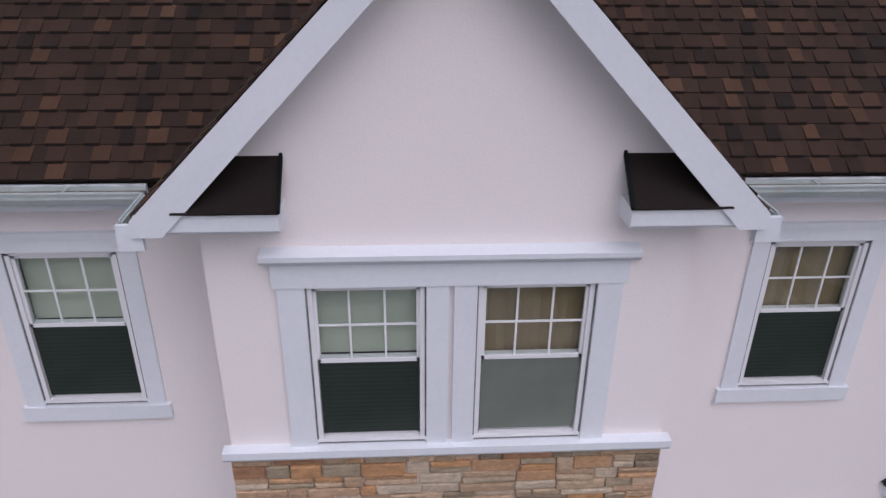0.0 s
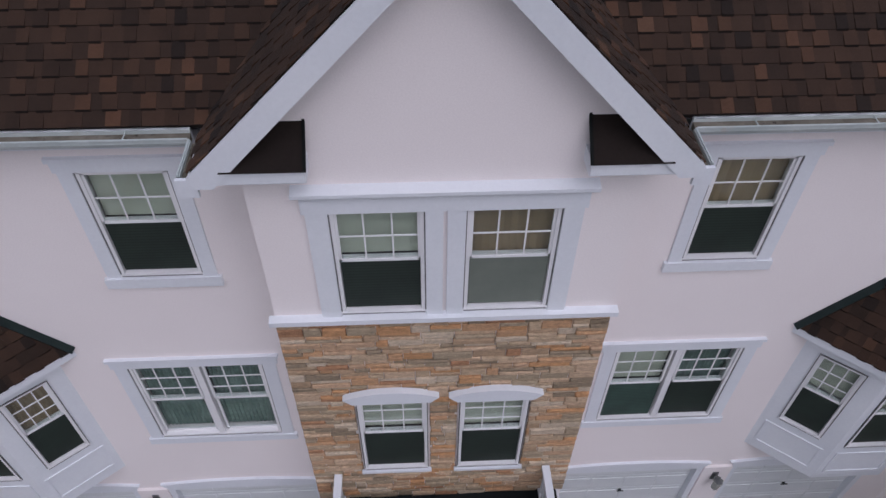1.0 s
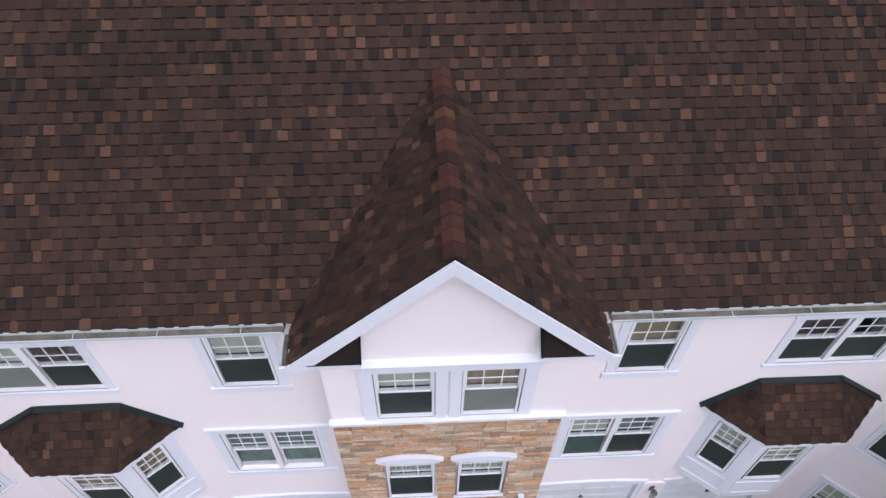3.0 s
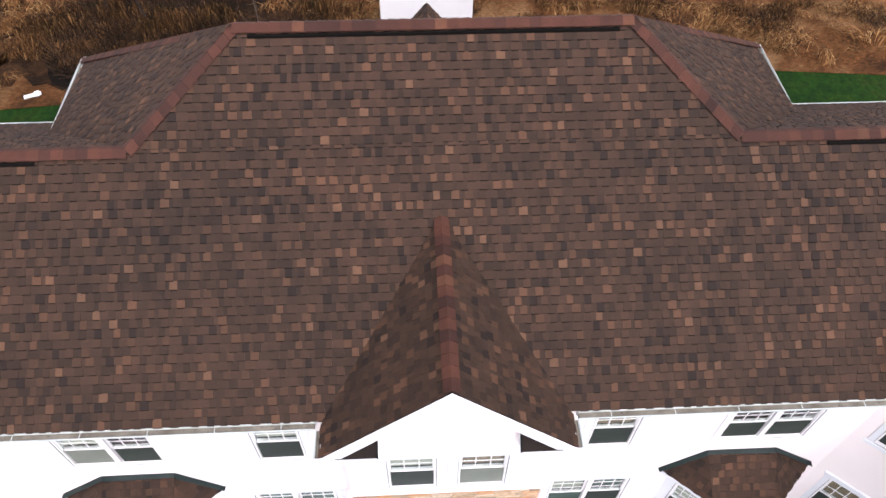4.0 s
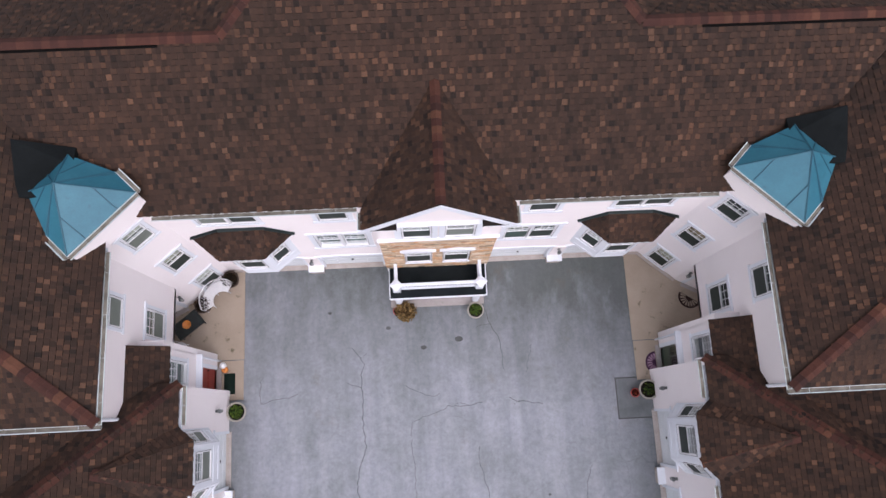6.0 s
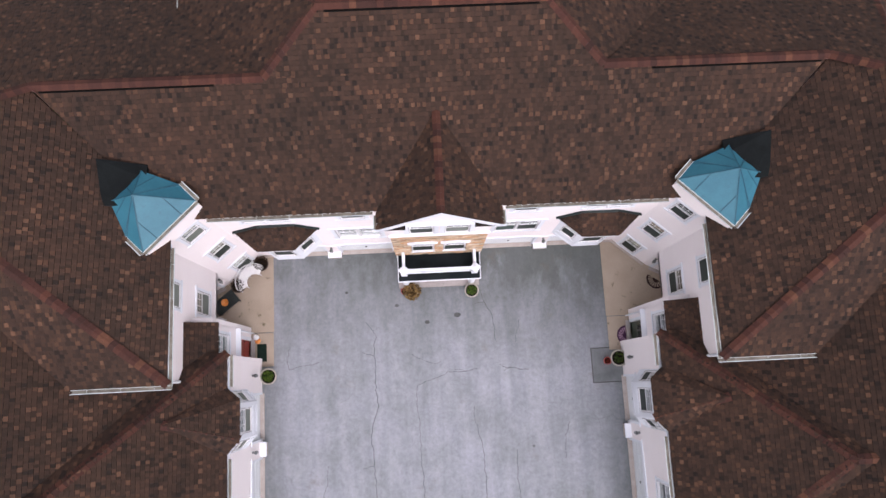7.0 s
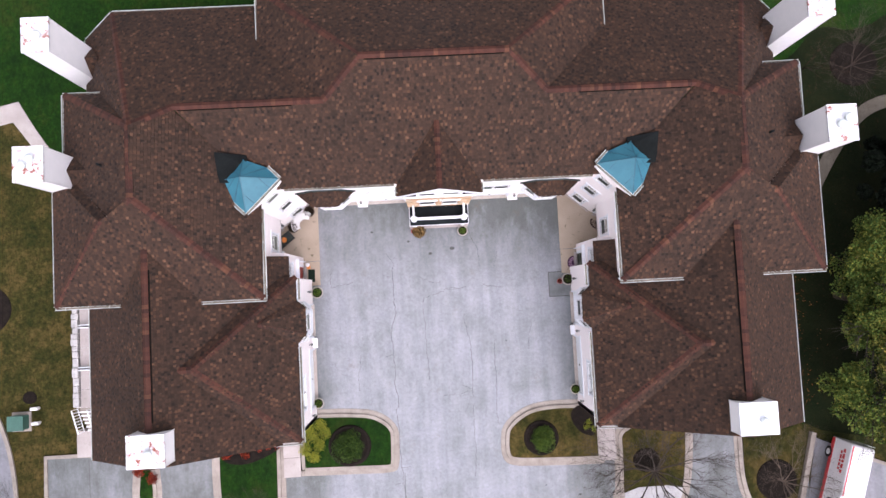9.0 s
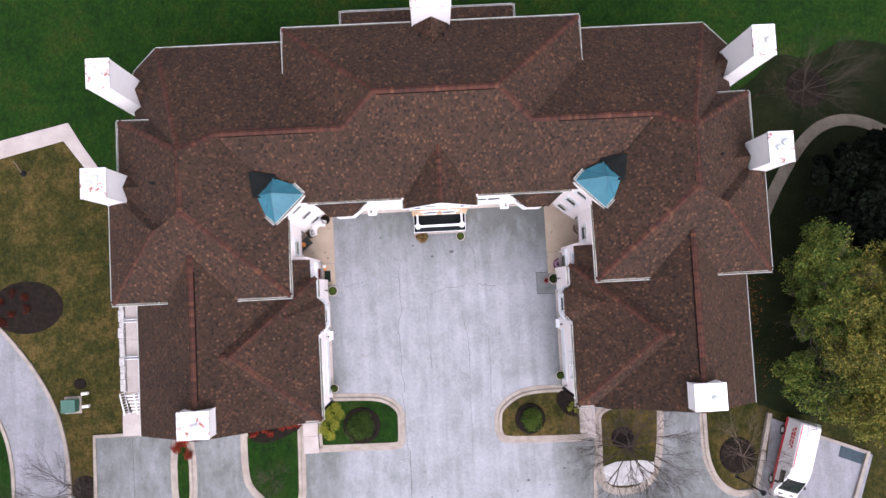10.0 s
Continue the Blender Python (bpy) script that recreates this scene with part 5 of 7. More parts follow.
# ---- ledger stones on the bay
STONE_STOPS = [(0.0, (0.45, 0.325, 0.215)), (0.12, (0.53, 0.33, 0.19)), (0.24, (0.52, 0.4, 0.275)), (0.38, (0.4, 0.325, 0.23)), (0.5, (0.57, 0.425, 0.295)),
               (0.62, (0.3, 0.24, 0.17)), (0.7, (0.53, 0.305, 0.155)), (0.78, (0.58, 0.485, 0.37)), (0.88, (0.53, 0.37, 0.245)), (0.96, (0.4, 0.225, 0.13))]


def stone_mat(name, single):
    m, n, l, b = mat(name, 0.9)
    r = n.new("ShaderNodeObjectInfo").outputs["Random"] if single else n.new("ShaderNodeNewGeometry").outputs["Random Per Island"]
    col = ramp(n, l, r, STONE_STOPS, "CONSTANT")
    v = coords(n, l, (1, 1, 2.5))
    f = nz(n, l, v, 14, 6, 0.75)
    col = mixc(n, l, 1.0, col, ramp(n, l, f, [(0.28, (0.55, 0.56, 0.57)), (0.72, (1.3, 1.27, 1.22))]), "MULTIPLY")
    l.new(col, b.inputs["Base Color"])
    bump(n, l, b, f, 0.7, 0.02)
    return m


STONE_ONE, STONE = stone_mat("ledger_stone_single", True), stone_mat("ledger_stone", False)
srng = random.Random(11)
cut = [(-1.12, -0.18, 3.66, 5.56), (0.18, 1.11, 3.64, 5.54)]
made = []
z = 2.78
while z < 7.02:
    hgt = min(srng.choice((0.07, 0.08, 0.1, 0.12, 0.14)), 7.03 - z)
    x = -1.84
    while x < 1.84:
        w = min(srng.uniform(0.14, 0.5), 1.84 - x)
        if 1.84 - x - w < 0.1:
            w = 1.84 - x
        spans = [(x, x + w)]
        for c0, c1, d0, d1 in cut:
            if d0 < z + hgt * 0.5 < d1:
                spans = [q for p, e in spans for q in ((p, min(e, c0)), (max(p, c1), e)) if q[1] - q[0] > 0.04]
        split = hgt > 0.1 and srng.random() < 0.35
        for p, e in spans:
            for k0, k1 in (((0, 0.5), (0.5, 1.0)) if split else ((0, 1.0),)):
                made.append((p + 0.005, e - 0.005, z + hgt * k0 + 0.005, z + hgt * k1 - 0.004, srng.uniform(0.02, 0.05)))
        x += w
    z += hgt
srng.shuffle(made)


def stone_into(g, x0, x1, z0, z1, dep):
    j = lambda: srng.uniform(-0.006, 0.006)
    k = len(g.v)
    for y, ins in ((-0.7, 0.0), (-0.7 - dep * 0.75, 0.0), (-0.7 - dep, 0.012)):
        for a, c in ((x0 + ins, z0 + ins), (x1 - ins, z0 + ins), (x1 - ins, z1 - ins), (x0 + ins, z1 - ins)):
            g.v.append((a + (j() if ins else 0), y + (j() if ins else 0), c + (j() * 0.6 if ins else 0)))
    for r in (0, 4):
        for i in range(4):
            i2 = (i + 1) % 4
            g.f.append((k + r + i, k + r + i2, k + r + 4 + i2, k + r + 4 + i))
    g.f.append((k + 8, k + 9, k + 10, k + 11))


for q in made[:300]:
    g = Geo()
    stone_into(g, *q)
    part("stone", g, STONE_ONE, stone_wall)
g = Geo()
for q in made[300:]:
    stone_into(g, *q)
part("stone_facing", g, STONE, stone_wall, kind="stuff")

# ---------------------------------------------------------------- ground
ground = tagged(part("ground", Geo().box((-700, -700, -0.8), (700, 700, -0.06)), GRASS), "deep green lawn behind and beside the house", "ground", kind="structure")


def smooth_poly(pts, rounds=2):
    """Rounds the corners of a closed polygon by cutting them."""
    for _ in range(rounds):
        out = []
        for i in range(len(pts)):
            p, q = pts[i], pts[(i + 1) % len(pts)]
            out += [(p[0] * 0.75 + q[0] * 0.25, p[1] * 0.75 + q[1] * 0.25), (p[0] * 0.25 + q[0] * 0.75, p[1] * 0.25 + q[1] * 0.75)]
        pts = out
    return pts


def inset(pts, d):
    n = len(pts)
    area = sum(pts[i][0] * pts[(i + 1) % n][1] - pts[(i + 1) % n][0] * pts[i][1] for i in range(n))
    sg = 1 if area > 0 else -1
    out = []
    for i in range(n):
        p, q, r = Vector(pts[i - 1]), Vector(pts[i]), Vector(pts[(i + 1) % n])
        a, b = (q - p).normalized(), (r - q).normalized()
        na, nb = Vector((-a.y, a.x)) * sg, Vector((-b.y, b.x)) * sg
        m = (na + nb)
        m = m / max(0.35, m.dot(m) / 2)
        out.append((q.x + m.x * d, q.y + m.y * d))
    return out


def ring(pts, width, z0, z1):
    inner = inset(pts, width)
    g = Geo()
    n = len(pts)
    k = 0
    g.v = [(x, y, z0) for x, y in pts] + [(x, y, z1 - 0.02) for x, y in pts] + [(x, y, z1) for x, y in inset(pts, 0.025)] + [(x, y, z1) for x, y in inner] + [(x, y, z0) for x, y in inner]
    for r in range(4):
        for i in range(n):
            j = (i + 1) % n
            g.f.append((r * n + i, r * n + j, (r + 1) * n + j, (r + 1) * n + i))
    return g


def strip(pts, width, z0, z1):
    """A raised band along an open line of points."""
    g = Geo()
    n = len(pts)
    rows = []
    for i, p in enumerate(pts):
        a = Vector(pts[max(0, i - 1)])
        b = Vector(pts[min(n - 1, i + 1)])
        d = (b - a).normalized()
        s = Vector((d.y, -d.x)) * (width / 2)
        rows.append((Vector(p) - s, Vector(p) + s))
    for i in range(n - 1):
        (a0, a1), (b0, b1) = rows[i], rows[i + 1]
        k = len(g.v)
        g.v += [(*a0, z0), (*a0, z1), (*a1, z1), (*a1, z0), (*b0, z0), (*b0, z1), (*b1, z1), (*b1, z0)]
        g.f += [(k, k + 4, k + 5, k + 1), (k + 1, k + 5, k + 6, k + 2), (k + 2, k + 6, k + 7, k + 3)]
        if i == 0:
            g.f.append((k, k + 1, k + 2, k + 3))
        if i == n - 2:
            g.f.append((k + 4, k + 7, k + 6, k + 5))
    return g


def curve_pts(pts, rounds=2):
    for _ in range(rounds):
        out = [pts[0]]
        for i in range(len(pts) - 1):
            p, q = pts[i], pts[i + 1]
            out += [(p[0] * 0.75 + q[0] * 0.25, p[1] * 0.75 + q[1] * 0.25), (p[0] * 0.25 + q[0] * 0.75, p[1] * 0.25 + q[1] * 0.75)]
        pts = out + [pts[-1]]
    return pts


def setting(name, geo, material, label, category):
    return tagged(part(name, geo, material), label, category, kind="structure")


# paved areas: one slab for the court and the aprons to the south
court = setting("drive", Geo().prism([(-11.2, -0.02), (11.2, -0.02), (11.2, -13.0), (10.0, -17.0), (15.0, -17.0), (15.0, -13.0), (18.3, -13.0), (18.3, -17.0), (22.5, -17.0), (22.5, -45), (-31, -45), (-31, -19), (-25.1, -19), (-25.1, -14.9), (-9.4, -14.9), (-9.4, -12.0), (-11.2, -12.0)], -0.3, 0.0), DRIVE, "pale grey concrete courtyard drive with hairline cracks and stains", "drive")
CRACK = blotchy("crack_dirt", (0.07, 0.075, 0.072), (0.12, 0.125, 0.12), rough=0.95)
crng = random.Random(5)


def crack(x0, y0, x1, y1, width, spurs=0):
    """A wandering hairline crack between two places, with short side cracks."""
    d = Vector((x1 - x0, y1 - y0))
    n = max(3, int(d.length / 0.16))
    side = Vector((-d.y, d.x)).normalized()
    off, pts = 0.0, []
    for i in range(n + 1):
        off = off * 0.86 + crng.uniform(-0.06, 0.06)
        p = Vector((x0, y0)) + d * (i / n) + side * (off if 0 < i < n else 0)
        pts.append((p.x, p.y))
    part("crack", strip(pts, width, 0.0015, 0.004), CRACK, court)
    for _ in range(spurs):
        p = pts[crng.randrange(2, n - 1)]
        w = crng.uniform(-0.9, 0.9) + (0 if crng.random() < 0.5 else math.pi)
        ln = crng.uniform(0.3, 0.8)
        crack(p[0], p[1], p[0] + ln * math.cos(w), p[1] + ln * math.sin(w), width * 0.7)


for x0, y0, x1, y1, w, k in ((-3.46, -3.3, -3.06, -4.2, 0.018, 1), (-3.06, -4.2, -3.05, -6.9, 0.026, 1), (-3.05, -6.9, -3.3, -8.9, 0.026, 0), (-3.3, -8.9, -3.1, -13.0, 0.024, 1),
                             (-1.2, -6.25, -1.15, -9.6, 0.014, 0), (-1.17, -9.6, -1.1, -11.4, 0.022, 0), (1.34, -7.3, 1.62, -9.3, 0.018, 0), (1.62, -9.3, 1.66, -12.6, 0.024, 1),
                             (3.15, -9.3, 3.12, -12.4, 0.02, 0), (1.83, -2.0, 2.4, -3.4, 0.022, 1), (2.4, -3.4, 2.5, -4.5, 0.022, 0), (-1.4, -4.86, -0.1, -5.25, 0.016, 0),
                             (-1.12, -6.25, 0.2, -5.7, 0.014, 0), (0.2, -5.7, 1.55, -5.66, 0.018, 1), (2.6, -5.5, 3.9, -5.82, 0.02, 1), (-7.0, -5.3, -6.93, -4.3, 0.016, 0),
                             (-7.0, -5.3, -5.6, -5.0, 0.014, 0), (3.6, -3.5, 3.35, -4.6, 0.012, 0), (-3.2, -13.0, -2.9, -20.0, 0.022, 2), (3.1, -12.4, 3.2, -14.4, 0.02, 0),
                             (-0.3, -12.5, 1.6, -12.2, 0.014, 0), (5.6, -8.2, 5.3, -9.8, 0.014, 0), (-5.3, -9.6, -5.6, -12.0, 0.012, 0), (1.7, -13.0, 1.5, -17.5, 0.016, 1)):
    crack(x0, y0, x1, y1, w, k)
for p, q in (((-22.5, -15.1), (-22.4, -24.0)), ((10.2, -21.3), (-2.8, -21.0)), ((-2.9, -17.1), (-3.0, -24.0))):
    part("joint", strip([p, q], 0.035, 0.001, 0.004), CRACK, court)
for x, y, r in ((-0.63, -3.43, 0.12), (0.77, -3.16, 0.16), (-2.0, -2.6, 0.1), (5.4, -19.7, 0.12), (8.0, -19.0, 0.1), (8.3, -18.6, 0.08), (6.6, -16.9, 0.06), (-4.3, -1.9, 0.08), (3.9, -9.2, 0.06), (4.6, -20.4, 0.07), (6.9, -20.1, 0.06), (-1.9, -18.7, 0.06), (-1.6, -19.6, 0.05), (-1.5, -20.5, 0.06), (5.9, -18.3, 0.05)):
    part("stain", Geo().lathe((x, y, 0.001), [(r, 0), (r * 0.9, 0.003)], 11, 1.0, 0.7), CRACK, court)
# dark patched square by the east door
PATCH = blotchy("damp_patch_concrete", (0.13, 0.145, 0.145), (0.2, 0.21, 0.215), big=1.5, fine=30, rough=0.85)
setting("pavement_patch", Geo().box((6.82, -6.55, -0.05), (8.3, -5.0, 0.006)), PATCH, "dark damp patched square of concrete", "pavement")
for p, q in (((6.82, -6.57), (6.82, -4.98)), ((6.8, -6.55), (8.2, -6.55)), ((6.8, -5.0), (8.2, -5.0))):
    part("joint", strip([p, q], 0.05, 0.003, 0.009), CRACK, court)
for s in (-1, 1):
    lo, hi = sorted((s * 7.66, s * 11.0))
    pat = setting("patio", Geo().box((lo, -3.55, -0.1), (hi, 0.0, 0.03)), PAD, "tan concrete patio slab before the recessed entrance", "patio")
    lo, hi = sorted((s * 7.68, s * 8.72))
    part("slab", Geo().box((lo, -5.1, -0.1), (hi, -3.58, 0.03)), PAD, pat)


def island(name, pts, label, material, kerb=True):
    p = smooth_poly(pts, 2)
    it = setting(name, Geo().prism(inset(p, 0.36) if kerb else pts, -0.1, 0.11), material, label, "lawn")
    if not kerb:
        return it
    part("gutter_pan", ring(p, 0.32, -0.02, 0.025), KERB, it)
    part("kerb", ring(inset(p, 0.3), 0.22, -0.02, 0.13), KERB, it)
    return it


island("lawn_island_1", [(-9.4, -12.86), (-8.2, -12.86), (-6.2, -12.9), (-4.4, -13.1), (-3.15, -14.1), (-3.15, -15.4), (-3.2, -16.6), (-3.5, -17.05), (-5.5, -17.0), (-9.2, -16.95), (-9.6, -16.9), (-9.6, -14.7), (-9.6, -12.9)], "kerbed green lawn island with a round shrub bed", GRASS)
island("lawn_island_2", [(9.4, -13.1), (8.2, -13.1), (6.4, -13.05), (4.8, -13.3), (3.35, -14.4), (3.2, -15.4), (3.2, -16.3), (3.6, -17.0), (5.5, -17.1), (9.4, -17.2), (9.8, -17.1), (9.8, -14.7), (9.7, -13.1)], "kerbed olive lawn island with a round shrub bed", LAWN_DRY)
for s in (-1, 1):
    lo, hi = sorted((s * 9.35, s * 10.4))
    wk = setting("walk", Geo().box((lo, -15.75, -0.05), (hi, -13.5, 0.14)), CONCRETE_WALK, "pale concrete garden walk", "walk")
    part("slab", Geo().box((lo, -16.95, -0.05), (hi, -15.77, 0.138)), CONCRETE_WALK, wk)

island("lawn_west", [(-14.9, -14.0), (-14.9, -18.0), (-14.6, -19.2), (-13.7, -20.2), (-12.5, -21.2), (-10.4, -21.2), (-10.3, -17.0), (-10.3, -14.0)], "green lawn patch between the drives", GRASS)
island("lawn_strip_west", [(-19.9, -14.6), (-19.85, -21.5), (-18.0, -21.5), (-18.05, -14.6)], "narrow lawn strip between two drives", GRASS)
island("lawn_east", [(10.3, -14.4), (10.3, -17.2), (10.2, -18.9), (10.35, -20.3), (11.2, -21.1), (13.2, -21.1), (14.6, -20.2), (15.1, -18.4), (15.3, -16.5), (15.4, -14.4)], "olive lawn patch with a leafless tree", LAWN_DRY)
strip_e = island("lawn_strip_east", [(18.5, -13.3), (18.42, -18.4), (18.75, -19.9), (19.4, -20.75), (20.2, -21.2), (21.35, -21.1), (22.02, -18.8), (22.7, -15.9), (22.0, -15.0), (20.6, -14.5), (19.2, -14.2)], "olive lawn strip with a round mulch bed", LAWN_DRY, False)
edge_e = curve_pts([(18.3, -13.6), (18.25, -16.5), (18.25, -18.5), (18.62, -20.0), (19.35, -20.95), (20.2, -21.4), (21.3, -21.35)], 3)
part("kerb", strip(edge_e, 0.26, -0.02, 0.13), KERB, strip_e)
part("gutter_pan", strip([(x - 0.22, y - 0.1) if y > -19.5 else (x - 0.14, y - 0.2) for x, y in edge_e], 0.26, -0.02, 0.025), KERB, strip_e)
setting("lawn_dry", Geo().prism([(-60, 11.3), (-31.4, 5.9), (-26.7, 7.0), (-24.4, 3.4), (-19.0, 3.4), (-19.0, -15.0), (-25.3, -15.0), (-25.3, -40), (-27.0, -40), (-26.9, -19.1), (-27.2, -15.9), (-28.0, -12.7), (-29.5, -9.4), (-31.8, -6.5), (-36, -3.0), (-60, 0)], -0.1, -0.02), LAWN_DRY, "patchy browned lawn west of the house", "lawn")
road_l = [(-60, -3.5), (-40, -3.9), (-34.0, -7.2), (-31.2, -10.6), (-29.6, -13.5), (-28.95, -16.5), (-28.9, -20), (-28.9, -40)]
rp = curve_pts(road_l, 3)
road = setting("road", strip(rp, 3.7, -0.2, -0.005), PAVING, "pale curving concrete road with kerbs", "road")
for o in (-1.95, 1.95):
    pts = []
    for i, p in enumerate(rp):
        a, b = Vector(rp[max(0, i - 1)]), Vector(rp[min(len(rp) - 1, i + 1)])
        d = (b - a).normalized()
        pts.append((p[0] - d.y * o, p[1] + d.x * o))
    part("kerb", strip(pts, 0.24, -0.1, 0.1), KERB, road)
part("kerb", strip([(-25.15, -19.5), (-25.15, -14.95), (-20.0, -14.95)], 0.26, -0.05, 0.1), KERB, court)
part("kerb", strip(curve_pts([(10.1, -21.5), (10.15, -19.0), (10.5, -18.7)], 2), 0.25, -0.05, 0.1), KERB, court)
setting("walk_west", Geo().prism([(-60, 12.0), (-31.4, 6.53), (-26.52, 7.61), (-25.42, 5.73), (-24.0, 3.6), (-24.7, 3.3), (-26.87, 6.3), (-31.44, 5.21), (-60, 10.6)], -0.1, 0.02), CONCRETE_WALK, "pale concrete path across the lawn", "path")
MOSSY = blotchy("mossy_path_concrete", (0.12, 0.105, 0.08), (0.2, 0.175, 0.14), big=0.7, fine=20, rough=0.95, c3=(0.06, 0.06, 0.035), grain=0.3)
pe = curve_pts([(23.4, -2.2), (25.2, 1.2), (27.4, 4.2), (29.6, 5.2), (31.9, 4.8), (34, 3.5), (40, 2.0)], 3)
setting("path_east", strip(pe, 0.85, -0.1, 0.02), MOSSY, "curved concrete path under dark trees", "path")
# Dark green-brown ground; the shade of the trees is put into its colour.
SHADED_GROUND = blotchy("shaded_leaf_ground", (0.006, 0.012, 0.0035), (0.014, 0.018, 0.006), big=0.8, fine=9, rough=0.98, strength=0.8, dist=0.05, c3=(0.042, 0.021, 0.009), grain=0.5)
setting("soil_east", Geo().prism(smooth_poly([(19.0, 5.5), (21, 7.0), (23.6, 8.2), (25.4, 10.4), (28.0, 9.6), (31, 11.4), (36, 9.8), (50, 11), (50, -16), (26, -17), (19.6, -14)]), -0.1, -0.03), SHADED_GROUND, "leaf-strewn ground coloured dark with the shade of the trees", "ground")
# parking place beside the house
setting("parking", Geo().prism([(23.1, -16.3), (30.2, -19.3), (28.5, -24), (21.5, -24), (22.4, -20)], -0.1, 0.012), PAVING, "pale concrete parking place", "pavement")
setting("parking_kerb_1", strip([(22.85, -15.9), (22.1, -18.8), (21.4, -21.3)], 0.3, -0.05, 0.42), KERB, "low concrete retaining wall beside the parking place", "wall")
setting("parking_kerb_2", strip([(29.85, -19.0), (28.6, -22.2), (27.6, -25)], 0.22, -0.05, 0.2), KERB, "concrete kerb of the parking place", "kerb")
setting("parking_kerb_3", strip([(25.6, -17.45), (29.85, -19.1)], 0.2, -0.05, 0.15), KERB, "concrete kerb of the parking place", "kerb")
BLUEMAT = blotchy("blue_parking_paint", (0.014, 0.032, 0.046), (0.026, 0.052, 0.066), big=3, fine=20, rough=0.8)
setting("painted_bay", Geo().prism([(27.94, -18.5), (29.62, -19.2), (29.33, -19.92), (27.7, -19.28)], 0.0, 0.03), BLUEMAT, "blue painted plate on the parking place", "marking")
# brush field behind the lawn
setting("field", Geo().prism([(-200, 15), (-40, 17.5), (-19, 19.3), (-9, 20.3), (3, 21.6), (15, 21.0), (23, 20.2), (60, 18), (200, 15), (200, 300), (-200, 300)], -0.3, -0.02), FIELD, "dry brown field of dead grass behind the lawn", "field")
def ragged(pts, step, reach):
    """Breaks the outline of a closed polygon up into uneven bays."""
    out = []
    for i in range(len(pts)):
        p, q = Vector(pts[i]), Vector(pts[(i + 1) % len(pts)])
        cuts = max(1, int((q - p).length / step))
        for j in range(cuts):
            c = p.lerp(q, j / cuts)
            n = noise.noise_vector(Vector((c.x * 0.7, c.y * 0.7, 4.0))) + 0.5 * noise.noise_vector(Vector((c.x * 2.3, c.y * 2.3, 9.0)))
            out.append((c.x + n.x * reach, c.y + n.y * reach))
    return out


setting("scrub_floor", Geo().prism(ragged([(-24, 20.9), (-16, 21.0), (-9.5, 20.8), (-4.2, 22.2), (-2.2, 24.5), (-2.6, 34), (-3.5, 60), (-34, 60), (-27, 34), (-24.5, 26)], 0.35, 1.3), -0.1, 0.012), SCRUB, "dark rusty litter under the scrub", "ground")
setting("thicket_floor", Geo().prism(ragged([(-16.6, 21.2), (-13, 20.6), (-10.4, 21.4), (-9.2, 23.5), (-9.4, 28), (-11, 40), (-20, 40), (-17.6, 28), (-16.9, 24)], 0.35, 0.9), -0.1, 0.02), THICKET, "dark leaf-littered floor of the thicket", "ground")
APRON = blotchy("white_gravel", (0.33, 0.33, 0.33), (0.46, 0.46, 0.46), big=1.4, fine=26, rough=0.95, c3=(0.16, 0.15, 0.13))
setting("gravel_apron", Geo().prism(smooth_poly([(10.75, -18.75), (14.45, -18.7), (14.35, -19.5), (13.8, -20.15), (12.8, -20.45), (11.3, -20.4), (10.8, -19.9)], 1), 0.1, 0.135), APRON, "bright white gravel filling the end of the kerbed island", "gravel")
setting("lawn_dry_east", Geo().prism([(22.6, -13.5), (44, -13.5), (70, -20), (70, -45), (22.2, -45), (22.2, -20)], -0.1, -0.035), LAWN_DRY, "dark olive lawn beside the parking place", "lawn")

# ---------------------------------------------------------------- plants


def leaf_mat(name, stops, rough=0.9):
    m, n, l, b = mat(name, rough)
    r = n.new("ShaderNodeNewGeometry").outputs["Random Per Island"]
    col = ramp(n, l, r, stops)
    v = coords(n, l)
    col = mixc(n, l, 1.0, col, ramp(n, l, nz(n, l, v, 0.5, 4, 0.6), [(0.32, (0.55, 0.58, 0.55)), (0.68, (1.3, 1.25, 1.15))]), "MULTIPLY")
    l.new(col, b.inputs["Base Color"])
    return m


FALL = leaf_mat("autumn_leaves", [(0.0, (0.045, 0.068, 0.016)), (0.35, (0.1, 0.12, 0.025)), (0.7, (0.165, 0.162, 0.032)), (0.92, (0.225, 0.19, 0.04)), (1.0, (0.28, 0.21, 0.05))])
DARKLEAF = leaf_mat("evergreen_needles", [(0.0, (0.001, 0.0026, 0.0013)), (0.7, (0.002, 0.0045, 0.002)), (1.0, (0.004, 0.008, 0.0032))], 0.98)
SHRUBLEAF = leaf_mat("shrub_leaves", [(0.0, (0.025, 0.055, 0.012)), (0.6, (0.06, 0.11, 0.018)), (1.0, (0.15, 0.2, 0.03))])
DEEPLEAF = leaf_mat("deep_green_leaves", [(0.0, (0.01, 0.026, 0.006)), (0.6, (0.026, 0.055, 0.011)), (1.0, (0.07, 0.11, 0.02))])
LIME = leaf_mat("lime_leaves", [(0.0, (0.12, 0.16, 0.02)), (0.6, (0.24, 0.27, 0.035)), (1.0, (0.42, 0.38, 0.05))])
DULLRED = leaf_mat("dull_red_leaves", [(0.0, (0.02, 0.008, 0.006)), (0.7, (0.06, 0.014, 0.009)), (1.0, (0.2, 0.03, 0.014))])
REDLEAF = leaf_mat("red_leaves", [(0.0, (0.08, 0.012, 0.01)), (0.6, (0.2, 0.025, 0.015)), (1.0, (0.32, 0.06, 0.02))])
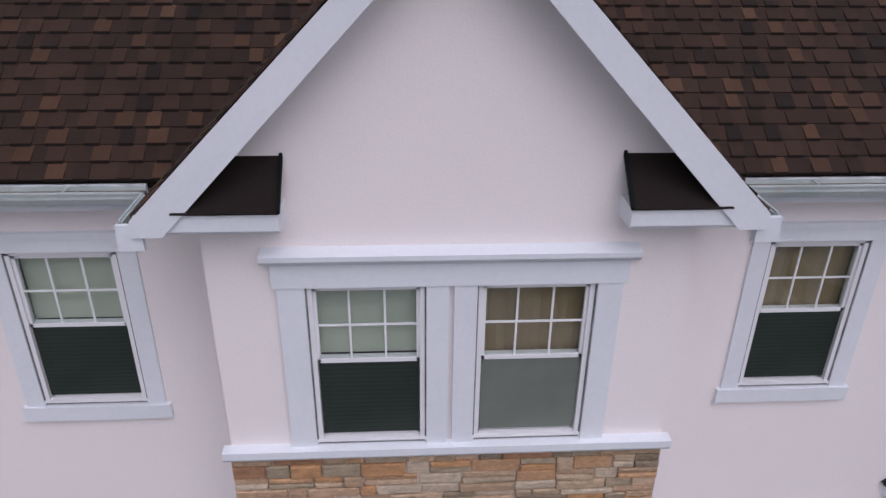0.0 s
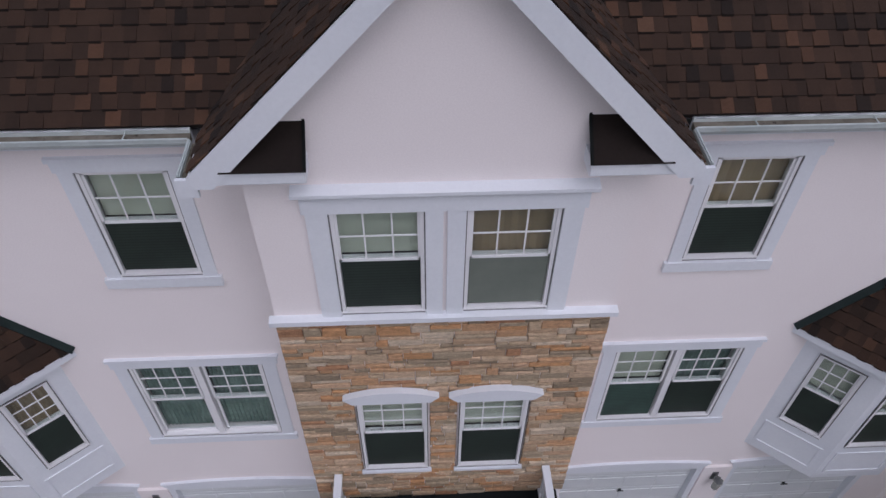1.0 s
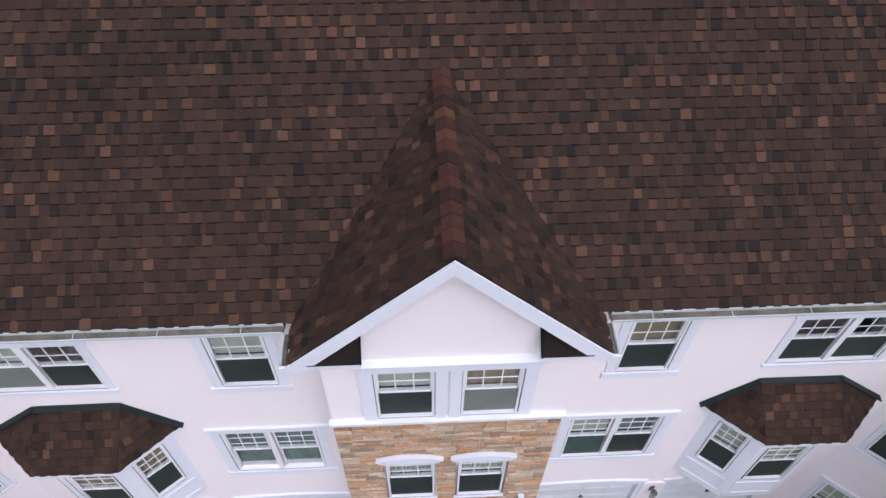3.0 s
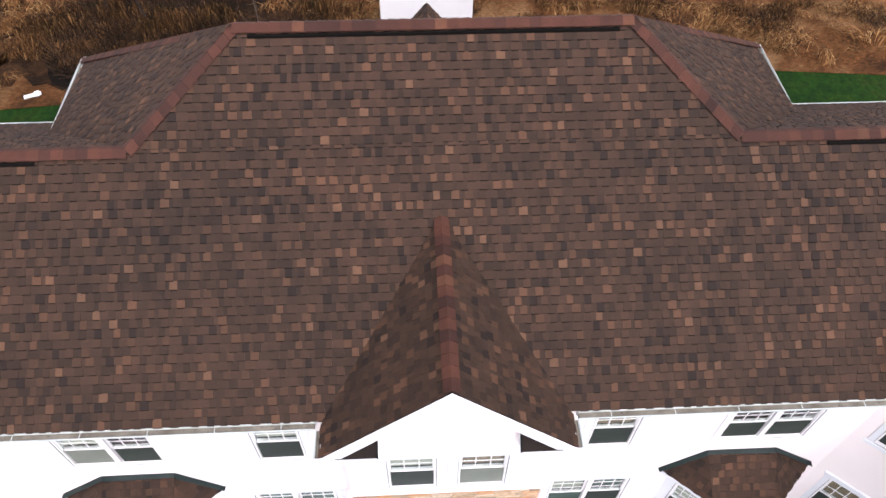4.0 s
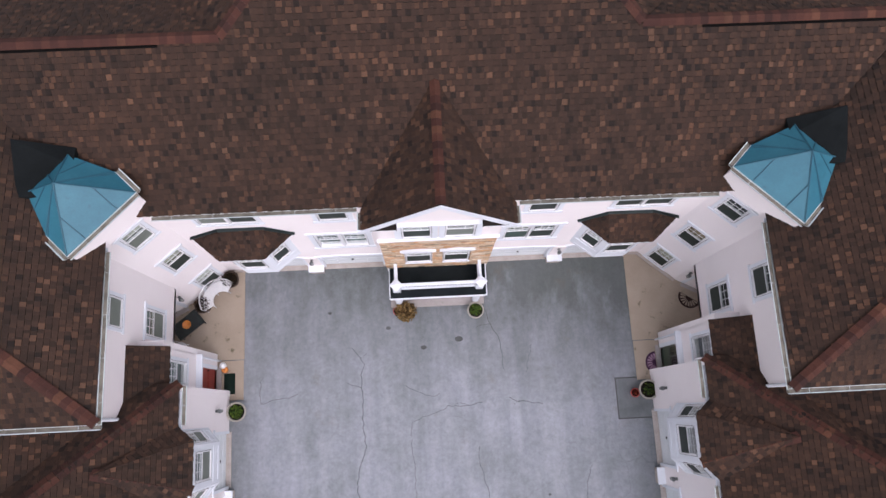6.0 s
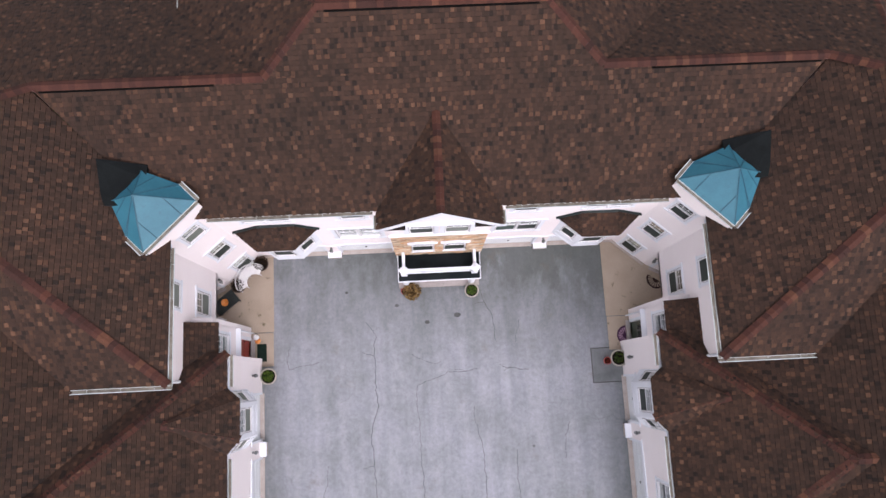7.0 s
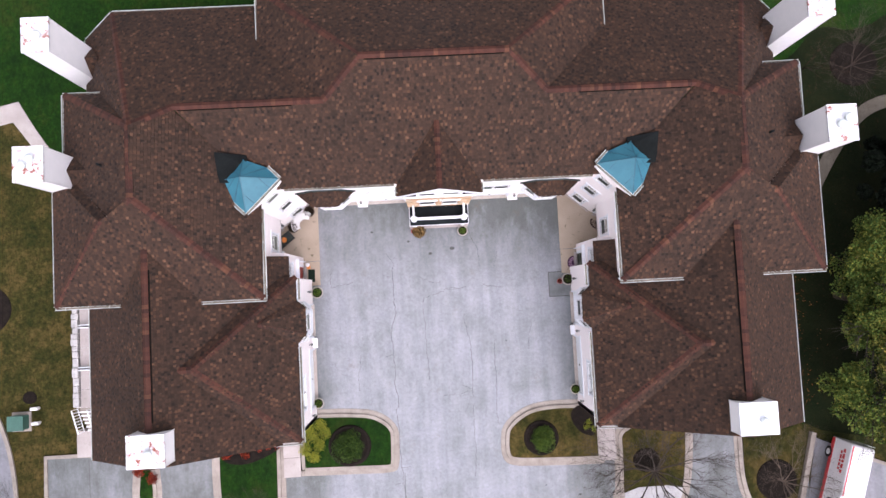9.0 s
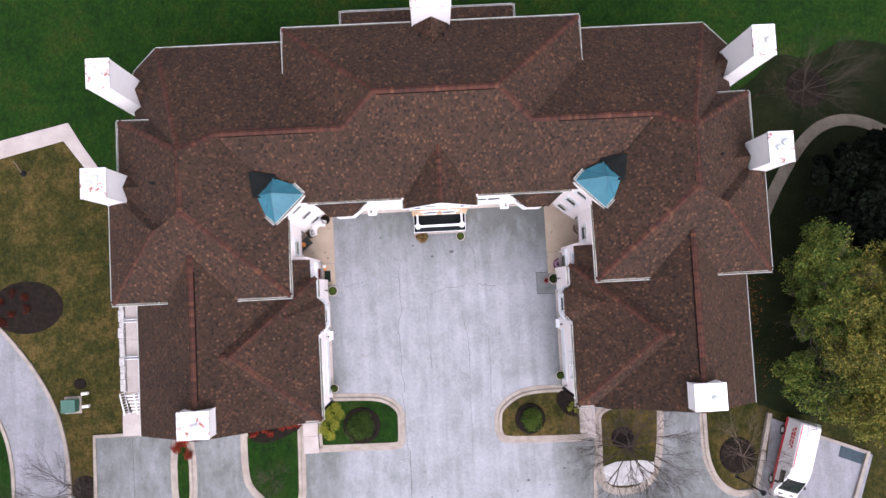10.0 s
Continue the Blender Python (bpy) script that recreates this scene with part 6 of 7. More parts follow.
LITTER = leaf_mat("fallen_leaves", [(0.0, (0.05, 0.02, 0.008)), (0.5, (0.15, 0.055, 0.016)), (1.0, (0.26, 0.11, 0.034))])
TANLEAF = leaf_mat("tan_leaves", [(0.0, (0.05, 0.03, 0.012)), (0.5, (0.16, 0.1, 0.04)), (1.0, (0.34, 0.23, 0.1))])
BROWNLEAF = leaf_mat("brown_leaves", [(0.0, (0.008, 0.006, 0.004)), (0.6, (0.022, 0.014, 0.008)), (0.9, (0.05, 0.028, 0.012)), (1.0, (0.12, 0.07, 0.025))])
STRAW = leaf_mat("dead_grass", [(0.0, (0.03, 0.014, 0.006)), (0.35, (0.1, 0.045, 0.016)), (0.7, (0.19, 0.095, 0.035)), (0.9, (0.28, 0.165, 0.07)), (1.0, (0.42, 0.28, 0.14))], 0.9)
RUSTBRUSH = leaf_mat("rust_brush", [(0.0, (0.014, 0.007, 0.003)), (0.5, (0.046, 0.021, 0.008)), (0.85, (0.1, 0.05, 0.018)), (1.0, (0.24, 0.13, 0.05))], 0.95)
OLIVEBRUSH = leaf_mat("olive_brush", [(0.0, (0.009, 0.008, 0.004)), (0.6, (0.026, 0.021, 0.008)), (1.0, (0.09, 0.065, 0.025))], 0.95)
BRUSH = leaf_mat("brown_brush", [(0.0, (0.018, 0.009, 0.0045)), (0.5, (0.058, 0.029, 0.012)), (0.85, (0.13, 0.068, 0.026)), (1.0, (0.26, 0.15, 0.06))], 0.95)
TWIG = leaf_mat("dead_twigs", [(0.0, (0.008, 0.006, 0.005)), (0.6, (0.025, 0.015, 0.01)), (0.9, (0.06, 0.036, 0.022)), (1.0, (0.13, 0.09, 0.06))], 0.9)
BARK = blotchy("grey_bark", (0.035, 0.028, 0.024), (0.075, 0.062, 0.053), big=3, fine=25, rough=0.95, strength=0.7, dist=0.02, grain=0.4)
PALEBARK = blotchy("pale_bark", (0.11, 0.085, 0.065), (0.18, 0.145, 0.115), big=3, fine=25, rough=0.95, strength=0.6, dist=0.02, grain=0.3)
DULLBARK = blotchy("dull_brown_bark", (0.05, 0.04, 0.032), (0.1, 0.08, 0.065), big=3, fine=25, rough=0.95, strength=0.6, dist=0.02, grain=0.3)
prng = random.Random(21)


def rv(k=1.0):
    while True:
        v = Vector((prng.uniform(-1, 1), prng.uniform(-1, 1), prng.uniform(-1, 1)))
        if 0.05 < v.length < 1:
            return v * k


def leaf(g, p, size, up=0.4):
    a = rv().normalized()
    a = (a + Vector((0, 0, -up))).normalized()
    b = a.orthogonal().normalized()
    b = (Matrix.Rotation(prng.uniform(0, 6.28), 3, a) @ b)
    w = size * prng.uniform(0.6, 1.3)
    k = len(g.v)
    c = a.cross(b)
    g.v += [tuple(p - b * w * 0.5), tuple(p + c * w * 0.32), tuple(p + b * w * 0.55 + a * w * 0.1), tuple(p - c * w * 0.32)]
    g.f.append((k, k + 1, k + 2, k + 3))


def limb(g, p, d, length, r, depth, spread=0.6, kids=3, up=0.15, ends=None):
    segs = 3 if depth > 0 else 2
    for i in range(segs):
        d = (d + rv(0.22) + Vector((0, 0, up * 0.3))).normalized()
        q = p + d * (length / segs)
        r2 = r * 0.8
        g.tube(p, q, r, r2, n=7 if r > 0.05 else 4, caps=False)
        p, r = q, r2
        if depth > 0 and i > 0:
            for _ in range(kids if i == segs - 1 else max(1, kids - 1)):
                nd = (d + rv(spread * 1.3)).normalized()
                limb(g, p, nd, length * prng.uniform(0.55, 0.8), r * 0.65, depth - 1, spread, kids, up, ends)
    if ends is not None:
        ends.append(p)


def tree_crown(name, at, clumps, radius, height, leaves, size, material, bark, label, trunk_r=0.22, lobes=40):
    """A broad-leaved tree: trunk and limbs, and leaves gathered in clumps over an uneven crown."""
    x, y = at
    t = thing(name, label, "tree")
    g, ends = Geo(), []
    limb(g, Vector((x, y, -0.05)), Vector((0, 0, 1)), height * 0.55, trunk_r, 3, 0.75, 3, 0.1, ends)
    part("trunk", g, bark, t)
    c = Geo()
    cx, cy, cz = x, y, height * 0.62
    for _ in range(lobes):
        v = rv(1.0).normalized()
        v.z = abs(v.z) * (1 if prng.random() < 0.8 else -1)
        k = prng.uniform(0.35, 1.0) ** 0.7
        p = Vector((cx + v.x * radius[0] * k, cy + v.y * radius[1] * k, cz + v.z * height * 0.36 * k))
        rad = prng.uniform(0.4, 1.0)
        for _ in range(leaves // lobes):
            o = rv(1.0)
            o = o * (0.75 + 0.25 * prng.random())
            leaf(c, p + Vector((o.x * rad, o.y * rad, o.z * rad * 0.7)), size)
    part("crown", c, material, t, kind="stuff")
    return t


def shrub(name, at, r, h, leaves, size, material, label, category="shrub", twigs=True, group=""):
    x, y, z = at
    t = thing(name, label, category, group)
    if twigs:
        g = Geo()
        for _ in range(9):
            d = Vector((prng.uniform(-0.8, 0.8), prng.uniform(-0.8, 0.8), 1)).normalized()
            g.tube((x, y, z), Vector((x, y, z)) + Vector((d.x * r * 0.7, d.y * r * 0.7, h * 0.8)), 0.012, 0.005, n=4, caps=False)
        part("stems", g, BARK, t, kind="stuff")
    c = Geo()
    lobes = [(rv(1.0), prng.uniform(0.3, 0.55)) for _ in range(16)]
    for i in range(leaves):
        v, k = lobes[i % 16]
        o = rv(k * r)
        leaf(c, Vector((x + v.x * r * 0.62 + o.x, y + v.y * r * 0.62 + o.y, z + h * (0.5 + v.z * 0.3) + o.z * h * 0.6 / max(r, 0.1))), size)
    part("foliage", c, material, t, kind="stuff")
    return t


def bare_tree(name, at, height, lean, r, label, bark, depth=4, kids=3, spread=0.6):
    t = thing(name, label, "tree")
    g = Geo()
    limb(g, Vector((at[0], at[1], -0.05)), Vector((lean[0], lean[1], 1)).normalized(), height * 0.5, r, depth, spread, kids, 0.12)
    part("trunk", g, bark, t)
    return t


def vase_tree(name, at, fork, reach, r, limbs, label, bark):
    """A leafless tree whose limbs spread like a vase from a short trunk."""
    t = thing(name, label, "tree")
    g = Geo()
    x, y = at
    g.tube((x, y, -0.05), (x, y, fork), r, r * 0.85, n=9, caps=False)
    part("trunk", g, bark, t)
    for i in range(limbs):
        w = 6.283 * (i + prng.uniform(-0.3, 0.3)) / limbs
        lift = prng.uniform(0.45, 1.5)
        q = Geo()
        d = Vector((math.cos(w), math.sin(w), lift)).normalized()
        limb(q, Vector((x, y, fork - 0.1)), d, reach * prng.uniform(0.65, 0.9), r * 0.5, 3, 0.62, 4, 0.25)
        part("limb", q, bark, t)
    return t


def round_bed(name, at, rx, ry, label, ridge=True):
    prof = [(1.0, 0), (0.97, 0.06), (0.7, 0.09), (0.3, 0.1)] if not ridge else [(1.0, 0), (0.96, 0.1), (0.85, 0.12), (0.75, 0.06), (0.3, 0.05)]
    return tagged(part(name, Geo().lathe((at[0], at[1], at[2]), prof, 36, rx, ry), MULCH), label, "mulch bed", kind="structure")


FALL_GREEN = leaf_mat("turning_leaves", [(0.0, (0.028, 0.055, 0.013)), (0.35, (0.058, 0.1, 0.02)), (0.75, (0.105, 0.14, 0.027)), (1.0, (0.19, 0.185, 0.035))])
tree_crown("autumn_tree", (28.6, -9.6), 0, (4.6, 5.2), 9.0, 100000, 0.15, FALL, BARK, "broad dense tree with yellow autumn leaves beside the house", 0.3, 420)
tree_crown("autumn_tree", (25.2, -7.4), 0, (2.5, 4.6), 7.5, 50000, 0.15, FALL_GREEN, BARK, "tree with leaves still mostly green close to the house wall", 0.25, 240)
tree_crown("autumn_tree", (28.9, -15.0), 0, (3.6, 2.4), 7.0, 44000, 0.15, FALL, BARK, "smaller tree with yellowing leaves by the parking place", 0.2, 180)
tree_crown("autumn_tree", (25.4, -13.2), 0, (3.0, 2.6), 5.5, 16000, 0.17, FALL_GREEN, BARK, "low green tree behind the parked van", 0.18, 60)
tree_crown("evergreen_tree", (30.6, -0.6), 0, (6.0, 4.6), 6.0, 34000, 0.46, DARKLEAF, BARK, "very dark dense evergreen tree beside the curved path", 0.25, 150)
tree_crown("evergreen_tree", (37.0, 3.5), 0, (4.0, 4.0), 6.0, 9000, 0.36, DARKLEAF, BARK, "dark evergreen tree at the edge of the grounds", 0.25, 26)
vase_tree("leafless_tree", (12.5, -17.6), 1.0, 3.3, 0.12, 13, "wide leafless dark-branched tree in a round mulch bed", BARK)
vase_tree("leafless_tree", (-12.7, -18.5), 0.25, 0.95, 0.03, 9, "tiny leafless ornamental tree in the green lawn", DULLBARK)
vase_tree("leafless_tree", (20.5, -18.7), 0.9, 2.6, 0.06, 9, "small leafless tree in the round mulch bed", PALEBARK)
vase_tree("leafless_tree", (-25.9, -18.6), 0.9, 3.0, 0.08, 9, "small leafless tree beside the curving road", BARK)
round_bed("mulch_bed", (-25.9, -18.6, -0.05), 0.9, 1.0, "round dark mulch bed round a leafless tree", False)
vase_tree("leafless_tree", (27.0, 7.3), 0.8, 2.6, 0.05, 9, "small leafless tree in the round bed behind the curved path", DULLBARK)
bare_tree("leafless_tree", (23.5, 7.0), 4.0, (0.0, 0.0), 0.07, "thin leafless tree behind the house", TWIG, 3, 3, 0.8)
bare_tree("leafless_tree", (-7.6, 23.6), 6.0, (0.05, -0.1), 0.045, "pale leafless sapling in the brush", PALEBARK, 4, 2, 0.6)
bare_tree("leafless_tree", (-12.8, 25.0), 7.5, (-0.12, -0.1), 0.055, "leafless tree with a dense tangle of vines", BARK, 4, 3, 0.7)
bare_tree("leafless_tree", (-15.5, 26.5), 7.0, (0.1, -0.1), 0.05, "leafless tree with a dense tangle of vines", BARK, 4, 3, 0.7)
bare_tree("leafless_tree", (-11.0, 27.0), 7.0, (0.1, -0.1), 0.05, "dark leafless tree in the brush", BARK, 4, 3, 0.7)



def blades(g, p, d, ln, rise, width):
    """One bent blade: up from p, over, and down along d."""
    sd = Vector((-d.y, d.x, 0)) * width
    p1 = p + d * ln * 0.4 + Vector((0, 0, rise))
    p2 = p + d * ln + Vector((0, 0, rise * prng.uniform(0.2, 0.8)))
    k = len(g.v)
    g.v += [tuple(p - sd), tuple(p + sd), tuple(p1 + sd), tuple(p1 - sd), tuple(p2)]
    g.f += [(k, k + 1, k + 2, k + 3), (k + 3, k + 2, k + 4)]


def brush_mound(x, y, r, material, label):
    """A low dead bush: stems bent outward from many crowns, thinning towards an uneven edge."""
    g = Geo()
    for _ in range(26):
        w, q = prng.uniform(0, 6.283), r * prng.uniform(0, 1) ** 0.7
        cx, cy, top = x + math.cos(w) * q * 1.25, y + math.sin(w) * q * 0.75, 0.75 * r * (1 - 0.6 * q / r)
        w0 = prng.uniform(0, 6.283)
        for _ in range(46):
            a = w0 + prng.gauss(0, 1.1)
            d = Vector((math.cos(a), math.sin(a), 0))
            blades(g, Vector((cx + prng.gauss(0, 0.12), cy + prng.gauss(0, 0.12), -0.05)), d, prng.uniform(0.2, 0.6), top * prng.uniform(0.5, 1.15), prng.choice((0.008, 0.012, 0.018)))
    t = thing("brush_shrub", label, "shrub")
    part("foliage", g, material, t, kind="stuff")


# brush field: tussocks of dead grass, twigs and dark bushes
g = Geo()
for _ in range(9000):
    x, y = prng.uniform(-30, 36), prng.uniform(20.0, 33.0)
    if y < 20.3 + 0.07 * (x + 9) and x < 3:
        continue
    if y < 21.7 - 0.03 * (x - 3) and x >= 3:
        continue
    # straw lies in drifts; little of it grows in the thicket or among the leaf litter to the east
    drift = noise.noise(Vector((x * 0.3, y * 0.45, 3.0))) + 0.5 * noise.noise(Vector((x * 0.9, y * 1.2, 8.0)))
    if drift < (0.12 if x > 13 else -0.1 + 0.4 * math.exp(-((x + 12) / 7) ** 2)):
        continue
    w0 = 9 * noise.noise(Vector((x * 0.22, y * 0.3, 31.0))) + prng.gauss(0, 0.35)
    hgt = prng.uniform(0.1, 0.4)
    for _ in range(14):
        w = w0 + prng.uniform(-0.9, 0.9)
        bx, by = x + prng.uniform(-0.3, 0.3), y + prng.uniform(-0.3, 0.3)
        ln = prng.uniform(0.4, 1.1)
        d = Vector((math.cos(w), math.sin(w), 0))
        blades(g, Vector((bx, by, -0.02)), d, ln, hgt, prng.choice((0.008, 0.012, 0.018)))
tagged(part("dead_grass", g, STRAW), "matted tussocks of dead straw-brown grass", "dead grass", kind="stuff")
g = Geo()
for _ in range(2600):
    x, y = (prng.gauss(-10.8, 4.2), prng.uniform(21.2, 34)) if prng.random() < 0.72 else (prng.uniform(-26, 34), prng.uniform(22.5, 33))
    if noise.noise(Vector((x * 0.35, y * 0.35, 15.0))) < 0.28 - 0.5 * math.exp(-((x + 12.5) / 5) ** 2):
        continue
    r = prng.uniform(0.3, 0.9)
    for _ in range(26):
        d = Vector((prng.uniform(-1, 1), prng.uniform(-1, 1), prng.uniform(0.2, 1.1))).normalized()
        p = Vector((x + prng.uniform(-0.2, 0.2), y + prng.uniform(-0.2, 0.2), 0))
        q = p + d * r * prng.uniform(0.7, 1.3)
        e = (q - p).orthogonal().normalized() * 0.008
        e2 = q + (d + rv(0.6)).normalized() * r * 0.6
        k = len(g.v)
        g.v += [tuple(p - e), tuple(p + e), tuple(q + e), tuple(q - e), tuple(e2)]
        g.f += [(k, k + 1, k + 2, k + 3), (k + 3, k + 2, k + 4)]
tagged(part("bramble", g, TWIG), "dark tangled brambles and dead twigs", "bramble", kind="stuff")
for x, y, r in (((4.6, 23.6, 1.4), (6.3, 23.2, 1.2), (5.4, 24.4, 1.1), (9.4, 28.0, 1.3), (13.5, 28.8, 1.2), (15.8, 25.2, 0.9), (18.2, 25.2, 0.8), (-6.4, 23.0, 1.3), (-8.2, 22.0, 1.2), (-4.4, 26.0, 1.5), (-12.0, 24.5, 1.8), (-14.5, 25.5, 1.8), (-9.8, 25.0, 1.7), (-16.8, 24.6, 1.5), (17.0, 24.0, 0.8), (11.5, 26.2, 1.0), (-13.0, 22.2, 1.5), (-10.6, 22.6, 1.3), (-15.2, 23.0, 1.3), (19.5, 26.5, 0.9), (7.5, 26.8, 1.2), (1.8, 26.0, 1.0), (-2.6, 24.4, 0.9), (-18.2, 23.6, 1.0))):
    brush_mound(x, y, r, BRUSH, "dead brown bush in the dry field")
for _ in range(34):
    x, y = prng.uniform(-19.5, -2.0), prng.uniform(21.8, 30)
    brush_mound(x, y + 0.5, prng.uniform(0.5, 1.1), *prng.choice(((RUSTBRUSH, "rust-orange dead bush in the thicket"), (RUSTBRUSH, "rust-orange dead bush in the thicket"), (OLIVEBRUSH, "dull olive bush in the thicket"))))
g = Geo()
for _ in range(16000):
    x, y = prng.uniform(11, 38), prng.uniform(21.0, 33.0)
    if noise.noise(Vector((x * 0.5, y * 0.5, 22.0))) > -0.15 and x > 10.5 + prng.uniform(0, 6):
        leaf(g, Vector((x, y, prng.uniform(0.0, 0.08))), prng.uniform(0.05, 0.1), 2.5)
for _ in range(5200):
    x, y = 19.2 + abs(prng.gauss(0, 1.6)), prng.uniform(-14.2, -3.0)
    if noise.noise(Vector((x * 0.8, y * 0.5, 27.0))) > -0.1:
        leaf(g, Vector((x, y, prng.uniform(0.0, 0.05))), prng.uniform(0.06, 0.12), 2.5)
tagged(part("leaf_litter", g, LITTER), "rust-orange fallen leaves on the dry field and beside the house", "leaf litter", kind="stuff")

# garden stake in the dry lawn
gs = thing("garden_spotlight", "small black spotlight with a pale stake on the dry lawn", "garden light", at=(-29.76, 4.05, -0.03))
part("base", Geo().lathe((0, 0, 0), [(0.22, 0), (0.22, 0.1), (0.12, 0.3), (0.0, 0.32)], 12), BLACK, gs)
part("stake", Geo().tube((0, 0, 0.25), (-0.35, 0.85, 0.7), 0.03, n=6), PALEBARK, gs)

# island beds and shrubs
round_bed("mulch_bed", (-6.25, -15.2, 0.1), 1.35, 1.3, "round dark mulch bed in the lawn island")
round_bed("mulch_bed", (5.75, -15.35, 0.1), 1.1, 1.1, "round dark mulch bed in the lawn island")
shrub("round_shrub", (-6.25, -15.2, 0.12), 1.3, 0.8, 9000, 0.075, DEEPLEAF, "low spreading green shrub in a mulch bed")
shrub("round_shrub", (5.75, -15.35, 0.12), 1.0, 0.75, 5200, 0.075, SHRUBLEAF, "low bright green shrub in a mulch bed")
for x, y in ((-8.8, -13.9), (-8.35, -14.4), (-8.9, -14.6), (-8.0, -13.8), (-8.5, -15.7), (-8.95, -15.3), (-8.1, -15.0), (-7.75, -14.4)):
    shrub("lime_shrub", (x, y, 0.1), 0.5, 0.35, 1100, 0.06, LIME, "low lime-green ground shrub by the house corner", group="lime shrubs")
shrub("rust_shrub", (-8.6, -13.4, 0.1), 0.32, 0.4, 260, 0.08, REDLEAF, "small rust-orange shrub by the kerb")
tagged(part("mulch_corner", Geo().prism(smooth_poly([(8.9, -13.4), (7.9, -13.5), (7.6, -14.2), (8.2, -15.2), (9.3, -15.5), (9.4, -13.4)]), 0.1, 0.14), MULCH), "dark mulch corner bed beside the walk", "mulch bed", kind="structure")
for x, y in ((8.75, -14.5), (9.05, -14.9), (8.6, -14.8)):
    shrub("lime_shrub", (x, y, 0.12), 0.24, 0.3, 220, 0.07, LIME, "small lime-yellow shrub in dark mulch", group="lime shrubs")
tagged(part("mulch_front_west", Geo().prism(smooth_poly([(-14.4, -13.6), (-14.4, -15.8), (-12.8, -16.1), (-11.2, -15.5), (-10.4, -15.0), (-10.4, -13.6)]), 0.1, 0.14), MULCH), "dark mulch bed along the house front", "mulch bed", kind="structure")
for i in range(9):
    shrub("red_shrub", (-14.0 + i * 0.42 + prng.uniform(-0.1, 0.1), -15.2 + 0.05 * i + prng.uniform(-0.4, 0.25), 0.12), 0.34, 0.4, 230, 0.09, REDLEAF, "low red-leaved shrub along the house front", group="red shrubs")
tagged(part("mulch_front_east", Geo().prism(smooth_poly([(10.6, -13.6), (10.6, -14.9), (12.5, -15.1), (15.0, -14.8), (15.1, -13.6)]), 0.1, 0.14), MULCH), "dark mulch bed along the house front", "mulch bed", kind="structure")
for x, y in ((11.1, -14.3), (11.6, -14.4), (12.9, -14.5)):
    shrub("lime_shrub", (x, y, 0.12), 0.28, 0.3, 220, 0.08, LIME, "small yellow-green shrub in dark mulch", group="lime shrubs")
for x, y in ((-19.3, -16.0), (-18.5, -16.5), (-18.9, -15.6)):
    shrub("rust_shrub", (x, y, 0.1), 0.5, 0.5, 420, 0.1, REDLEAF, "rust-coloured clipped shrub under the chimney")
round_bed("mulch_bed", (12.27, -17.08, 0.1), 0.85, 0.75, "round dark mulch bed round the leafless tree")
round_bed("mulch_bed", (20.4, -18.75, 0.1), 1.3, 1.3, "round dark mulch bed in the lawn strip")
round_bed("mulch_bed", (-29.75, -5.6, -0.05), 2.65, 1.9, "large oval mulch bed in the dry lawn", False)
for i in range(7):
    shrub("red_shrub", (-30.8 + prng.uniform(-1.0, 1.4), -5.6 + prng.uniform(-1.1, 1.1), 0.0), 0.45, 0.4, 230, 0.09, DULLRED, "dull red-leaved shrub in the oval mulch bed", group="red shrubs")
round_bed("mulch_bed", (27.6, 7.6, -0.06), 1.6, 1.5, "round dark bed round a leafless tree")
for x, y in ((-26.1, -11.2), (-32.0, -1.5), (-20.8, -1.4)):
    round_bed("bare_patch", (x, y, -0.05), 0.45, 0.4, "small bare soil patch in the lawn", False)

# ---------------------------------------------------------------- loose things
POT = blotchy("pale_stone_pot", (0.36, 0.33, 0.28), (0.46, 0.43, 0.37), big=3, fine=30, rough=0.85)
BROWNPOT = blotchy("dark_brown_pot", (0.05, 0.03, 0.02), (0.09, 0.055, 0.035), big=3, fine=20, rough=0.6)
REDPOT = blotchy("red_glazed_pot", (0.36, 0.03, 0.02), (0.45, 0.05, 0.03), big=3, fine=15, rough=0.3)
ORANGE = blotchy("orange_skin", (0.6, 0.2, 0.03), (0.75, 0.28, 0.05), big=4, fine=15, rough=0.5)
WHITEIRON = blotchy("white_painted_iron", (0.72, 0.72, 0.72), (0.82, 0.82, 0.81), big=3, fine=20, rough=0.5)


def pot(at, r, h, material, label, plant=None, leaves=300, pr=None, ph=0.3, size=0.07):
    p = thing("planter", label, "planter")
    part("pot", Geo().lathe(at, [(r * 0.72, 0), (r * 0.95, h * 0.8), (r, h * 0.86), (r, h), (r * 0.86, h), (r * 0.82, h * 0.86), (0.02, h * 0.85)], 24), material, p, smooth=False)
    part("soil", Geo().lathe((at[0], at[1], at[2] + h * 0.84), [(r * 0.84, 0), (r * 0.8, 0.02), (0.02, 0.03)], 20), MULCH, p)
    if plant:
        c = Geo()
        for _ in range(leaves):
            v = rv(pr or r)
            leaf(c, Vector((at[0] + v.x, at[1] + v.y, at[2] + h + ph * (0.4 + v.z / (pr or r) * 0.5))), size)
        part("plant", c, plant, p, kind="stuff")
    return p


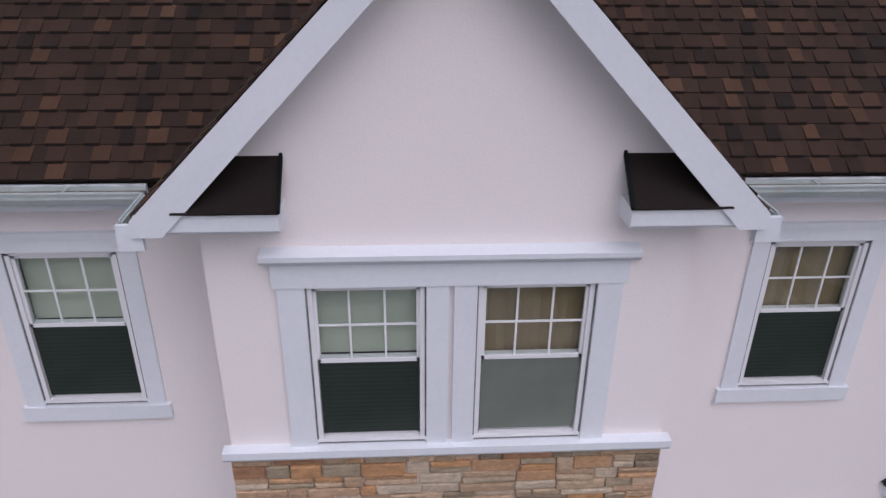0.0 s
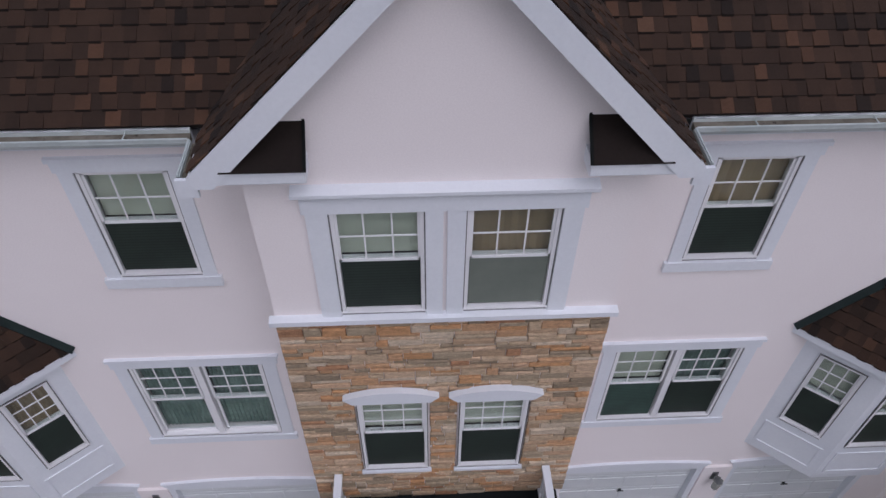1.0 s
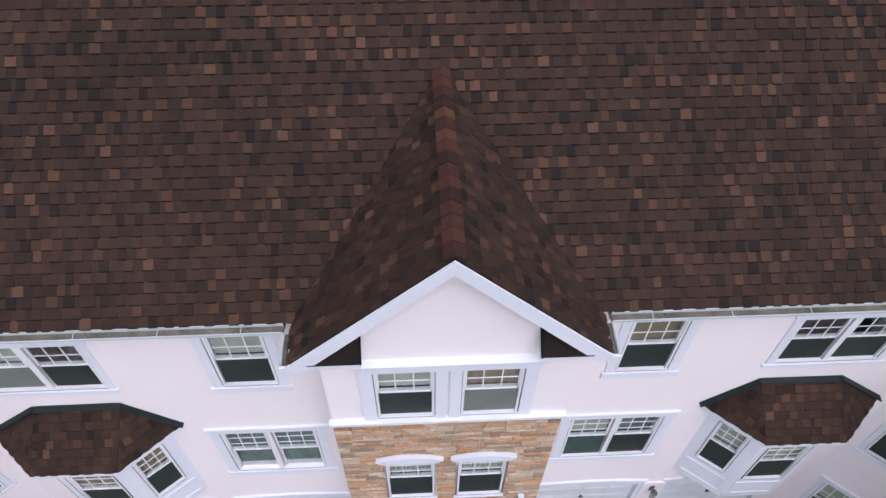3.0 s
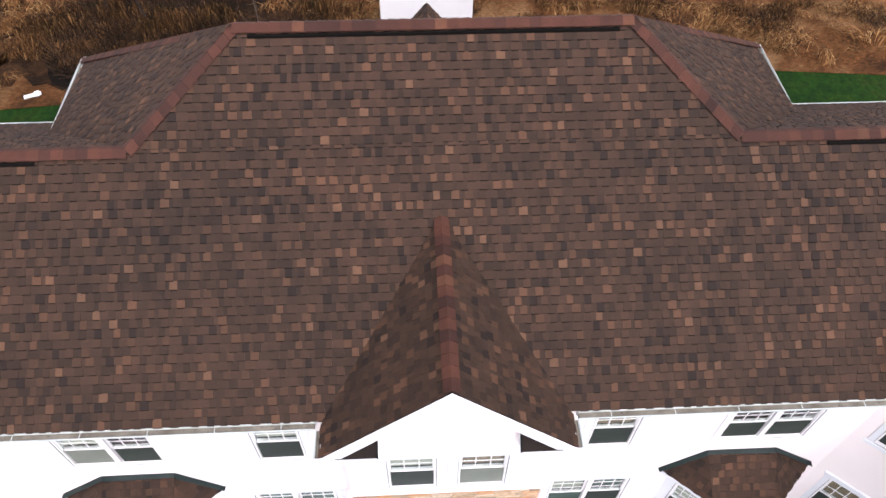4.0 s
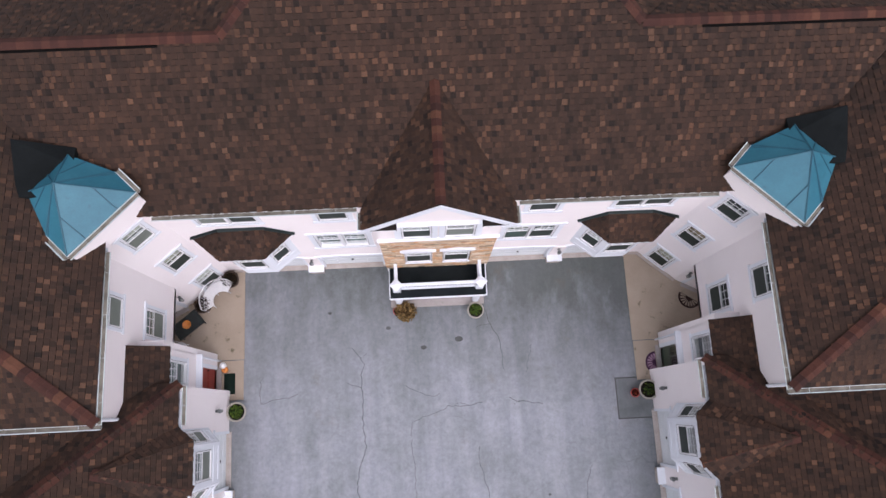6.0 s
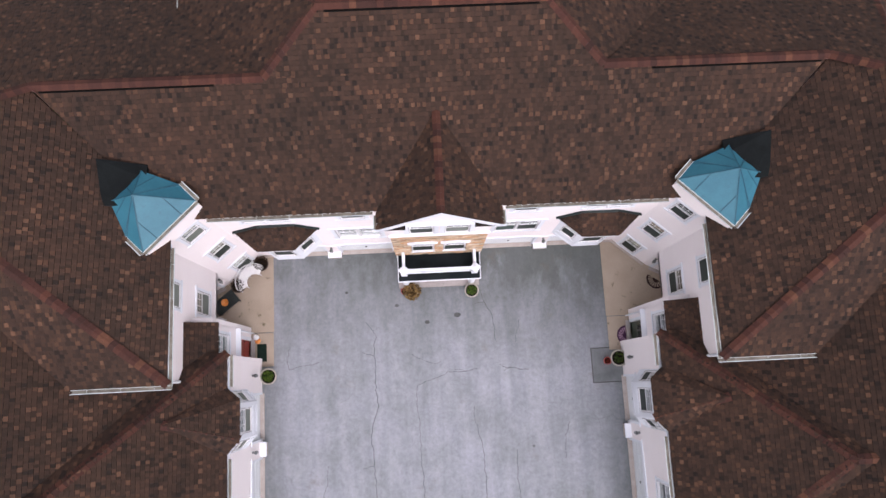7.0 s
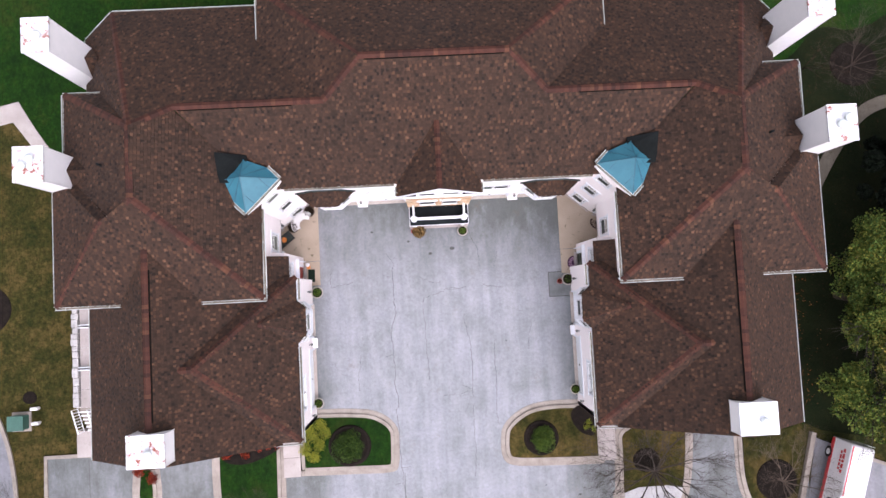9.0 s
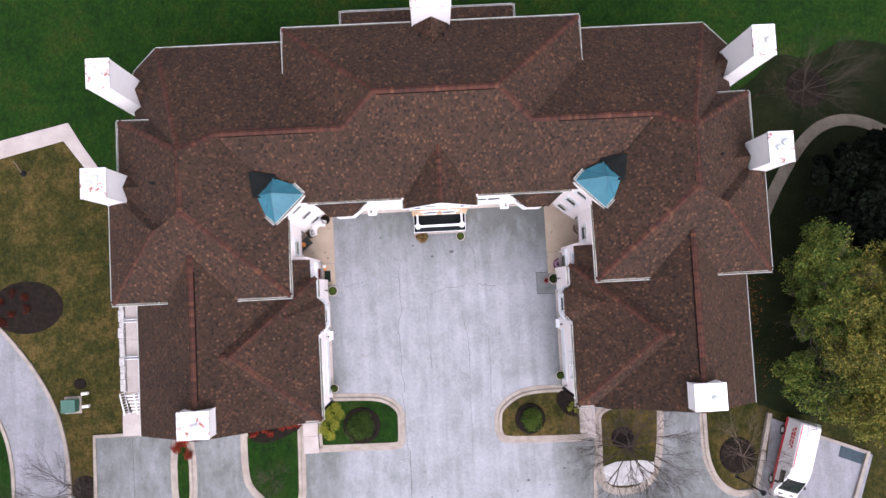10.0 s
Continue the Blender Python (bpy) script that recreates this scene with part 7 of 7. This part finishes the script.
pot((-1.26, -2.05, 0), 0.3, 0.4, POT, "pale planter with a browned spiky plant by the porch", TANLEAF, 700, 0.42, 0.45, 0.12)
pot((1.48, -2.1, 0), 0.33, 0.42, POT, "pale planter with low dark greenery by the porch", SHRUBLEAF, 260, 0.24, 0.12)
pot((-1.62, -1.98, 0), 0.16, 0.3, REDPOT, "small red glazed pot beside the porch step")
pot((-7.85, -5.55, 0), 0.37, 0.45, POT, "round pale planter with grass by the west garages", SHRUBLEAF, 420, 0.27, 0.12)
pot((7.98, -5.5, 0), 0.38, 0.45, POT, "round pale planter with dark soil by the east door", SHRUBLEAF, 120, 0.26, 0.06)
pot((7.48, -5.6, 0.0), 0.17, 0.3, REDPOT, "small red pot with pink flowers", REDLEAF, 60, 0.1, 0.08)
pot((-8.05, -12.45, 0), 0.33, 0.4, POT, "round planter with greenery by the last garage", SHRUBLEAF, 260, 0.24, 0.12)
pot((8.05, -12.4, 0), 0.33, 0.4, POT, "round planter with greenery by the last garage", SHRUBLEAF, 260, 0.24, 0.12)
pot((-8.15, -0.42, 0.03), 0.34, 0.42, BROWNPOT, "dark pot with a bare brown shrub by the wall", BROWNLEAF, 260, 0.36, 0.3)
pot((-9.2, -1.4, 0.03), 0.32, 0.42, BROWNPOT, "dark pot with a bare brown shrub by the entrance", BROWNLEAF, 260, 0.34, 0.3)
pot((10.35, -3.15, 0.03), 0.16, 0.26, REDPOT, "small red pot in the corner of the patio", REDLEAF, 60, 0.12, 0.1)

# crescent garden bench of white iron
bench = thing("crescent_bench", "white ornate iron crescent bench on the patio", "bench", at=(-8.42, -1.25, 0.03))
seat = Geo()
n = 16
r0, r1 = 0.36, 0.78
for z0, z1 in ((0.41, 0.45),):
    ring_pts = []
    for i in range(n + 1):
        a = math.radians(60 + 150 * i / n)
        ring_pts.append((math.cos(a), math.sin(a)))
    poly = [(r1 * c, r1 * s_) for c, s_ in ring_pts] + [(r0 * c, r0 * s_) for c, s_ in ring_pts[::-1]]
    seat.prism(poly, z0, z1)
part("seat", seat, WHITEIRON, bench)
back = Geo()
for i in range(n):
    (c0, s0), (c1, s1) = ring_pts[i], ring_pts[i + 1]
    back.tube((r1 * c0, r1 * s0, 0.86), (r1 * c1, r1 * s1, 0.86), 0.022, n=6)
part("back_rail", back, WHITEIRON, bench)
for i in range(0, n + 1, 1):
    c0, s0 = ring_pts[i]
    part("spindle", Geo().tube((r1 * c0, r1 * s0, 0.44), (r1 * c0, r1 * s0, 0.86), 0.011, n=5), WHITEIRON, bench)
for i in (0, n // 2, n):
    for r in (r0 + 0.04, r1 - 0.04):
        c0, s0 = ring_pts[i]
        part("leg", Geo().tube((r * c0, r * s0, 0.42), (r * c0 * 1.03, r * s0 * 1.03, 0.0), 0.022, 0.016, n=6), WHITEIRON, bench)
# iron chair in the corner
chair = thing("garden_chair", "white iron garden chair in the patio corner", "chair", at=(-10.0, -3.05, 0.03))
part("seat", Geo().lathe((0, 0, 0.42), [(0.25, 0), (0.25, 0.03), (0.22, 0.045)], 18), WHITEIRON, chair)
for a in range(4):
    w = math.radians(45 + 90 * a)
    part("leg", Geo().tube((0.2 * math.cos(w), 0.2 * math.sin(w), 0.42), (0.25 * math.cos(w), 0.25 * math.sin(w), 0), 0.016, n=6), WHITEIRON, chair)
bk = Geo()
for i in range(10):
    w0, w1 = math.radians(100 + 16 * i), math.radians(116 + 16 * i)
    bk.tube((0.26 * math.cos(w0), 0.26 * math.sin(w0), 0.82 - 0.012 * abs(i - 5) ** 1.5), (0.26 * math.cos(w1), 0.26 * math.sin(w1), 0.82 - 0.012 * abs(i - 4) ** 1.5), 0.016, n=6)
part("back_rail", bk, WHITEIRON, chair)
for i in range(0, 11, 2):
    w = math.radians(100 + 16 * i)
    part("spindle", Geo().tube((0.24 * math.cos(w), 0.24 * math.sin(w), 0.44), (0.26 * math.cos(w), 0.26 * math.sin(w), 0.78), 0.009, n=5), WHITEIRON, chair)
# dark fire table
table = thing("low_table", "black low patio table with an orange bowl set in it", "table", at=(-9.75, -2.15, 0.03))
table.rotation_euler = (0, 0, radians(38))
part("tabletop", Geo().box((-0.55, -0.3, 0.4), (0.55, 0.3, 0.45)), IRON, table)
part("rim", Geo().box((-0.57, -0.32, 0.38), (0.57, -0.3, 0.47)).box((-0.57, 0.3, 0.38), (0.57, 0.32, 0.47)).box((-0.57, -0.3, 0.38), (-0.55, 0.3, 0.47)).box((0.55, -0.3, 0.38), (0.57, 0.3, 0.47)), IRON, table)
for x in (-0.5, 0.5):
    for y in (-0.26, 0.26):
        part("leg", Geo().tube((x, y, 0.4), (x, y, 0), 0.03, n=6), IRON, table)
bowl = thing("orange_bowl", "orange ceramic bowl on the low table", "bowl", at=(-9.75, -2.15, 0.48))
part("bowl", Geo().lathe((0, 0, 0), [(0.07, 0), (0.15, 0.09), (0.17, 0.12), (0.14, 0.11), (0.02, 0.04)], 18), ORANGE, bowl)
# mats
MATGREEN = blotchy("dark_green_mat", (0.006, 0.014, 0.01), (0.012, 0.024, 0.017), big=5, fine=60, rough=0.95)
MATDARK = blotchy("dark_patterned_mat", (0.03, 0.015, 0.015), (0.06, 0.035, 0.03), big=5, fine=12, rough=0.95, c3=(0.3, 0.24, 0.18))
MATPLUM = blotchy("plum_mat", (0.05, 0.02, 0.05), (0.09, 0.04, 0.08), big=5, fine=12, rough=0.95)
PINK = blotchy("pink_mat_fan", (0.35, 0.22, 0.3), (0.45, 0.3, 0.38), big=5, fine=12, rough=0.95)
m1 = thing("door_mat", "dark green rectangular mat before the red door", "mat")
part("mat", Geo().box((-8.43, -4.87, 0.03), (-8.0, -4.07, 0.045)), MATGREEN, m1)


def half_mat(at, ang, r, base, fan, label):
    m = thing("half_round_mat", label, "mat", at=at)
    m.rotation_euler = (0, 0, radians(ang))
    n = 20
    poly = [(r * math.cos(math.pi * i / n), r * 0.95 * math.sin(math.pi * i / n)) for i in range(n + 1)]
    part("mat", Geo().prism(poly, 0.0, 0.014), base, m)
    for i in range(9):
        a0, a1 = math.pi * (i + 0.2) / 9, math.pi * (i + 0.75) / 9
        g = Geo().prism([(r * 0.35 * math.cos(a0), r * 0.35 * math.sin(a0)), (r * 0.82 * math.cos(a0), r * 0.8 * math.sin(a0)), (r * 0.82 * math.cos(a1), r * 0.8 * math.sin(a1)), (r * 0.35 * math.cos(a1), r * 0.35 * math.sin(a1))], 0.014, 0.018)
        part("pattern", g, fan, m)
    return m


half_mat((10.15, -1.95, 0.03), 180 - 33, 0.46, MATDARK, PAD, "dark half-round mat with a pale pattern at the entrance")
half_mat((8.5, -4.47, 0.03), 90, 0.44, MATPLUM, PINK, "plum half-round mat with a pink fan pattern by the green door")
pk = thing("pumpkin", "orange pumpkin by the red door", "pumpkin", at=(-8.38, -3.93, 0.03))
g = Geo()
for i in range(8):
    w = 2 * math.pi * i / 8
    g.lathe((0.05 * math.cos(w), 0.05 * math.sin(w), 0), [(0.03, 0), (0.075, 0.05), (0.085, 0.11), (0.05, 0.19), (0.01, 0.2)], 8)
part("body", g, ORANGE, pk, smooth=True)
part("stalk", Geo().tube((0, 0, 0.18), (0.02, 0, 0.25), 0.014, n=6), BARK, pk)
gl = thing("white_globe", "small white globe ornament above the pumpkin", "ornament", at=(-8.38, -3.78, 0.03))
part("globe", Geo().lathe((0, 0, 0), [(0.05, 0), (0.05, 0.25), (0.1, 0.3), (0.13, 0.4), (0.1, 0.5), (0.02, 0.53)], 14), WHITEIRON, gl)

# green utility cabinet with pipes
UTIL = blotchy("green_cabinet_paint", (0.03, 0.1, 0.075), (0.045, 0.13, 0.1), big=2, fine=20, rough=0.5)
ut = thing("utility_cabinet", "green metal utility cabinet on a pad in the lawn", "cabinet", at=(-26.6, -12.65, -0.03))
part("pad", Geo().box((-0.6, -0.6, 0), (0.6, 0.6, 0.08)), KERB, ut)
part("body", Geo().box((-0.46, -0.42, 0.08), (0.46, 0.42, 0.75)), UTIL, ut)
part("lid", Geo().box((-0.49, -0.45, 0.75), (0.49, 0.45, 0.82)), UTIL, ut)
part("warning_plate", Geo().box((-0.18, -0.428, 0.3), (0.18, -0.42, 0.5)), WHITEIRON, ut)
for x, y in ((-25.55, -11.85), (-25.5, -12.75)):
    v = thing("vent_pipe", "white bent vent pipe beside the green cabinet", "pipe", at=(x, y, -0.03))
    part("pipe", Geo().tube((0, 0, 0), (0, 0, 0.5), 0.09, n=12).tube((-0.22, 0, 0.52), (0.22, 0.03, 0.52), 0.11, n=12), WHITEIRON, v)

# raised terrace along the west wing
ter = thing("terrace", "raised white terrace along the west wing", "terrace", kind="structure")
PARAPET = blotchy("mottled_white_stone", (0.42, 0.41, 0.4), (0.62, 0.61, 0.6), big=3, fine=18, rough=0.95, strength=0.8, dist=0.03, c3=(0.24, 0.23, 0.21), grain=0.4)
for y0, y1 in ((-6.75, -5.7), (-8.15, -6.95), (-9.25, -8.17), (-10.6, -9.45), (-11.68, -10.62)):
    part("deck", Geo().box((-21.72, y0, 2.3), (-18.97, y1, 2.42)), CONCRETE_WALK, ter)
trng = random.Random(8)
y = -5.75
while y > -11.6:
    ln = trng.uniform(0.3, 0.6)
    bevel(part("coping_stone", Geo().box((-22.15 + trng.uniform(-0.06, 0.06), y - ln + 0.02, 2.2), (-21.78 + trng.uniform(-0.03, 0.02), y, 2.58 + trng.uniform(-0.04, 0.05))), PARAPET, ter), 0.04, 2)
    y -= ln
for y in (-6.87, -9.37):
    part("divider", Geo().box((-21.72, y - 0.1, 2.3), (-18.97, y - 0.05, 2.7)), TRIM, ter)
    part("divider", Geo().box((-21.72, y + 0.06, 2.3), (-18.97, y + 0.11, 2.7)), TRIM, ter)
part("support_wall", Geo().box((-22.1, -11.7, -0.1), (-21.8, -5.75, 2.2)), STUCCO, ter)
part("support_wall", Geo().box((-21.78, -11.7, -0.1), (-18.97, -11.6, 2.3)), STUCCO, ter)
for i in range(6):
    part("step", Geo().box((-21.9, -11.97 - i * 0.25, 0.2), (-19.0, -11.71 - i * 0.25, 2.28 - i * 0.2)), KERB, ter)
    part("nosing", Geo().box((-21.9, -11.98 - i * 0.25, 2.28 - i * 0.2), (-19.0, -11.9 - i * 0.25, 2.31 - i * 0.2)), TRIM, ter)
part("landing", Geo().box((-22.7, -14.85, -0.1), (-19.0, -13.25, 1.05)), CONCRETE_WALK, ter)
for x in (-21.85, -20.95):
    part("hand_rail", Geo().tube((x, -11.7, 3.35), (x - 0.25, -13.25, 2.1), 0.04, n=6), TRIM, ter)
    part("bottom_rail", Geo().tube((x, -11.7, 2.6), (x - 0.25, -13.25, 1.35), 0.025, n=6), TRIM, ter)
    for i in range(9):
        q = i / 8
        part("baluster", Geo().tube((x - 0.25 * q, -11.7 - 1.55 * q, 2.6 - 1.25 * q), (x - 0.25 * q, -11.7 - 1.55 * q, 3.35 - 1.25 * q), 0.022, n=5), TRIM, ter)

# ---------------------------------------------------------------- van
VANWHITE = blotchy("white_van_paint", (0.74, 0.75, 0.76), (0.8, 0.8, 0.81), big=1, fine=12, rough=0.25, strength=0.01, grain=0.03)
VANRED = blotchy("red_stripe_paint", (0.45, 0.02, 0.025), (0.52, 0.03, 0.035), big=2, fine=12, rough=0.3, strength=0.01, grain=0.03)
TYRE = blotchy("tyre_rubber", (0.015, 0.015, 0.015), (0.03, 0.03, 0.03), rough=0.9)
DARKGLASS, dn, dl, db = mat("tinted_glass", 0.06)
db.inputs["Base Color"].default_value = (0.012, 0.018, 0.018, 1)
van = thing("van", "white high-roofed van with red stripes parked by the house", "van", at=(23.95, -18.95, 0.015))
van.rotation_euler = (0, 0, radians(-18))
van.scale = (0.94, 0.96, 0.96)
# in the van's own frame the nose points to -y
side = [(-2.9, 0.42), (-2.97, 0.8), (-2.86, 1.08), (-2.42, 1.28), (-1.38, 2.2), (-1.0, 2.42), (-0.5, 2.52), (2.6, 2.5), (2.74, 2.35), (2.8, 0.45)]
g = Geo()
W0, W1 = 0.88, 0.75


def van_half(z):
    return W0 if z < 1.3 else W0 - (z - 1.3) / 1.2 * (W0 - W1)


left = [(-van_half(z), y, z) for y, z in side]
right = [(van_half(z), y, z) for y, z in side]
k = len(side)
g.v += left + right
g.f.append(tuple(range(k))[::-1])
g.f.append(tuple(range(k, 2 * k)))
for i in range(k):
    j = (i + 1) % k
    g.f.append((i, j, k + j, k + i))
body = bevel(part("body", g, VANWHITE, van), 0.07, 3)
ws = Geo()
cols = 8
for face_y in (0.0, 0.03):
    for i in range(cols):
        q = [(2 * j / cols - 1) for j in (i, i + 1)]
        # the glass follows the cab's slope and wraps back towards the pillars
        lo = [(0.79 * u, -2.4 + 0.02 * u * u + face_y, 1.325 - face_y * 0.5 + 0.01) for u in q]
        hi = [(0.7 * u, -1.42 + 0.05 * u * u + face_y, 2.19 + 0.03 * u * u - face_y * 0.5) for u in q]
        ring = [lo[0], lo[1], hi[1], hi[0]]
        ws.face(*(ring if face_y == 0 else ring[::-1]))
part("windscreen", ws, DARKGLASS, van, "tinted windscreen")


def on_side(s, y0, y1, z0, z1, out=0.012):
    """A thin plate that lies on the sloping side of the van."""
    a, b = s * (van_half(z0) + out), s * (van_half(z1) + out)
    c, d = s * (van_half(z0) - 0.03), s * (van_half(z1) - 0.03)
    q = Geo()
    q.v += [(a, y0, z0), (a, y1, z0), (b, y1, z1), (b, y0, z1), (c, y0, z0), (c, y1, z0), (d, y1, z1), (d, y0, z1)]
    q.f += [(0, 1, 2, 3), (7, 6, 5, 4), (0, 4, 5, 1), (1, 5, 6, 2), (2, 6, 7, 3), (3, 7, 4, 0)]
    return q


for s in (-1, 1):
    part("side_window", on_side(s, -1.85, -0.95, 1.4, 1.95), DARKGLASS, van)
    part("stripe", on_side(s, -2.6, 2.75, 0.5, 0.78), VANRED, van, "red side stripe")
    part("mirror", Geo().box((s * 1.03 - 0.1, -1.95, 1.3), (s * 1.03 + 0.1, -1.8, 1.6)), TYRE, van)
    part("headlight", Geo().box((s * 0.66 - 0.16, -2.99, 0.85), (s * 0.66 + 0.16, -2.9, 1.03)), FROST, van)
    part("bonnet_vent", Geo().box((s * 0.42 - 0.16, -2.72, 1.14), (s * 0.42 + 0.16, -2.62, 1.2)), TYRE, van)
    for y in (-1.95, 1.75):
        wh = part("wheel", Geo().tube((s * 0.7, y, 0.35), (s * 0.9, y, 0.35), 0.36, n=22), TYRE, van)
        part("rim", Geo().tube((s * 0.895, y, 0.35), (s * 0.91, y, 0.35), 0.2, n=16), GUTTER, wh)
    for i, (ln, gap) in enumerate(((0.2, 0.0), (0.26, 0.3), (0.16, 0.66), (0.3, 0.9), (0.22, 1.3))):
        part("lettering_bar", on_side(s, 0.75 + gap, 0.75 + gap + ln, 1.86, 2.02), VANRED, van)
        part("lettering_bar", on_side(s, 0.9 + gap * 0.8, 0.9 + gap * 0.8 + ln * 0.8, 1.62, 1.73), VANRED, van)
    part("door_seam", on_side(s, 0.18, 0.2, 0.8, 2.3, 0.004), TYRE, van)
part("roof_stripe", Geo().box((-0.69, -0.6, 2.5), (-0.62, 2.6, 2.535)), VANRED, van, "red roof stripe")
part("roof_rail", Geo().box((-0.22, -0.7, 2.5), (-0.19, 2.5, 2.545)), GUTTER, van, "dark grey roof rail")
for i in range(5):
    part("rack_bar", Geo().tube((-0.22, 1.95 + i * 0.12, 2.54), (0.4, 1.85 + i * 0.17, 2.57), 0.012, n=5), TYRE, van)
for x in (0.3, 0.62):
    part("ladder_rail", Geo().tube((x, 2.82, 0.7), (x, 2.86, 2.6), 0.025, n=6), GUTTER, van)
for i in range(6):
    part("ladder_rung", Geo().tube((0.3, 2.84, 0.9 + i * 0.3), (0.62, 2.84, 0.9 + i * 0.3), 0.018, n=6), GUTTER, van)
part("bumper", Geo().box((-0.86, -3.06, 0.4), (0.86, -2.9, 0.62)), TYRE, van)
part("grille", Geo().box((-0.46, -3.0, 0.72), (0.46, -2.94, 0.98)), TYRE, van)
# lamp post on the lawn strip
lp = thing("lamp_post", "slim black lamp post on the lawn strip", "lamp post", at=(20.25, -20.25, 0.0))
part("base", Geo().lathe((0, 0, 0), [(0.17, 0), (0.17, 0.08), (0.12, 0.2), (0.075, 0.5), (0.0, 0.5)], 16), BLACK, lp)
part("pole", Geo().tube((0, 0, 0.4), (0, 0, 3.9), 0.06, 0.05, n=12), BLACK, lp)
part("lantern", Geo().lathe((0, 0, 3.85), [(0.05, 0), (0.1, 0.05), (0.16, 0.4), (0.19, 0.42), (0.05, 0.58), (0.0, 0.6)], 12), BLACK, lp)
# white litter by the brush
lt = thing("white_board", "white plastic board lying at the edge of the brush", "board", at=(-17.2, 20.2, 0.02))
lt.rotation_euler = (0, 0, radians(25))
part("board", Geo().box((-0.36, -0.13, 0), (0.36, 0.1, 0.05)).box((0.1, -0.2, 0.02), (0.3, 0.16, 0.07)), WHITEIRON, lt)

# low porch roof at the back, vents on the roof
for x, y, z in ((-16.0, 0.9, 11.9), (16.0, 0.95, 11.9), (-0.72, 9.1, 10.33), (0.7, 9.1, 10.38), (17.8, -13.0, 7.65)):
    part("vent_pipe", Geo().tube((x, y, z - 0.3), (x, y, z + 0.2), 0.06, n=10), BLACK, house)
